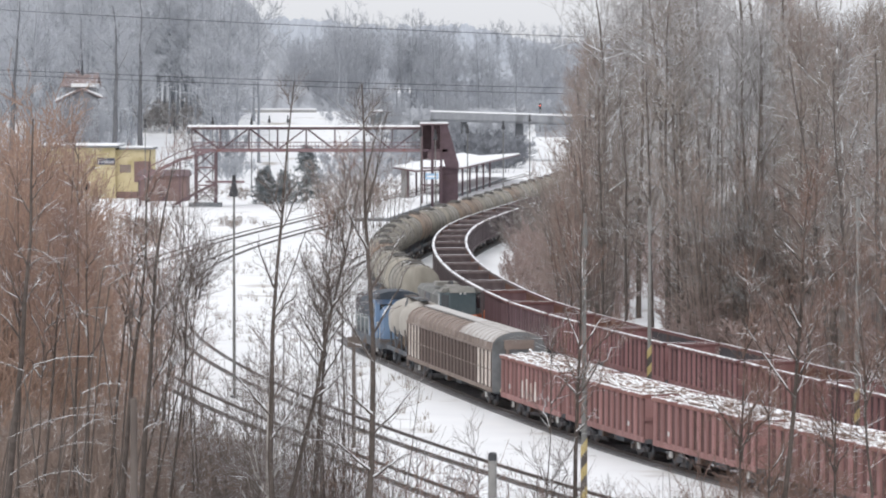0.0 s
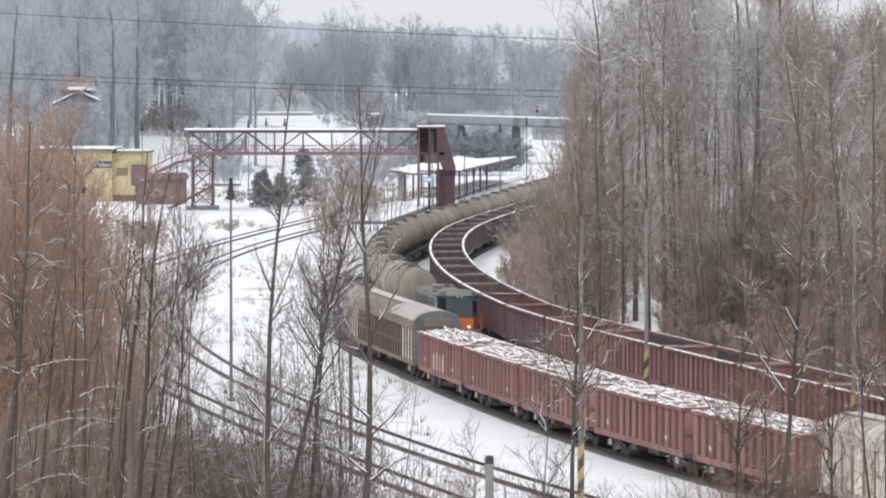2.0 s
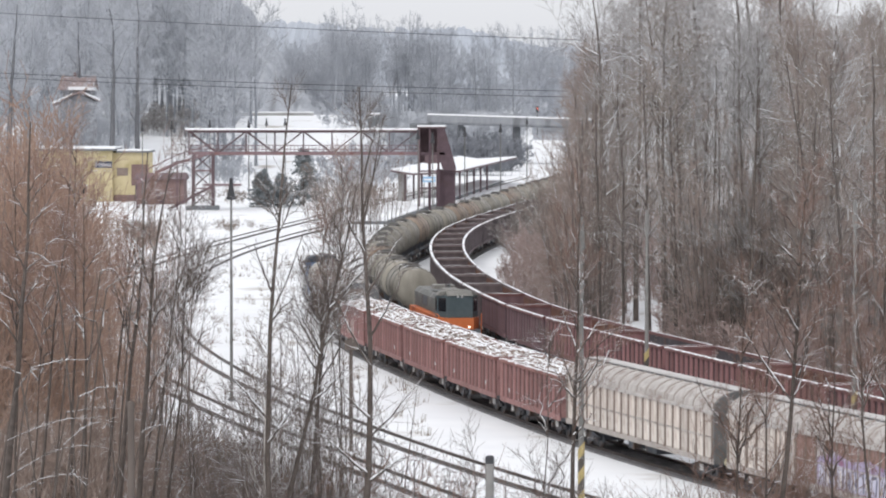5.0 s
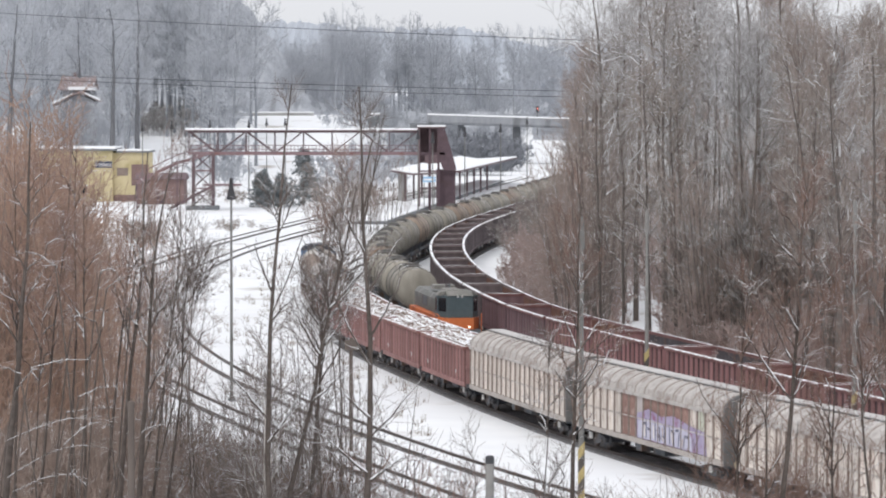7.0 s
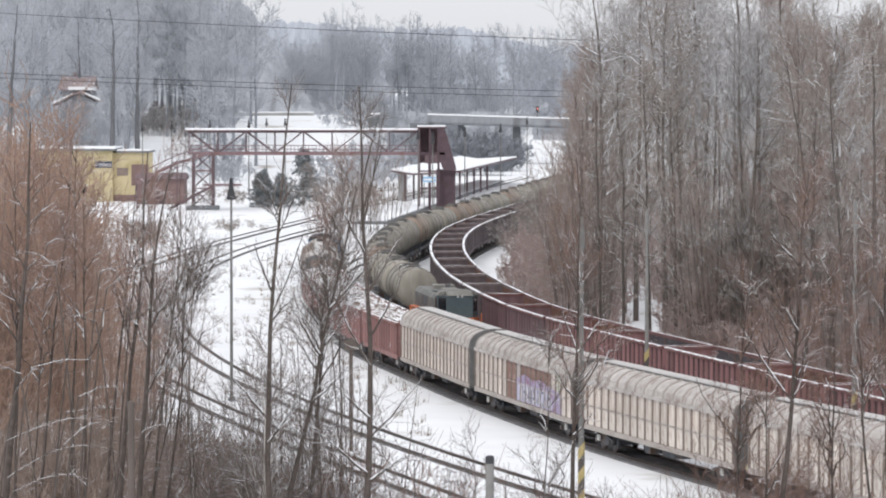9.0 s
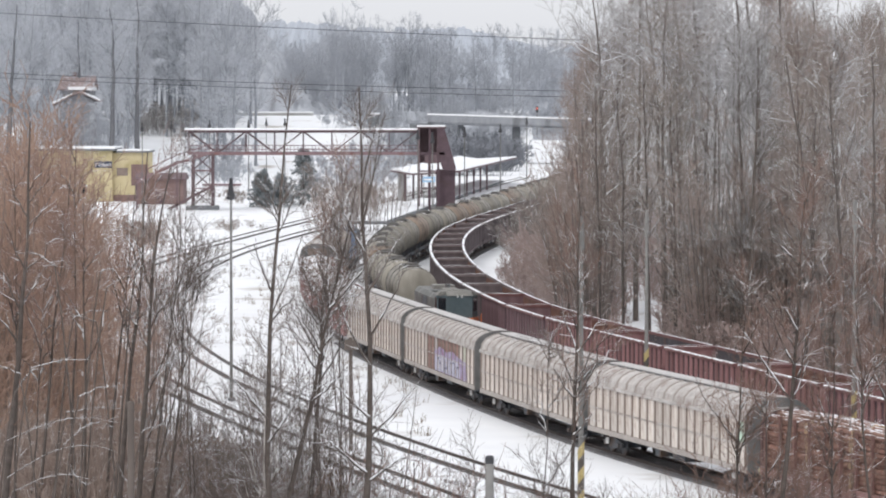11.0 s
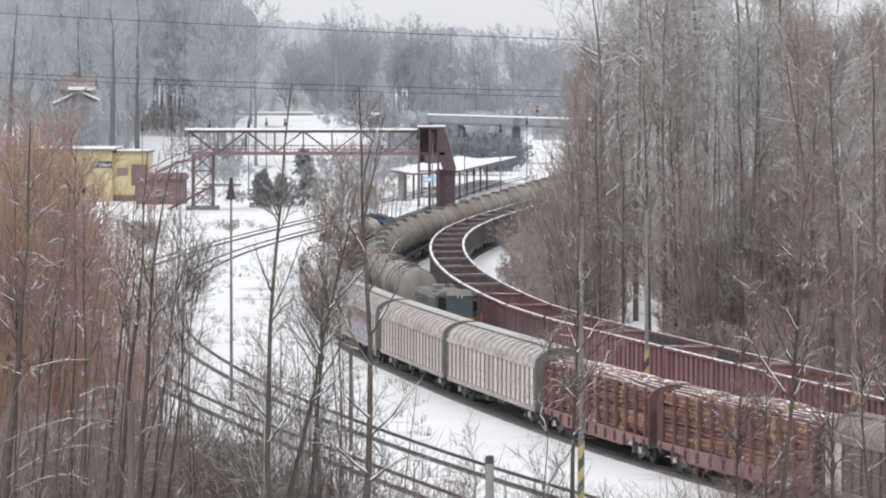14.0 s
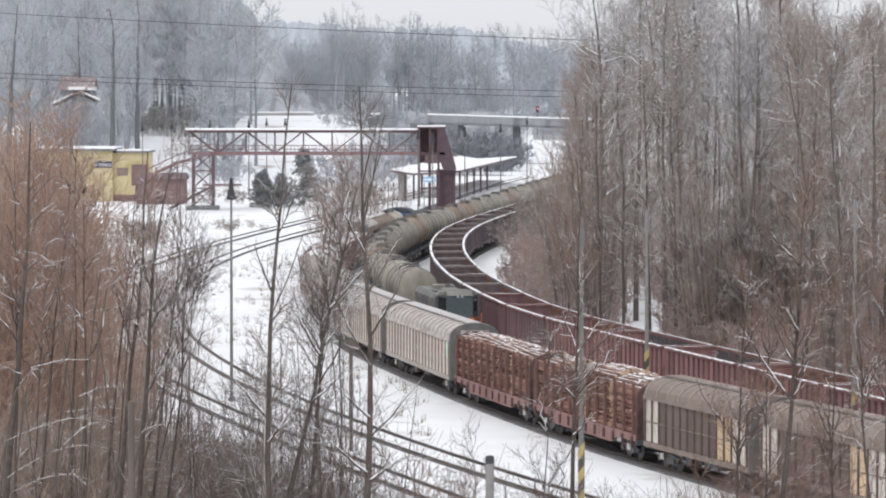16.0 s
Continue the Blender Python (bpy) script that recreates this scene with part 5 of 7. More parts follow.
def on_path(paths, which, t):
    k = paths.shape[1] - 1
    x = np.clip(t, 0, 0.999) * k
    i = x.astype(int)
    f = (x - i)[:, None]
    return paths[which, i] * (1 - f) + paths[which, i + 1] * f, paths[which, i + 1] - paths[which, i]


def sprout(r, paths, radii, count, t0, t1, angle, length, taper, thick, lift, bend, k=4, flat=0.0, wobble=0.04):
    """count shoots from every path, between its parts t0 and t1. angle: degrees off the parent's way; length: metres, shrinking by taper towards the tip."""
    n = paths.shape[0]
    which = np.repeat(np.arange(n), count)
    t = r.uniform(t0, t1, len(which)) if count > 3 else np.tile(np.linspace(t0, t1, count), n) + r.uniform(-0.06, 0.06, len(which))
    p, d = on_path(paths, which, t)
    d = d / (np.linalg.norm(d, axis=1, keepdims=True) + 1e-9)
    side = r.normal(size=d.shape)
    side[:, 2] *= 1 - flat
    side -= (side * d).sum(1, keepdims=True) * d
    side /= np.linalg.norm(side, axis=1, keepdims=True) + 1e-9
    a = np.radians(r.normal(angle, angle * 0.22, len(which)))[:, None]
    way = d * np.cos(a) + side * np.sin(a)
    way[:, 2] += lift
    way /= np.linalg.norm(way, axis=1, keepdims=True)
    frac = (t - t0) / max(t1 - t0, 1e-6)
    l = (length * (1 - taper * frac) * r.uniform(0.6, 1.15, len(which)))[:, None]
    s = np.linspace(0, 1, k)
    pts = p[:, None, :] + way[:, None, :] * (l * s)[:, :, None]
    pts[:, :, 2] += bend * l * s**2
    wob = r.normal(size=pts.shape) * (l * wobble)[:, :, None] * s[None, :, None]
    pts += wob
    rr = np.minimum(thick * (l / length) ** 0.8, np.interp(t, np.linspace(0, 1, radii.shape[1]), np.ones(radii.shape[1]))[:, None] * 9)
    return pts, rr * (1 - 0.72 * s)[None, :]


def stem(r, height, radius, lean=(0, 0), wobble=0.012, k=12, tip=0.12):
    s = np.linspace(0, 1, k)
    p = np.zeros((1, k, 3))
    p[0, :, 2] = height * s
    p[0, :, 0] = lean[0] * height * s**1.3 + np.cumsum(r.normal(0, wobble * height / k * 2, k)) * s
    p[0, :, 1] = lean[1] * height * s**1.3 + np.cumsum(r.normal(0, wobble * height / k * 2, k)) * s
    p[0, 0] = (0, 0, -0.4)
    return p, (radius * (1 - (1 - tip) * s**0.9))[None, :]


def lying_snow(r, paths, radii, share, least):
    """Snow in streaks along the upper side of a share of the branches' stretches."""
    k = paths.shape[1]
    p = np.stack([paths[:, :-1], paths[:, 1:]], axis=2).reshape(-1, 2, 3)
    ra = np.stack([radii[:, :-1], radii[:, 1:]], axis=2).reshape(-1, 2)
    way = p[:, 1] - p[:, 0]
    steep = np.abs(way[:, 2]) / (np.linalg.norm(way, axis=1) + 1e-9)
    pick = (r.uniform(size=len(p)) < share * (1.5 - 1.2 * steep)) & (np.tile(np.arange(k - 1), len(paths)) < k - 2 + (k < 4))
    p, ra = p[pick].copy(), ra[pick]
    p[:, :, 2] += ra * 0.8 + least * 0.3
    return tubes(p, np.minimum(np.maximum(ra * 0.85, least), least * 2.2), 4)


def tree_thing(name, label, category, group, trunk_sets, crown_sets, bark, twig, snow_sets=()):
    t = thing(name, label, category, group)
    if category == "bush":
        tagged(piece("stool", tube_mesh("stool", trunk_sets, bark), t), kind="stuff")
    else:
        piece("trunk", tube_mesh("trunk", trunk_sets, bark), t)
    piece("crown", tube_mesh("crown", crown_sets, twig), t)
    if snow_sets:
        tagged(piece("snow_cover", tube_mesh("snow_cover", snow_sets, ROOF_SNOW), t, None, "snow lying along the branches"), kind="stuff")
    return t


def slim_tree(seed, height, radius, label, bark=BARK, twig=TWIG_GREY, limbs=26, low=0.25, twigs=7, group="slim trees before the tracks", angle=50, spread=0.19, stems=1, line=None, boughs=(), fine=0.008, snowy=0.36):
    """A slender young tree with rising, fine branches."""
    r = np.random.RandomState(seed)
    tr, cr, sn = [], [], []
    for q in range(stems):
        off = np.array([0, 0, 0]) if q == 0 else np.array([r.uniform(-0.5, 0.5), r.uniform(-0.5, 0.5), 0])
        ln = (0, 0) if q == 0 else (r.uniform(-0.12, 0.12), r.uniform(-0.1, 0.1))
        p, ra = stem(r, height * (1 if q == 0 else r.uniform(0.7, 0.95)), radius * (1 if q == 0 else 0.7), ln, 0.03)
        if q == 0 and line:
            foot, slope, bow = line
            z = np.maximum(p[0, :, 2], 0)
            p[0, :, 0] += np.where(z > foot, slope * (z - foot), 0.4 * slope * (z - foot)) + bow * np.sin(np.pi * np.clip((z - foot) / (height - foot), 0, 1) ** 0.6)
        p = p + off
        tr.append(tubes(p, ra, 8))
        for z0, dx, dz in boughs:
            u = np.linspace(0, 1, 8)
            at = np.interp(z0, p[0, :, 2], p[0, :, 0])
            b = np.stack([at + dx * u + r.normal(0, 0.03, 8) * u, p[0, 0, 1] + 0.5 * dx * u * r.uniform(-1, 1), z0 + dz * u**1.1 + r.normal(0, 0.03, 8) * u], axis=1)[None]
            rb = (0.032 * (1 - 0.7 * u))[None]
            tr.append(tubes(b, rb, 6))
            b2, rb2 = sprout(r, b, rb, 8, 0.2, 0.97, 42, 0.9, 0.4, 0.012, 0.1, 0.05, 4, wobble=0.09)
            cr.append(tubes(b2, np.maximum(rb2, 0.0065), 3))
            sn += [lying_snow(r, b, rb, 0.95, 0.013), lying_snow(r, b2, rb2, 0.4, 0.007)]
        p1, r1 = sprout(r, p, ra, limbs, low, 0.97, angle, height * spread, 0.6, 0.03, 0.08, 0.14, 7, wobble=0.06)
        tr.append(tubes(p1, np.maximum(r1, fine), 5))
        p2, r2 = sprout(r, p1, r1, 8, 0.12, 0.98, 40, 1.1, 0.45, 0.011, 0.1, 0.06, 4, wobble=0.08)
        p3, r3 = sprout(r, p2, r2, twigs, 0.1, 1.0, 42, 0.5, 0.3, 0.006, 0.08, 0.0, 2)
        p4, r4 = sprout(r, p, ra, 14 if limbs > 16 else 9, 0.5, 1.0, 44, 1.3, 0.4, 0.016, 0.08, 0.08, 4, wobble=0.08)
        sn += [lying_snow(r, p1, r1, snowy, fine * 0.9), lying_snow(r, p2, r2, snowy * 0.45, fine * 0.7)]
        cr += [tubes(p2, np.maximum(r2, fine * 0.62), 3), tubes(p3, np.maximum(r3, fine * 0.46), 3), tubes(p4, np.maximum(r4, fine * 0.62), 3)]
    return tree_thing("slim_tree", label, "tree", group, tr, cr, bark, twig, sn)


def wood_tree(seed, height, radius, label, twig, bark, group, name="wood_tree", upright=1.0, limbs=34, low=0.22, spread=0.26, twig_r=0.013, dense=7, snowy=0.0, subs=7, steps=3, round_limbs=4, taper=0.62, crooked=0.02, high=0.96):
    """A tall bare tree; upright ones look like brooms."""
    r = np.random.RandomState(seed)
    p, ra = stem(r, height, radius, (r.uniform(-0.04, 0.04), r.uniform(-0.04, 0.04)), crooked)
    tr = [tubes(p, ra, 7)]
    p1, r1 = sprout(r, p, ra, limbs, low, high, 46 - 14 * upright, height * spread, taper, 0.055, 0.05 + 0.12 * upright, 0.05 + 0.12 * upright, 5, wobble=0.085)
    tr.append(tubes(p1, np.maximum(r1, 0.016), round_limbs))
    p2, r2 = sprout(r, p1, r1, subs, 0.15, 0.97, 46 - 10 * upright, height * 0.1, 0.4, 0.022, 0.05 + 0.15 * upright, 0.08 * upright, steps, wobble=0.08)
    p3, r3 = sprout(r, p2, r2, dense, 0.1, 1.0, 48, height * 0.045, 0.3, 0.011, 0.05 + 0.12 * upright, 0.05, 2)
    cr = [tubes(p2, np.maximum(r2, twig_r), 3), tubes(p3, np.maximum(r3, twig_r * 0.8), 3)]
    sn = [lying_snow(r, p1, r1, snowy, 0.017 if snowy < 0.5 else 0.027), lying_snow(r, p2, r2, snowy * 0.3, 0.011 if snowy < 0.5 else 0.018)] if snowy else ()
    return tree_thing(name, label, "tree", group, tr, cr, bark, twig, sn)


def bush(seed, height, width, label, twig, group, stems=26, name="bush", dense=6, twig_r=0.012, bark=None, subs=9, steps=3, rod=0.008):
    """Many stems from one stool."""
    r = np.random.RandomState(seed)
    k = steps + 1
    s = np.linspace(0, 1, k)
    a = r.uniform(0, 2 * np.pi, stems)
    out = np.sqrt(r.uniform(0, 1, stems))
    hh = height * r.uniform(0.55, 1.0, stems) * (1 - 0.25 * out)
    p = np.zeros((stems, k, 3))
    for c, fn in ((0, np.cos), (1, np.sin)):
        p[:, :, c] = (fn(a) * out * width * 0.3)[:, None] + (fn(a) * out * width * 0.35)[:, None] * s**1.4
    p[:, :, 2] = hh[:, None] * s - 0.2 * (1 - s)
    p += r.normal(size=p.shape) * 0.05 * s[None, :, None]
    ra = (rod * hh)[:, None] * (1 - 0.75 * s)[None, :]
    tr = [tubes(p, np.maximum(ra, 1.5 * rod), 3)]
    p2, r2 = sprout(r, p, ra, subs, 0.2, 0.98, 40, height * 0.24, 0.45, max(0.012, twig_r), 0.12, 0.05, steps, wobble=0.08)
    p3, r3 = sprout(r, p2, r2, dense, 0.1, 1.0, 44, height * 0.1, 0.3, max(0.007, twig_r * 0.8), 0.08, 0.0, 2)
    cr = [tubes(p2, np.maximum(r2, twig_r), 3), tubes(p3, np.maximum(r3, twig_r * 0.8), 3)]
    return tree_thing(name, label, "bush", group, tr, cr, bark or twig, twig)


def plant(tree, x, y, turn=0.0, size=1.0, z=None):
    tree_m = Matrix.Translation((x, y, float(land(x, y)) if z is None else z)) @ Matrix.Rotation(turn, 4, "Z") @ Matrix.Diagonal((size, size, size, 1))
    return tree_m


def scatter(kinds, spots):
    """Stand copies of the kinds on the spots (x, y, size, kind); the first of each kind is the model itself."""
    used = set()
    for x, y, size, k in spots:
        m = plant(kinds[k], x, y, rng.uniform(0, 6.28), size)
        if k in used:
            made = copy_thing(kinds[k], Matrix())
            made.matrix_basis = m
        else:
            used.add(k)
            kinds[k].matrix_basis = m
    for k, t in enumerate(kinds):
        if k not in used:
            for o in (*t.children_recursive, t):
                bpy.data.objects.remove(o)


def across(bearing, y):
    """The x that fits a thing to a column of the camera's view (784: straight ahead, 7000: one in one) at the distance
    y.
    """
    return (bearing - 784) * y / 7000


rng = random.Random(5)

# slender trees between the camera and the tracks: bearing low and high up, drop of the top below the eye's level (1/7000), distance, trunk radius, bow, stems, bark, boughs
SLIM = [(476, 514, -5, 100, 0.125, -0.22, 1, BARK, ((13.6, 0.45, 1.0), (12.1, -0.5, 1.3), (11.6, 0.8, 1.9), (8.9, -0.95, 1.2), (8.3, 0.9, 1.3))), (498, 612, 175, 102, 0.115, 0.05, 1, BARK, ((11.6, 1.0, 1.2), (9.2, 0.95, 0.9), (10.4, -0.8, 1.4))), (540, 580, 225, 106, 0.105, 0.0, 1, BARK, ((9.6, -0.8, 1.2), (11.5, -0.7, 1.3))),
        (649, 638, 0, 98, 0.140, 0.10, 1, BARK_SNOWY, ((13.9, 0.52, 2.6), (14.9, 0.4, 1.7), (10.4, -1.1, 2.1), (11.1, 0.9, 1.7), (8.6, 1.25, 1.4), (9.1, -0.9, 0.9), (13.2, -0.7, 1.5), (14.2, 0.55, 1.9), (7.7, -1.1, 1.0), (7.5, 1.0, 0.7), (12.2, 0.9, 1.5))),
        (462, 472, 405, 101, 0.085, 0.0, 1, BIRCH, ()), (243, 294, 135, 104, 0.130, 0.05, 1, BARK, ((9.2, 0.9, 1.9),)), (208, 258, 115, 106, 0.120, 0.0, 1, BARK, ()),
        (298, 352, 315, 108, 0.075, 0.08, 1, BARK, ()), (236, 346, 335, 108, 0.050, 0.0, 1, BARK, ()), (258, 356, 285, 109, 0.050, 0.0, 1, BARK, ()),
        (3, 62, 60, 100, 0.150, 0.0, 1, BARK, ()), (148, 163, 205, 108, 0.070, 0.0, 1, BARK, ()), (62, 112, 170, 110, 0.080, 0.05, 1, BARK, ()),
        (185, 216, 165, 112, 0.075, 0.0, 1, BARK, ()), (120, 150, 95, 114, 0.065, 0.0, 1, BARK, ()), (272, 316, 90, 112, 0.060, 0.0, 1, BARK, ()), (30, 40, 130, 112, 0.06, 0.0, 2, BARK, ()),
        (1017, 1028, 130, 110, 0.100, 0.0, 1, BARK, ((9.9, 0.7, 1.0), (8.6, -0.6, 0.9), (7.6, 0.5, 0.6))), (318, 306, 180, 120, 0.05, 0.0, 1, BARK, ()), (1384, 1434, 150, 112, 0.120, 0.05, 1, BARK, ((9.4, -0.9, 1.9), (10.4, -0.8, 1.5), (8.4, -1.6, 2.3), (11.4, 0.8, 1.4), (12.2, -1.0, 1.2))), (1298, 1308, 325, 114, 0.065, 0.0, 1, BARK, ()),
        (1356, 1350, 395, 113, 0.050, 0.0, 1, BARK, ()), (1478, 1492, 330, 114, 0.060, 0.0, 1, BARK, ()), (1542, 1526, 300, 112, 0.070, 0.0, 1, BARK, ()),
        (965, 976, 450, 108, 0.040, 0.0, 1, BARK, ()), (846, 840, 610, 106, 0.030, 0.0, 1, BARK, ()), (602, 606, 110, 150, 0.06, 0.0, 2, BARK, ()), (1576, 1560, 120, 116, 0.09, 0.0, 1, BARK, ())]
for k, (low_at, high_at, drop, y, ra, bow, st, bark, boughs) in enumerate(SLIM):
    if bark is BIRCH:
        lab = "slender birch with pale bark before the tracks"
    elif st > 1:
        lab = "bare young tree with several dark stems before the tracks"
    elif boughs:
        lab = "bare slender tree with snow lying along its boughs"
    else:
        lab = "bare slender tree with dark bark before the tracks"
    foot, h = EYE[2] - 727 * y / 7000, EYE[2] - drop * y / 7000
    slope = (high_at - low_at) * y / 7000 / (h - foot)
    t = slim_tree(100 + k, h, ra, lab, bark if bark is BIRCH else BARK_NEAR, TWIG_RED if low_at > 990 or y > 145 or low_at < 230 else TWIG_DARK, stems=st,
                  limbs=5 if low_at in (476, 649) else 9 if h < 11 else 7 if 215 < low_at < 330 else 11 if low_at < 215 else 18 if st == 1 else 10, twigs=4, low=0.64 if low_at < 700 and h > 12 else 0.5, line=(foot, slope, bow), boughs=boughs, angle=38, spread=0.06 if low_at in (476, 649) else 0.15 if low_at > 320 else 0.12)
    t.matrix_basis = Matrix.Translation((across(low_at, y), y, float(land(across(low_at, y), y))))

# taller trees that stand out at the edge of the wood: bearing at the foot and the top, drop of the top, distance, radius
for k, (low_at, high_at, drop, y, ra) in enumerate(((1472, 1396, -110, 205, 0.17), (1506, 1472, -95, 204, 0.15), (1553, 1538, -110, 200, 0.20), (1197, 1189, -40, 236, 0.13),
                                                   (1063, 1058, -45, 254, 0.12), (1150, 1132, -70, 242, 0.14), (1426, 1438, -60, 206, 0.12), (1104, 1098, -70, 252, 0.12))):
    h = EYE[2] - drop * y / 7000 - 1.6
    t = slim_tree(160 + k, h, ra, "tall bare dark-trunked tree at the edge of the wood", BARK_EDGE, TWIG_BROWN, limbs=30, low=0.3, twigs=5, group="tall trees at the edge of the wood",
                  angle=44, spread=0.2, line=(2.0, (high_at - low_at) * y / 7000 / (h - 2.0), 0.0), fine=0.013, snowy=0.42)
    t.matrix_basis = Matrix.Translation((across(low_at, y), y, float(land(across(low_at, y), y))))

# reddish shoots before the passing train
near_shoots = [bush(240 + k, 7.2, 2.4, "upright bare shrub with reddish shoots", TWIG_RED, "reddish shrubs before the tracks", 17, "shrub", 5, 0.0055, BARK, rod=0.0042) for k in range(2)]
spots = []
for k in range(8):
    at = (1300, 1345, 1385, 1455, 1500, 1565, 1240, 1410)[k]
    y = rng.uniform(112, 124)
    spots.append((across(at, y), y, rng.uniform(0.85, 1.25), k % 2))
scatter(near_shoots, spots)
low_shoots = [bush(246 + k, 8.4, 2.6, "low bare shrub with thin grey-brown shoots", TWIG_RED if k else TWIG_DARK, "thin shrubs before the outer track", 15, "thin_shrub", 5, 0.0046, BARK_NEAR, 7, rod=0.004) for k in range(3)]
spots = []
for k in range(56):
    at = rng.uniform(500, 800) if k < 20 else rng.uniform(800, 1260)
    y = rng.uniform(103, 114)
    spots.append((across(at, y), y, rng.uniform(0.85, 1.2) if at < 760 else rng.uniform(0.75, 0.98), k % 3))
for k in range(13):
    y = rng.uniform(110, 120)
    spots.append((across((rng.uniform(395, 500), rng.uniform(520, 620))[k % 3 == 2], y), y, rng.uniform(0.72, 0.86), k % 3))
scatter(low_shoots, spots)
kept_state = rng.getstate()
fine_shoots = [bush(640 + k, 10.6, 2.6, "tall thin bare shrub with few grey-brown shoots", TWIG_DARK, "thin shrubs before the outer track", 7, "thin_shrub", 6, 0.005, BARK_NEAR, 9, rod=0.0036) for k in range(3)]
scatter(fine_shoots, [(across(375 + 15 * k + rng.uniform(-6, 6), 106 + 4 * (k % 3)), 106 + 4 * (k % 3), rng.uniform(0.92, 1.3), k % 3) for k in range(17)])
rng.setstate(kept_state)

# reddish willows on the west side
willows = [bush(200 + k, 10.5 + 1.2 * k, 4.2, "bare willow with dense orange-brown shoots", TWIG_ORANGE, "willows beside the outer track", 17, "willow", 5, 0.0135, BRUSH, 8, rod=0.0065) for k in range(3)]
spots = []
for k in range(27):
    y = 150 + 130 * rng.random()
    at = rng.uniform(60, 200) if k % 2 else rng.uniform(-60, 85)
    spots.append((across(at, y), y, rng.uniform(1.2, 1.55) if at < 85 else rng.uniform(0.7, 0.95), k % 3))
for at in (62, 84, 250, 276):
    y = rng.uniform(190, 260)
    spots.append((across(at, y), y, 0.95 if at < 100 else 0.6, at % 3))
scatter(willows, spots)

brown_rods = [bush(250 + k, 12.4, 3.4, "tall bare shrub with brown shoots beside the outer track", TWIG_RED, "brown shrubs beside the outer track", 6, "tall_shrub", 5, 0.007, BARK, 7, rod=0.0045) for k in range(2)]
scatter(brown_rods, [(across(at, y), y, size, k % 2) for k, (at, y, size) in enumerate(((205, 190, 1.1), (236, 186, 1.12), (266, 196, 1.12), (294, 188, 1.05), (318, 192, 0.98)))])
kept_state = rng.getstate()
bridge_rods = [bush(254 + k, 11.0, 6.5, "tall bare shrub with light brown shoots beside the station tracks", TWIG_RUSSET, "brown shrubs beside the station tracks", 13, "tall_shrub", 5, 0.017, BARK, 7, rod=0.007) for k in range(2)]
scatter(bridge_rods, [(across(at, y), y, size, k % 2) for k, (at, y, size) in enumerate(((572, 470, 0.92), (598, 478, 1.0), (625, 466, 1.05), (655, 474, 1.02), (684, 480, 1.0)))])
west_rods = [bush(258 + k, 12.2, 4.6, "bare willow shrub with brown shoots before the yellow building", TWIG_ORANGE, "willow shrubs before the yellow building", 11, "willow_shrub", 5, 0.010, BRUSH, 8, rod=0.005) for k in range(2)]
scatter(west_rods, [(across(at, y), y, size, k % 2) for k, (at, y, size) in enumerate(((112, 228, 1.04), (140, 222, 1.04), (168, 230, 1.02), (194, 224, 0.98), (220, 232, 0.92)))])
rng.setstate(kept_state)

# brush on the near slope
brushes = [bush(230 + k, 4.6, 4.2, "tangled leafless brush with a little snow", BRUSH, "brush on the near slope", 26, "brush", 7, 0.008, None, 7) for k in range(3)]
spots = []
for k in range(46):
    y = 96 + 30 * rng.random()
    at = rng.uniform(-40, 470) if k < 34 else rng.uniform(470, 1568)
    spots.append((across(at, y), y, rng.uniform(0.9, 1.35) * (1.35 if at < 330 else 0.8 if at < 400 else 0.5), k % 3))
for k in range(16):
    y = rng.uniform(94, 118)
    spots.append((across(rng.uniform(225, 420), y), y, rng.uniform(0.8, 1.05), k % 3))
for k in range(18):
    y = rng.uniform(126, 148)
    spots.append((across(-30 + 15 * k, y), y, rng.uniform(1.2, 1.5), k % 3))
scatter(brushes, spots)
dark_brush = [bush(236 + k, 4.4, 4.0, "dark tangled leafless brush at the foot of the slope", BRUSH_DARK, "dark brush on the near slope", 26, "dark_brush", 7, 0.010, None, 7) for k in range(2)]
spots = []
for k in range(36):
    y = rng.uniform(136, 176)
    at = rng.uniform(215, 430)
    spots.append((across(at, y), y, (1.1 if at < 310 else 0.78 if at < 400 else 0.6) * rng.uniform(0.7, 1.0), k % 2))
scatter(dark_brush, spots)


def arching_branch(x, y, z, length, rise, turn, label):
    """A long bent bough under snow, springing from the brush."""
    r = np.random.RandomState(int(abs(x * 97 + y * 31)))
    s = np.linspace(0, 1, 10)
    p = np.zeros((1, 10, 3))
    p[0, :, 0] = length * s
    p[0, :, 2] = rise * np.sin(s * 2.3) + r.normal(0, 0.012, 10)
    p[0, :, 1] = r.normal(0, 0.04, 10)
    ra = (0.017 * (1 - 0.7 * s))[None]
    p2, r2 = sprout(r, p, ra, 7, 0.2, 0.95, 40, length * 0.16, 0.4, 0.010, 0.2, 0.05, 4, wobble=0.07)
    base = np.array([[[-0.9, 0, -z - 0.3], [-0.75, 0.05, -z * 0.75], [-0.62, 0, -z * 0.5], [-0.38, -0.04, -z * 0.25], [-0.16, 0, -z * 0.08], [0, 0, 0.0]]])
    t = thing("bent_sapling", label, "sapling", "bent saplings in the brush", Matrix.Translation((x, y, z)) @ Matrix.Rotation(turn, 4, "Z"))
    piece("trunk", tube_mesh("trunk", [tubes(base, np.array([[0.03, 0.028, 0.025, 0.022, 0.019, 0.017]]), 6)], BARK_NEAR), t)
    piece("bough", tube_mesh("bough", [tubes(p, ra, 6)], BARK_WHITE), t, None, "snowy bent bough")
    piece("crown", tube_mesh("crown", [tubes(p2, np.maximum(r2, 0.006), 4)], BARK_NEAR), t)


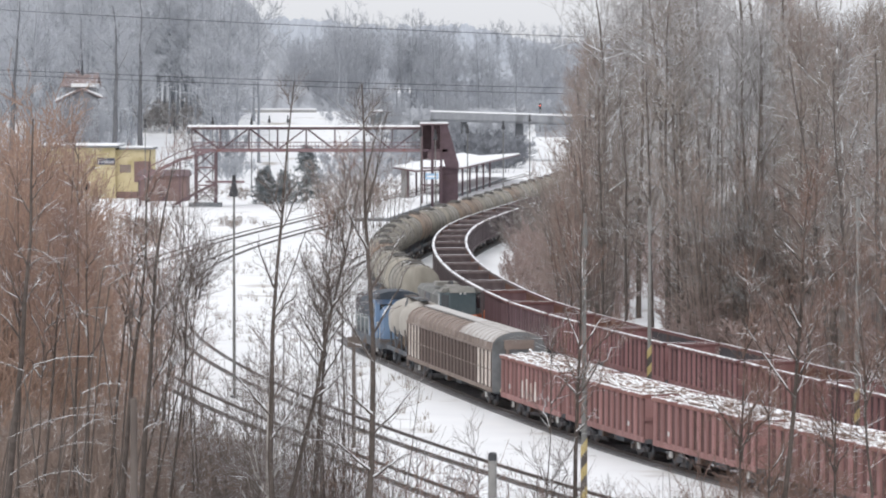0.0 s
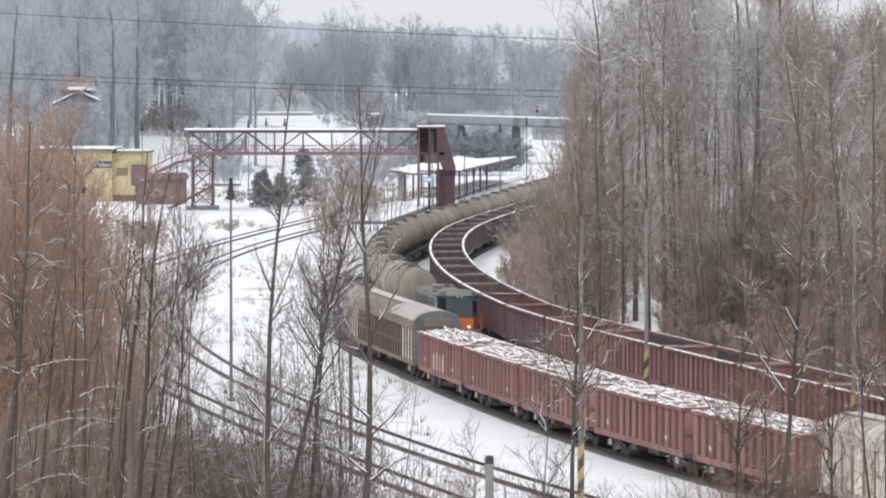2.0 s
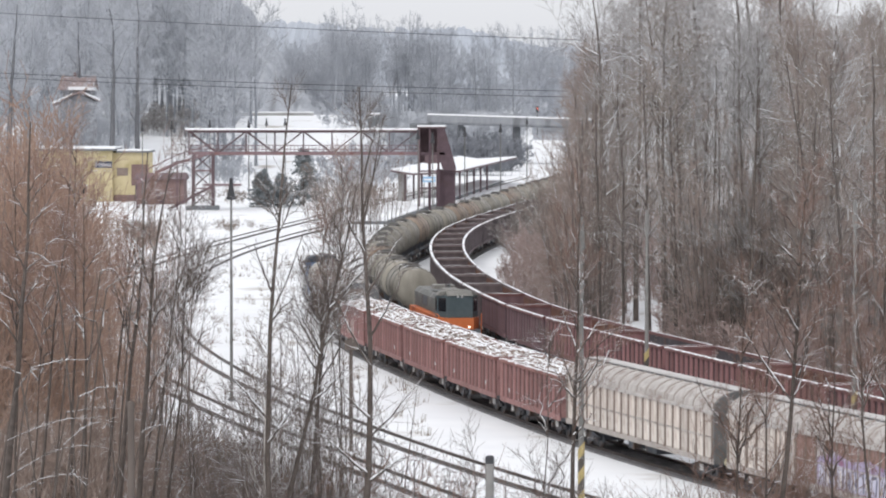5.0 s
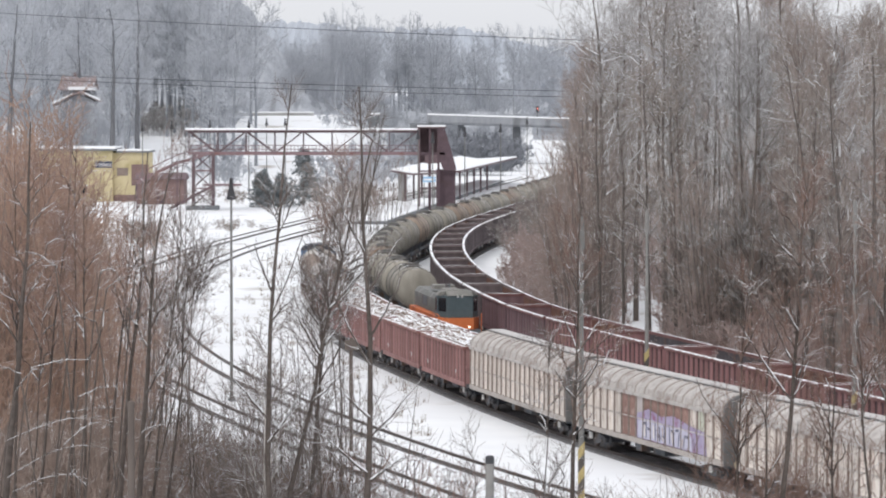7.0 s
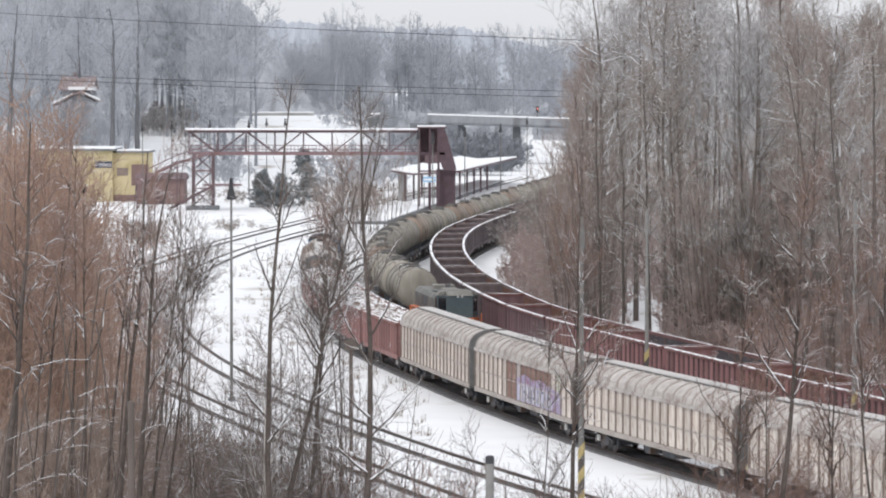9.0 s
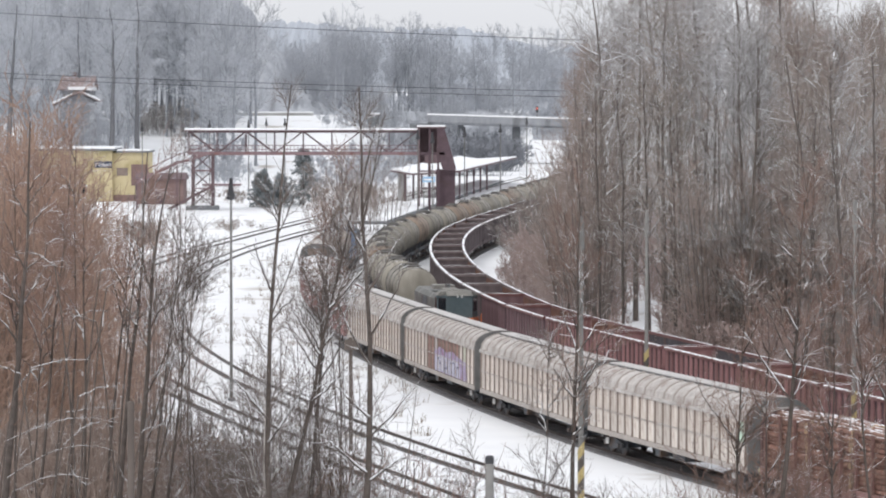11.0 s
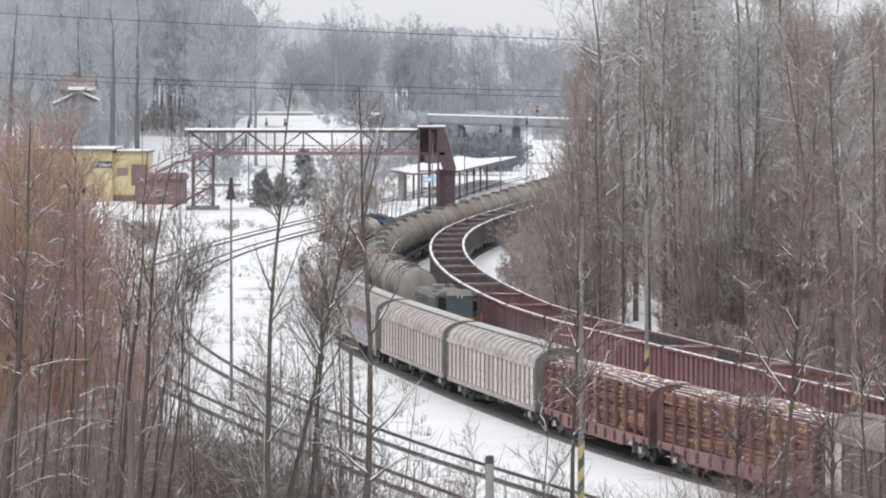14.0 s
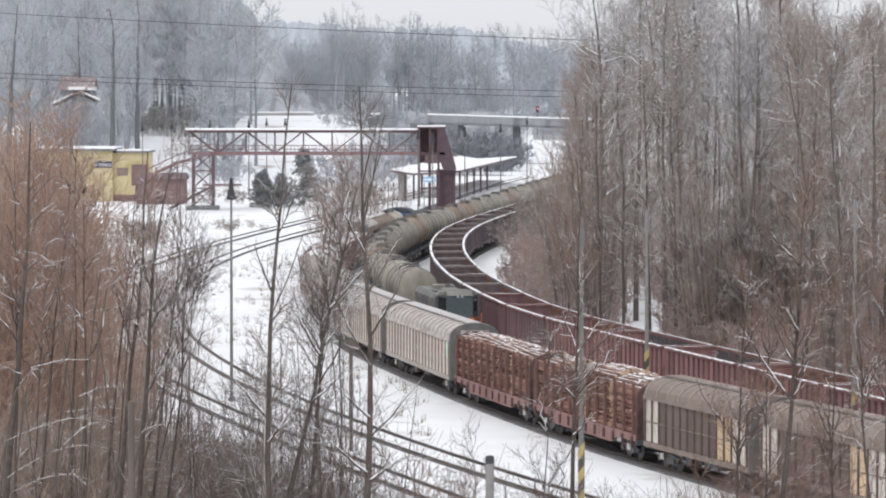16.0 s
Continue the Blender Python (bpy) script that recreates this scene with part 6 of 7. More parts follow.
for at, yy, ln, ri, tu in ((52, 652, 1.5, 0.18, 0.1), (8, 783, 2.6, 0.55, 0.05), (10, 848, 2.6, 0.75, 0.1), (138, 702, 1.1, 0.2, 0.3),
                           (20, 872, 1.8, 0.4, -0.1), (24, 697, 0.75, 0.55, 0.2), (110, 790, 1.2, 0.5, 0.4), (120, 826, 0.6, -0.45, 0.1), (205, 820, 0.5, -0.5, 0.3)):
    yd = 92.0
    arching_branch(across(at, yd), yd, 17.3 - (yy - 155) * yd / 7000, ln, ri, tu, "bent sapling with snow lying along it")

for k in range(9):
    yd = rng.uniform(94, 104)
    arching_branch(across(rng.uniform(5, 255), yd), yd, 17.3 - (rng.uniform(470, 770) - 155) * yd / 7000, rng.uniform(0.5, 1.4), rng.uniform(0.05, 0.4), rng.choice((0.2, -0.3, 0.5, 2.8, 3.4)), "bent sapling with snow lying along it")

# the wood east of the sidings
tall = [wood_tree(300 + k, (21, 23, 19, 24)[k], 0.16, "tall bare tree with fine upright brown twigs", TWIG_BROWN, BARK_SNOWY, "wood beside the sidings",
                  upright=(0.35, 0.1, 0.45, 0.0)[k], limbs=(36, 30, 40, 28)[k], low=(0.08, 0.2, 0.1, 0.25)[k], spread=(0.22, 0.24, 0.2, 0.26)[k], dense=5, twig_r=0.011, snowy=(0.12, 0.22, 0.08, 0.26)[k]) for k in range(4)]
tall.append(wood_tree(310, 25, 0.24, "tall bare tree with snow along its spreading limbs", TWIG_PALE, BARK_SNOWY, "wood beside the sidings", upright=0.35, limbs=22, spread=0.26, low=0.35, high=0.85, dense=5, snowy=0.55, crooked=0.05))
tall.append(wood_tree(311, 24, 0.2, "tall bare tree with frosted grey twigs paled by painted haze", TWIG_PALE, BARK, "wood beside the sidings", upright=0.5, limbs=34, spread=0.25, low=0.12, dense=4, snowy=0.14))
tall.append(wood_tree(312, 22, 0.17, "tall bare tree with russet upright twigs", TWIG_RUSSET, BARK, "wood beside the sidings", upright=0.5, limbs=38, spread=0.23, low=0.1, dense=5, twig_r=0.011, snowy=0.14))
spots = []
for k in range(90):
    y = 212 + 230 * rng.random()
    side = float(np.interp(y, EMPTIES.y, EMPTIES.x)) + 6.5
    x = (1010 + 600 * rng.random() ** 0.85 - 784) * y / 7000
    if x < side:
        x = side + rng.uniform(0, 5)
    if y > 245:
        x = max(x, across(1030, y))
    at = x / y * 7000 + 784
    size = rng.uniform(0.88, 1.02) if at < 1070 else rng.uniform(0.94, 1.1) if at < 1190 else rng.uniform(0.72, 0.9) if at < 1375 and y < 290 else rng.uniform(1.0, 1.22) if at < 1400 else rng.uniform(0.8, 0.96)
    spots.append((x, y, size, (6 if at < 1075 or at > 1370 and rng.random() < 0.6 else rng.choice((4, 5, 5, 1, 3)) if 1180 < at < 1370 and rng.random() < 0.6 else rng.choice((0, 1, 2, 3, 0, 1, 2, 4))) if y < 290 else rng.choice((0, 3, 5, 5, 4, 6))))
for k in range(8):
    y = rng.uniform(214, 262)
    spots.append((across(1395 + 25 * k, y), y, rng.uniform(0.78, 0.92), (0, 3, 5, 1)[k % 4]))
for at, y, size in ((1215, 285, 1.05), (1255, 300, 1.1), (1318, 290, 1.15), (1345, 330, 1.2)):
    spots.append((across(at, y), y, size, 4))
# russet trees at the wood's near end, frosted ones with painted haze in its hollow
deep = [k for k, q in enumerate(spots) if q[1] > 380 and q[0] > across(1090, q[1])]
for k, (at, y, size) in zip(deep, ((1020, 322, 0.86), (1031, 304, 0.84), (1044, 312, 0.93), (1016, 338, 0.78), (1056, 300, 0.92))):
    spots[k] = (across(at, y), y, size, 6)
spots = [(x, y, size, 5 if across(1282, y) < x < across(1362, y) and y < 330 and kind != 4 else kind) for x, y, size, kind in spots]
scatter(tall, spots)
shoots = [bush(280 + k, 13.5, 5.0, "tall bare thicket of russet-brown shoots", TWIG_RUSSET, "russet thickets beside the sidings", 20, "russet_thicket", 6, 0.014, BARK_SNOWY, 8) for k in range(2)]
spots = []
for k in range(19):
    at = rng.uniform(1000, 1070) if k < 8 else rng.uniform(1220, 1360) if k < 10 else rng.uniform(1360, 1600)
    y = rng.uniform(262, 330) if k < 8 else rng.uniform(225, 260)
    x = max(across(max(at, 1026), y), float(np.interp(y, EMPTIES.y, EMPTIES.x)) + 5.5)
    spots.append((x, y, rng.uniform(0.9, 1.25), k % 2))
scatter(shoots, spots)

# reddish undergrowth along the wood's edge and between the trunks
reds = [bush(260 + k, (3.4, 5.0, 6.2)[k], (4.4, 4.6, 5.0)[k], "reddish-brown undergrowth with patches of snow", BRUSH_RED, "undergrowth along the wood", 15, "undergrowth", 5, 0.024, None, 7) for k in range(3)]
spots = []
for k in range(190):
    y = 195 + 240 * rng.random() if k < 150 else rng.uniform(395, 540)
    off = 4.4 + 26 * rng.random() ** 1.2 if k < 150 else rng.uniform(3.2, 12)
    if 310 < y < 400 and off < 6 and rng.random() < 0.9:
        continue
    x = float(np.interp(y, EMPTIES.y, EMPTIES.x)) + off
    if y > 310:
        x = max(x, across(rng.uniform(908, 985), y))
    if 1095 < x / y * 7000 + 784 < 1200 and y > 235 and rng.random() < 0.1 or 1330 < x / y * 7000 + 784 < 1440 and y < 260 and rng.random() < 0.6:
        continue
    spots.append((x, y, rng.uniform(0.7, 1.2), 0 if off < 8 else rng.choice((0, 1, 2))))
for k in range(26):
    y = rng.uniform(320, 425)
    x = max(across(rng.uniform(915, 1000), y), float(np.interp(y, EMPTIES.y, EMPTIES.x)) + 4)
    spots.append((x, y, rng.uniform(0.55, 0.9), k % 3))
for k in range(30):
    y = rng.uniform(216, 252)
    x = max(across(rng.uniform(1190, 1420), y), float(np.interp(y, EMPTIES.y, EMPTIES.x)) + 4.2)
    spots.append((x, y, rng.uniform(0.75, 1.15), k % 3))
scatter(reds, [q for q in spots if q[1] < 400])
greys = [bush(270 + k, 4.4, 5.0, "dense grey-brown undergrowth beside the far wagons", TWIG_GREY, "undergrowth along the far wood", 15, "grey_undergrowth", 5, 0.024, None, 6) for k in range(2)]
scatter(greys, [(x, y, 1.2 * s, k % 2) for x, y, s, k in spots if y >= 400])

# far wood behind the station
far = [wood_tree(400 + k, (22, 24, 20)[k], 0.25, "distant bare tree grey with frost and painted haze", TWIG_FAR, BARK_FAR, "wood behind the station", "far_tree", (0.4, 0.2, 0.5)[k], 26, (0.22, 0.3, 0.18)[k], (0.42, 0.46, 0.38)[k], 0.04, 3, subs=6, steps=2, round_limbs=3, taper=0.3, high=(0.8, 0.72, 0.78)[k], crooked=0.04) for k in range(3)]
spots = []
for k in range(400):
    if k < 90:
        y = rng.uniform(690, 860)
        at = rng.uniform(-40, 455)
        size = rng.uniform(1.1, 1.5)
        if 85 < at < 190 and y < 760 or 238 < at < 348 and y < 805:
            y = rng.uniform(805, 860)
    elif k < 260:
        y = rng.uniform(910, 1150)
        at = rng.uniform(330, 1100)
        size = rng.uniform(0.55, 0.8)
        if k % 5 == 0:
            at = rng.uniform(690, 800) if k % 2 else rng.uniform(585, 655)
            size = rng.uniform(0.8, 1.1)
        elif k % 7 == 1:
            at = rng.uniform(455, 590)
    elif k >= 330:
        y = rng.uniform(908, 960)
        at = rng.uniform(400, 1050)
        size = rng.uniform(0.35, 0.6)
    else:
        y = rng.uniform(1200, 1500)
        at = rng.uniform(380, 1100)
        size = rng.uniform(0.85, 1.25)
    spots.append((across(at, y), y, size, k % 3))
for k, at in enumerate((84, 106, 128, 150, 172, 192, 60)):
    y = 655 + 3 * k
    spots.append((across(at, y), y, 0.60 + 0.08 * (k % 3), k % 3))
for at, size in ((746, 1.2), (722, 1.05), (772, 1.08), (626, 1.0), (610, 0.92), (648, 0.9), (866, 0.85), (842, 0.8), (560, 0.85)):
    spots.append((across(at, 1000), 1000, size, spots[-1][3] * 2 % 3 or at % 3))
tall_far = spots[407:]
spots = [(x * 1.3, y * 1.3, size * 1.35, kind) if across(922, y) < x < across(996, y) and y < 1180 else (x, y, size, kind) for x, y, size, kind in spots]
far_wood_spots = spots[90:260:2] + spots[260:330:2] + spots[330:407]
scatter(far, spots[:90] + spots[91:260:2] + tall_far)


def merged(name, label, group, kinds, spots, mat):
    """Trees too far off to be told apart, in one mesh."""
    sets = []
    for x, y, size, k in spots:
        c, s = math.cos(x * 7 + y), math.sin(x * 7 + y)
        for o in kinds[k].children:
            v = np.empty(len(o.data.vertices) * 3)
            o.data.vertices.foreach_get("co", v)
            f = np.empty(len(o.data.loops), dtype=np.int32)
            o.data.loops.foreach_get("vertex_index", f)
            v = v.reshape(-1, 3) * size
            v = np.stack([v[:, 0] * c - v[:, 1] * s + x, v[:, 0] * s + v[:, 1] * c + y, v[:, 2] + float(land(x, y))], axis=1)
            sets.append((v, f.reshape(-1, 4)))
    return tagged(new(name, tube_mesh(name, sets, mat)), label, "wood", group, "stuff")


merged("far_wood", "frosted wood with painted grey haze on the rising ground behind the road", "", far, far_wood_spots, TWIG_FAR)
for k, (at, y, h) in enumerate(((195, 640, 30), (244, 650, 32), (138, 690, 28), (410, 700, 22), (14, 660, 30))):
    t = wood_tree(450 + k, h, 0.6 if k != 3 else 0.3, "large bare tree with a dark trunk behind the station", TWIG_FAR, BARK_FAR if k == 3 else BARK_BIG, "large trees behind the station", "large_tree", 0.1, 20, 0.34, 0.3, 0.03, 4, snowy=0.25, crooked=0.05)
    x = across(at, y)
    t.matrix_basis = Matrix.Translation((x, y, float(land(x, y))))
def ridge(label, seed, y, rise, points, mat):
    """Wooded high ground with an uneven line of crowns; points: (place along the view, height of the crest)."""
    r = np.random.RandomState(seed)
    at = np.array([p[0] for p in points], float) * y
    x = np.arange(at[0], at[-1], 0.6)
    top = np.interp(x, at, [p[1] for p in points])
    crowns = np.zeros(len(x))
    for c in np.arange(at[0], at[-1], 2.2):
        w, h = r.uniform(2.5, 5.0), r.uniform(0.5, 3.6)
        crowns = np.maximum(crowns, h * np.sqrt(np.clip(1 - ((x - c - r.uniform(-1, 1)) / w) ** 2, 0, 1)))
    rows = []
    for back, part_up in ((0, 0.0), (0.12, 0.2), (0.3, 0.45), (0.55, 0.75), (0.8, 0.92), (1.0, 1.0), (1.25, 0.96), (2.2, 0.4), (3.2, -0.1)):
        z = 4 + (top - 4) * part_up + (crowns + r.normal(0, 0.35, len(x))) * min(1, max(0, part_up * 1.5))
        rows.append(np.stack([x, y + rise * back + r.uniform(-2, 2, len(x)), z], axis=1))
    n = len(x)
    i = np.arange(n - 1)
    faces = np.concatenate([np.stack([k * n + i, k * n + i + 1, (k + 1) * n + i + 1, (k + 1) * n + i], axis=1) for k in range(len(rows) - 1)])
    return tagged(new("backdrop", tube_mesh("backdrop", [(np.concatenate(rows), faces)], mat)), label, "hill", kind="structure")


def crest(at, row, y):
    return (at - 784) / 7000, 17.3 + (155 - row) * y / 7000


ridge("wooded hillside behind the station with winter haze in its colour", 1, 885, 60, [crest(a, b, 945) for a, b in ((-250, -10), (150, -14), (330, -4), (390, 16), (430, 48), (470, 108), (510, 168), (560, 204), (640, 250))], HILL_WOOD)
ridge("pale wooded ridge on the horizon with winter haze in its colour", 2, 1620, 120, [crest(a, b, 1740) for a, b in ((200, 40), (430, 46), (490, 50), (560, 52), (640, 62), (740, 60), (830, 62), (920, 84), (1000, 90), (1200, 92), (1700, 80))], FAR_RIDGE)
thicket = [bush(430 + k, 5.5, 7.0, "distant leafless thicket grey with frost and painted haze", TWIG_FAR, "thickets on the bank", 13, "thicket", 4, 0.07, None, 6, 2) for k in range(2)]
spots = []
for k in range(330):
    y = rng.uniform(640, 880) if k < 110 else rng.uniform(908, 1010) if k < 230 else rng.uniform(1010, 1190)
    at = rng.uniform(-20, 440) if k < 80 else rng.uniform(560, 720) if k < 110 else rng.uniform(330, 1050)
    if 235 < at < 350 and y < 830 or 425 < at < 570 and y < 930 and k % 6:
        continue
    spots.append((across(at, y), y, rng.uniform(0.7, 1.3), k % 2))
for k in range(10):
    y = rng.uniform(636, 656)
    spots.append((across(rng.uniform(65, 190), y), y, rng.uniform(1.2, 1.7), k % 2))
spots = [q for k, q in enumerate(spots) if q[1] < 900 or k % 3]
for k in range(40):
    y = rng.uniform(1010, 1100)
    spots.append((across(rng.uniform(780, 1010), y), y, rng.uniform(1.2, 1.7), k % 2))
for k in range(16):
    y = rng.uniform(915, 940)
    x = across(rng.uniform(815, 945), y)
    spots.append((x, y, rng.uniform(1.0, 1.4), k % 2))
merged("far_thickets", "frosted haze-coloured leafless thickets along the foot of the far wood", "", thicket, [(x * 1.3, y * 1.3, size * 1.5, kind) if across(922, y) < x < across(1000, y) else (x, y, size, kind) for x, y, size, kind in spots if y > 900] + [(across(918 + 6 * k, 962 + 7 * (k % 4)), 962 + 7 * (k % 4), 0.8 + 0.1 * (k % 5), k % 2) for k in range(15)], TWIG_FAR)
scatter(thicket, [q for q in spots if q[1] <= 900])
kept_state = rng.getstate()
scrub = [bush(650 + k, 5.5, 7.0, "grey-brown leafless scrub on the far bank", TWIG_PALE, "scrub on the far bank", 13, "bank_scrub", 5, 0.06, None, 7, 2) for k in range(2)]
scatter(scrub, [(across(236 + 9 * k, y), y, rng.uniform(0.9, 1.4), k % 2) for k, y in enumerate((806, 822, 812, 830, 808, 826, 815, 832, 806, 820, 828, 810, 834))])
rng.setstate(kept_state)


# brush beyond the station, its blue is haze put into the colour
blue_thickets = [bush(436 + k, 6.0, 7.5, "dark leafless thicket with blue haze in its colour beside the far track", THICKET_BLUE, "thickets under the road bridge", 20, "damp_thicket", 5, 0.06, None, 8, 2) for k in range(2)]
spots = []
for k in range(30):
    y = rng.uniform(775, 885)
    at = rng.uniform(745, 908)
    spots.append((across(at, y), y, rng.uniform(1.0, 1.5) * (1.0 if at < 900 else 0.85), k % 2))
scatter(blue_thickets, spots)


def forest_floor(label, x0, x1, y0, y1):
    """A sheet in place of dense low scrub under the far wood, haze in its blue-grey, with snow in patches."""
    xs, ys = np.arange(x0, x1 + 1, 4.0), np.arange(y0, y1 + 1, 4.0)
    fx, fy = np.meshgrid(xs, ys)
    edge = np.minimum.reduce([fx - x0, x1 - fx, fy - y0, y1 - fy])
    fz = land(fx, fy) + np.where(edge < 2, -0.5, 0.22) + np.array([0.18 * noise.noise((a * 0.3, b * 0.2, 9)) for a, b in zip(fx.ravel(), fy.ravel())]).reshape(fx.shape)
    m = len(xs)
    f = Geo()
    f.v = list(zip(fx.ravel().tolist(), fy.ravel().tolist(), fz.ravel().tolist()))
    f.f = [(b * m + a, b * m + a + 1, (b + 1) * m + a + 1, (b + 1) * m + a) for b in range(len(ys) - 1) for a in range(m - 1)]
    return tagged(new("forest_floor", f.mesh("forest_floor", FOREST_FLOOR, True)), label, "ground", kind="structure")


forest_floor("sheet of haze-grey scrub under the far wood with patches of snow", -150, 19, 914, 1450)
forest_floor("sheet of haze-grey scrub under the wood beyond the road bridge", 19.2, 190, 954, 1450)
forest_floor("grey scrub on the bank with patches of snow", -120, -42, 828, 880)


def conifer(seed, height, width, label):
    """A dense frosted evergreen: a stem with whorls of drooping sprays."""
    r = np.random.RandomState(seed)
    p, ra = stem(r, height, 0.14)
    tr = [tubes(p, ra, 6)]
    p1, r1 = sprout(r, p, ra, 150, 0.03, 0.98, 78, width * 0.55, 0.82, 0.05, 0.05, -0.12, 4)
    p2, r2 = sprout(r, p1, r1, 16, 0.1, 1.0, 55, 0.6, 0.3, 0.09, 0.0, -0.1, 2)
    cr = [tubes(p1, np.maximum(r1, 0.03), 3), tubes(p2, np.maximum(r2, 0.035), 4)]
    return tree_thing("evergreen", label, "evergreen", "evergreens at the station", tr, cr, BARK, NEEDLES)


conifer(500, 8.2, 7.0, "dense grey-green evergreen dusted with frost").matrix_basis = Matrix.Translation((-20.4, 578, 0))
conifer(501, 5.2, 6.0, "low rounded evergreen dusted with frost").matrix_basis = Matrix.Translation((-26.2, 572, 0))
conifer(502, 4.6, 5.0, "low rounded evergreen dusted with frost").matrix_basis = Matrix.Translation((-23.6, 574, 0))

# shrubs in the snow of the station yard
yard = [bush(520 + k, 1.9, 2.6, "low brown leafless shrub in the station's snow", TWIG_BROWN, "shrubs in the station yard", 12, "shrub", 4, 0.018, None, 6) for k in range(2)]
spots = []
for k in range(30):
    y = rng.uniform(470, 500) if k < 8 else rng.uniform(585, 660)
    at = rng.uniform(385, 470) if k < 8 else rng.uniform(555, 700) if k < 24 else rng.uniform(330, 440)
    spots.append((across(at, y), y, rng.uniform(0.5, 0.8) if k < 8 else rng.uniform(0.8, 1.5), k % 2))
for k in range(12):
    y = rng.uniform(425, 465)
    spots.append((across(rng.uniform(185, 290), y), y, rng.uniform(1.2, 1.8), k % 2))
scatter(yard, spots)


def grass_tufts(count):
    """Dry stalks that stand out of the snow between the tracks."""
    r = np.random.RandomState(77)
    y = r.uniform(170, 420, count)
    at = r.uniform(300, 760, count)
    x = across(at, y)
    keep = np.ones(count, bool)
    for track in (MAIN, LOOP, OUTER):
        keep &= np.abs(np.interp(y, track.y, track.x) - x) > 2.2
    keep &= r.uniform(size=count) < 0.25 + 0.75 * (np.sin(x * 0.9) * np.sin(y * 0.21) > 0.1)
    x, y = x[keep], y[keep]
    n = len(x)
    blades = 6
    p = np.zeros((n * blades, 2, 3))
    p[:, 0, 0] = np.repeat(x, blades) + r.normal(0, 0.12, n * blades)
    p[:, 0, 1] = np.repeat(y, blades) + r.normal(0, 0.12, n * blades)
    p[:, 0, 2] = np.repeat(land(x, y), blades) - 0.03
    p[:, 1] = p[:, 0] + np.stack([r.normal(0, 0.13, n * blades), r.normal(0, 0.13, n * blades), r.uniform(0.15, 0.55, n * blades)], axis=1)
    me = tube_mesh("dry_grass", [tubes(p, np.tile([[0.016, 0.007]], (n * blades, 1)), 3)], DRY_GRASS)
    return tagged(new("dry_grass", me), "dry brown grass stalks poking through the snow", "grass", kind="stuff")


grass_tufts(1000)


# ---- masts, poles, signals, cables ----
def lamp_mast(x, y, height, banded, mat, label, group="lamp masts along the tracks"):
    t = thing("lamp_mast", label, "lamp mast", group, Matrix.Translation((x, y, float(land(x, y)))))
    part("pole", Geo().lathe([(-0.2, 0.12), (4.0, 0.105), (height - 0.8, 0.065)] if banded else [(-0.2, 0.095), (4.0, 0.08), (height - 0.8, 0.055)], 10, "z"), mat, t)
    part("lamp_head", Geo().lathe([(height - 0.9, 0.1), (height - 0.85, 0.28 if not banded else 0.12), (height - 0.5, 0.19 if not banded else 0.11), (height - 0.2, 0.12 if not banded else 0.1), (height + 0.3, 0.1 if not banded else 0.08)], 10, "z"), mat if banded else CABLE, t, "slim lamp head" if banded else "dark bell-shaped lamp head")
    part("foot", Geo().lathe([(-0.2, 0.2), (0.12, 0.2), (0.16, 0.14)], 10, "z"), DARK_CONCRETE, t)
    if banded:
        for k in range(7):
            g = Geo()
            n = 10
            for z, turn in ((0.9 + k * 0.44, 0.0), (0.9 + k * 0.44 + 0.44, 0.0)):
                for i in range(n):
                    a = 2 * math.pi * i / n
                    g.v.append((0.126 * math.cos(a), 0.126 * math.sin(a), z + 0.16 * math.cos(a)))
            g.f = [(i, (i + 1) % n, n + (i + 1) % n, n + i) for i in range(n)]
            part("warning_band", g, BAND_YELLOW if k % 2 == 0 else BAND_BLACK, t)


LAMP = "tall thin lamp mast with a bell-shaped head"
BANDED = "tall lamp mast with a yellow and black warning band"
# the nearest banded mast gets the darker colour, shadow painted on it
for x, y, h, banded in ((5.14, 147, 12.2, True), (10.3, 200, 10.8, True), (17.91, 172, 12.1, True)):
    lamp_mast(x, y, h, banded, MAST if x < 6 else MAST_PALE, BANDED)
for x, y in ((-11.7, 218), (2.7, 498), (7.85, 543), (14.0, 662), (-42.6, 560), (-36.0, 610), (-28.6, 640), (-3.0, 470), (-40.5, 590), (-1.2, 440), (-30, 610), (-25.6, 640)):
    lamp_mast(x, y, 12.0, False, MAST, LAMP)


def pole(x, y, height, radius, mat, label, cap):
    t = thing("utility_pole", label, "pole", "", Matrix.Translation((x, y, 0)))
    part("shaft", Geo().lathe([(-0.3, radius * 1.15), (height - 0.25, radius), (height, radius)], 14, "z"), mat, t)
    part("cap", Geo().lathe([(height, radius * 1.08), (height + 0.14, radius * 1.05), (height + 0.17, radius * 0.7)], 14, "z"), cap, t)


pole(1.0, 85, 9.2, 0.09, MAST_PALE, "grey concrete pole with a dark cap", CABLE)
pole(-6.81, 86, 10.3, 0.075, WOOD, "weathered wooden pole with snow on its head", WOOD)


def steel_post(x, y, height, label):
    t = thing("steel_post", label, "post", "", Matrix.Translation((x, y, 0)))
    part("shaft", Geo().lathe([(-0.2, 0.10), (height, 0.085)], 8, "z"), WOOD, t)
    part("plate", Geo().box(-0.3, 0.3, -0.14, -0.1, height - 0.6, height - 0.1), WOOD, t)


steel_post(-4.4, 188, 5.4, "short grey steel post between the tracks")


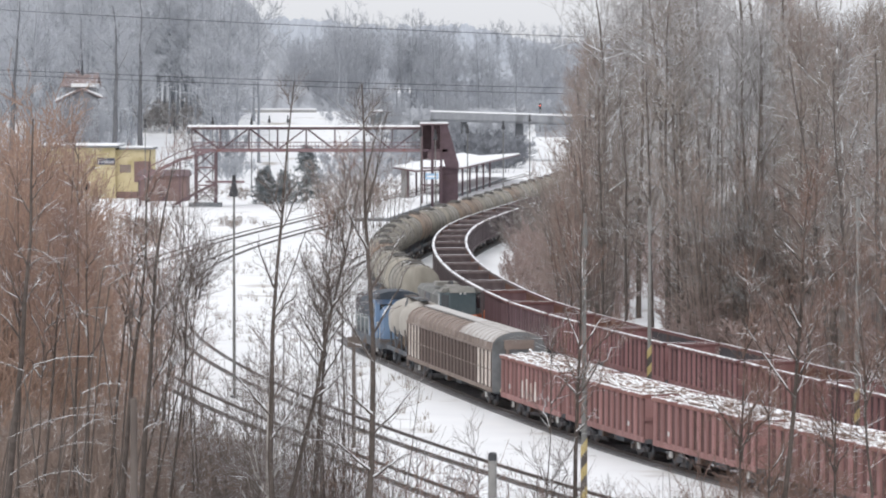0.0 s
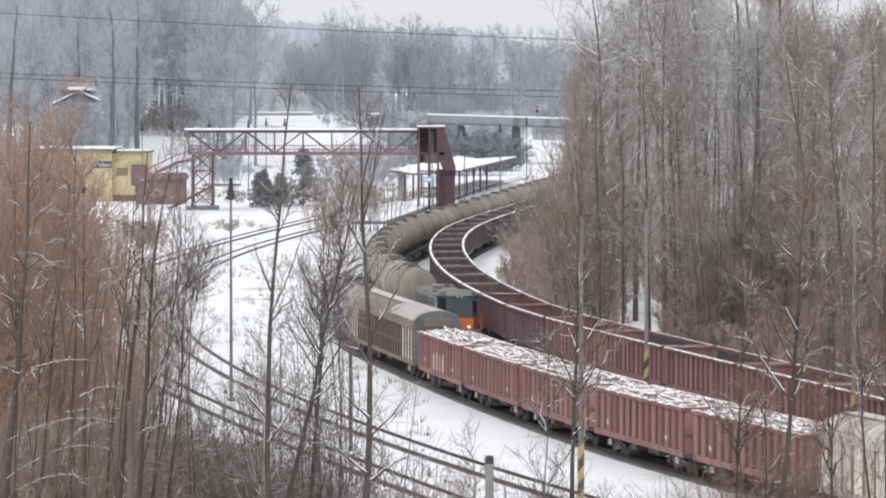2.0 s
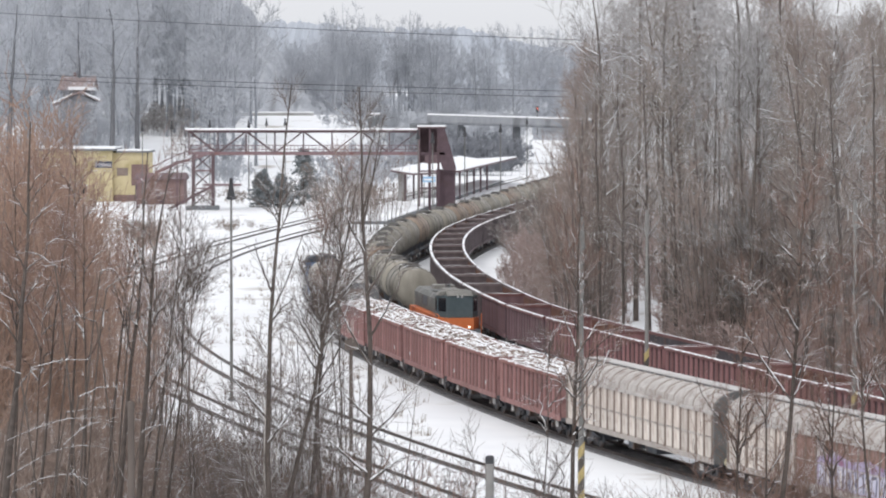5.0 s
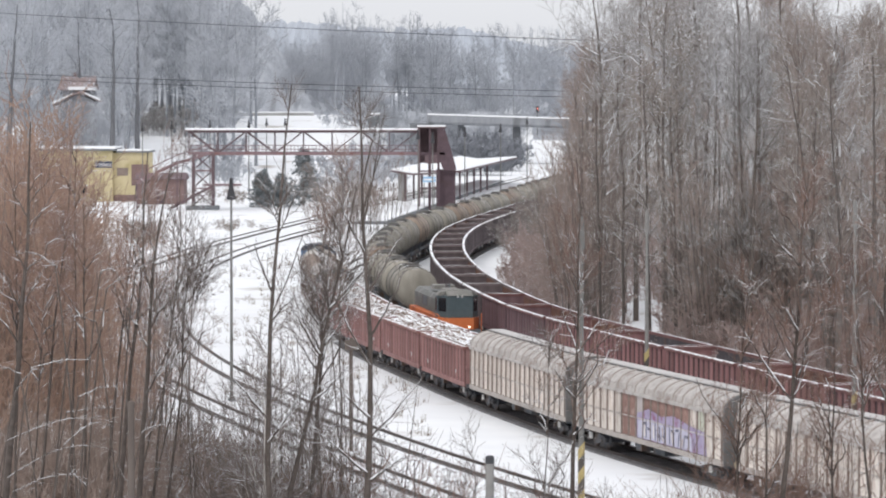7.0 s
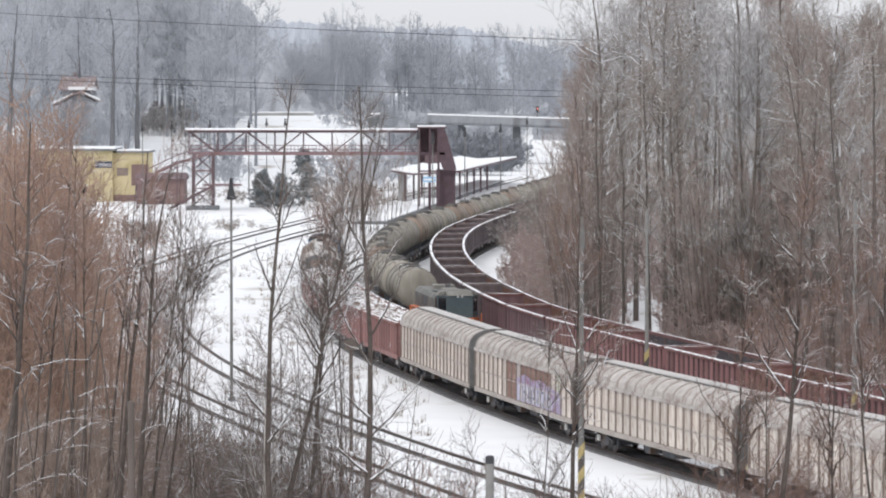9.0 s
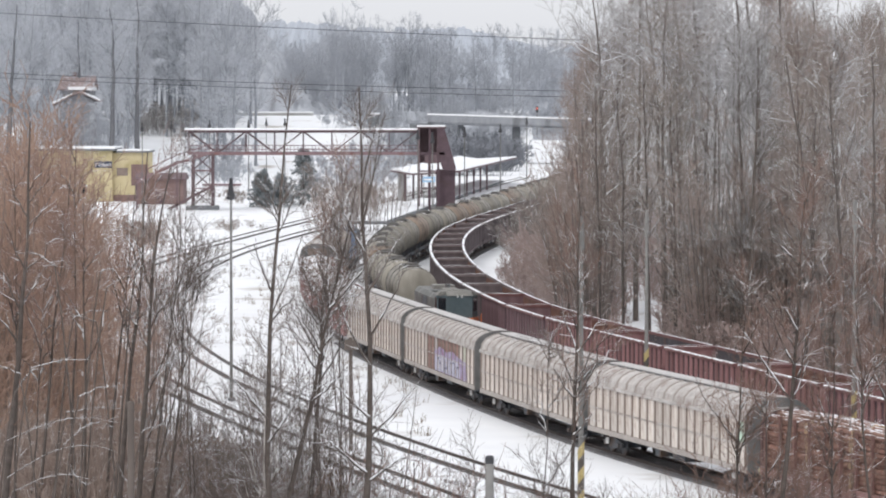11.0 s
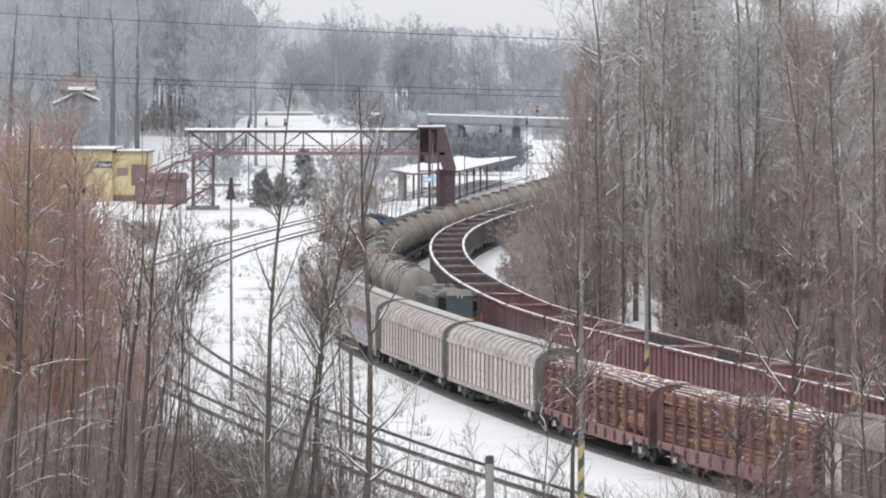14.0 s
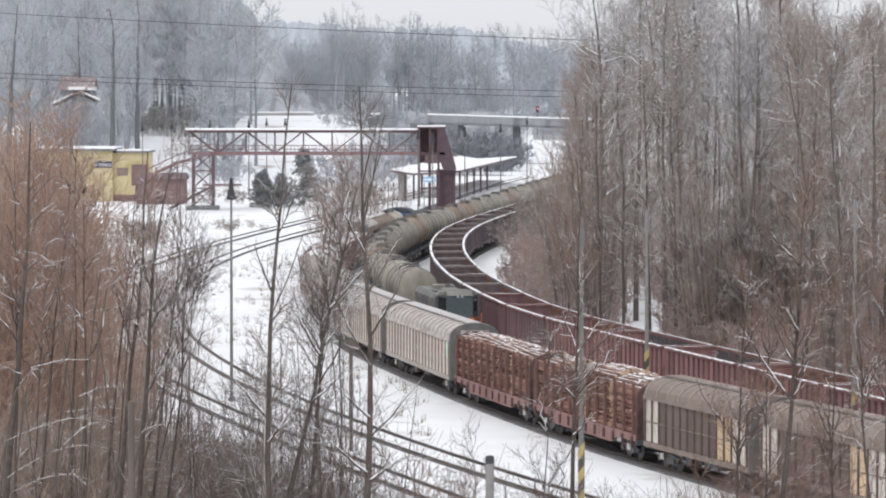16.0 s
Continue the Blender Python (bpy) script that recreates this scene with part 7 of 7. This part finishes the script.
def signal(x, y, z, label):
    t = thing("signal", label, "railway signal", "", Matrix.Translation((x, y, z)))
    part("pole", Geo().lathe([(-0.2, 0.1), (6.2, 0.08)], 8, "z"), MAST, t)
    part("head", Geo().box(-0.3, 0.3, -0.15, 0.1, 5.2, 6.6), CABLE, t)
    part("lit_lamp", Geo().lathe([(-0.17, 0.11), (-0.22, 0.1)], 10, "y").moved(Matrix.Translation((0, 0, 6.1))), SIGNAL_ON, t, "glowing red lamp")


signal(22.2, 935, 6.2, "signal with a glowing red lamp beyond the bridge")


def power_line(label, y, wires):
    """Wires across the valley, hung between two poles; each wire given by its bearings at two places, in units of 1/7000."""
    ends = {}
    for k, (ya, yb) in enumerate(wires):
        t = thing("power_line", label, "overhead cable", "overhead wires")
        z = [17.3 - (v - 155) * y / 7000 for v in (ya, yb)]
        x = [(u - 784) * y / 7000 for u in (-200, 1768)]
        s = np.linspace(0, 1, 25)
        path = np.stack([x[0] + (x[1] - x[0]) * s, np.full(25, y + 3.0 * k), z[0] + (z[1] - z[0]) * s - 2.4 * s * (1 - s)], axis=1)[None]
        piece("wire", tube_mesh("wire", [tubes(path, np.full((1, 25), 0.03), 5)], CABLE), t)
        for e in (0, 1):
            ends.setdefault(e, []).append((x[e], y + 3 * k, z[e]))
    for e, tips in ends.items():
        t = thing("power_pole", "tall steel power pole with cross arms", "pole", "power poles")
        top = max(p[2] for p in tips) + 0.5
        cx, cy = tips[0][0], sum(p[1] for p in tips) / len(tips)
        part("shaft", Geo().lathe([(float(land(cx, cy)) - 0.3, 0.3), (top, 0.16)], 10, "z").moved(Matrix.Translation((cx, cy, 0))), MAST, t)
        for p in tips:
            part("cross_arm", Geo().box(p[0] - 0.1, p[0] + 0.1, cy - 6, cy + 6, p[2] - 0.12, p[2] + 0.06), MAST, t)


power_line("thin dark power line crossing above the tracks", 420, [(12, 92), (121, 172), (129, 184)])


# ---- what moves ----
def motions():
    """The freight train rolls away round the curve, slowing a little."""
    for ob, start, base in MOVING:
        walk(ob, [(0.5 * k, MAIN.pose_of(start + 11.45 * 0.5 * k - 0.022 * (0.5 * k) ** 2, base)) for k in range(33)])


motions()
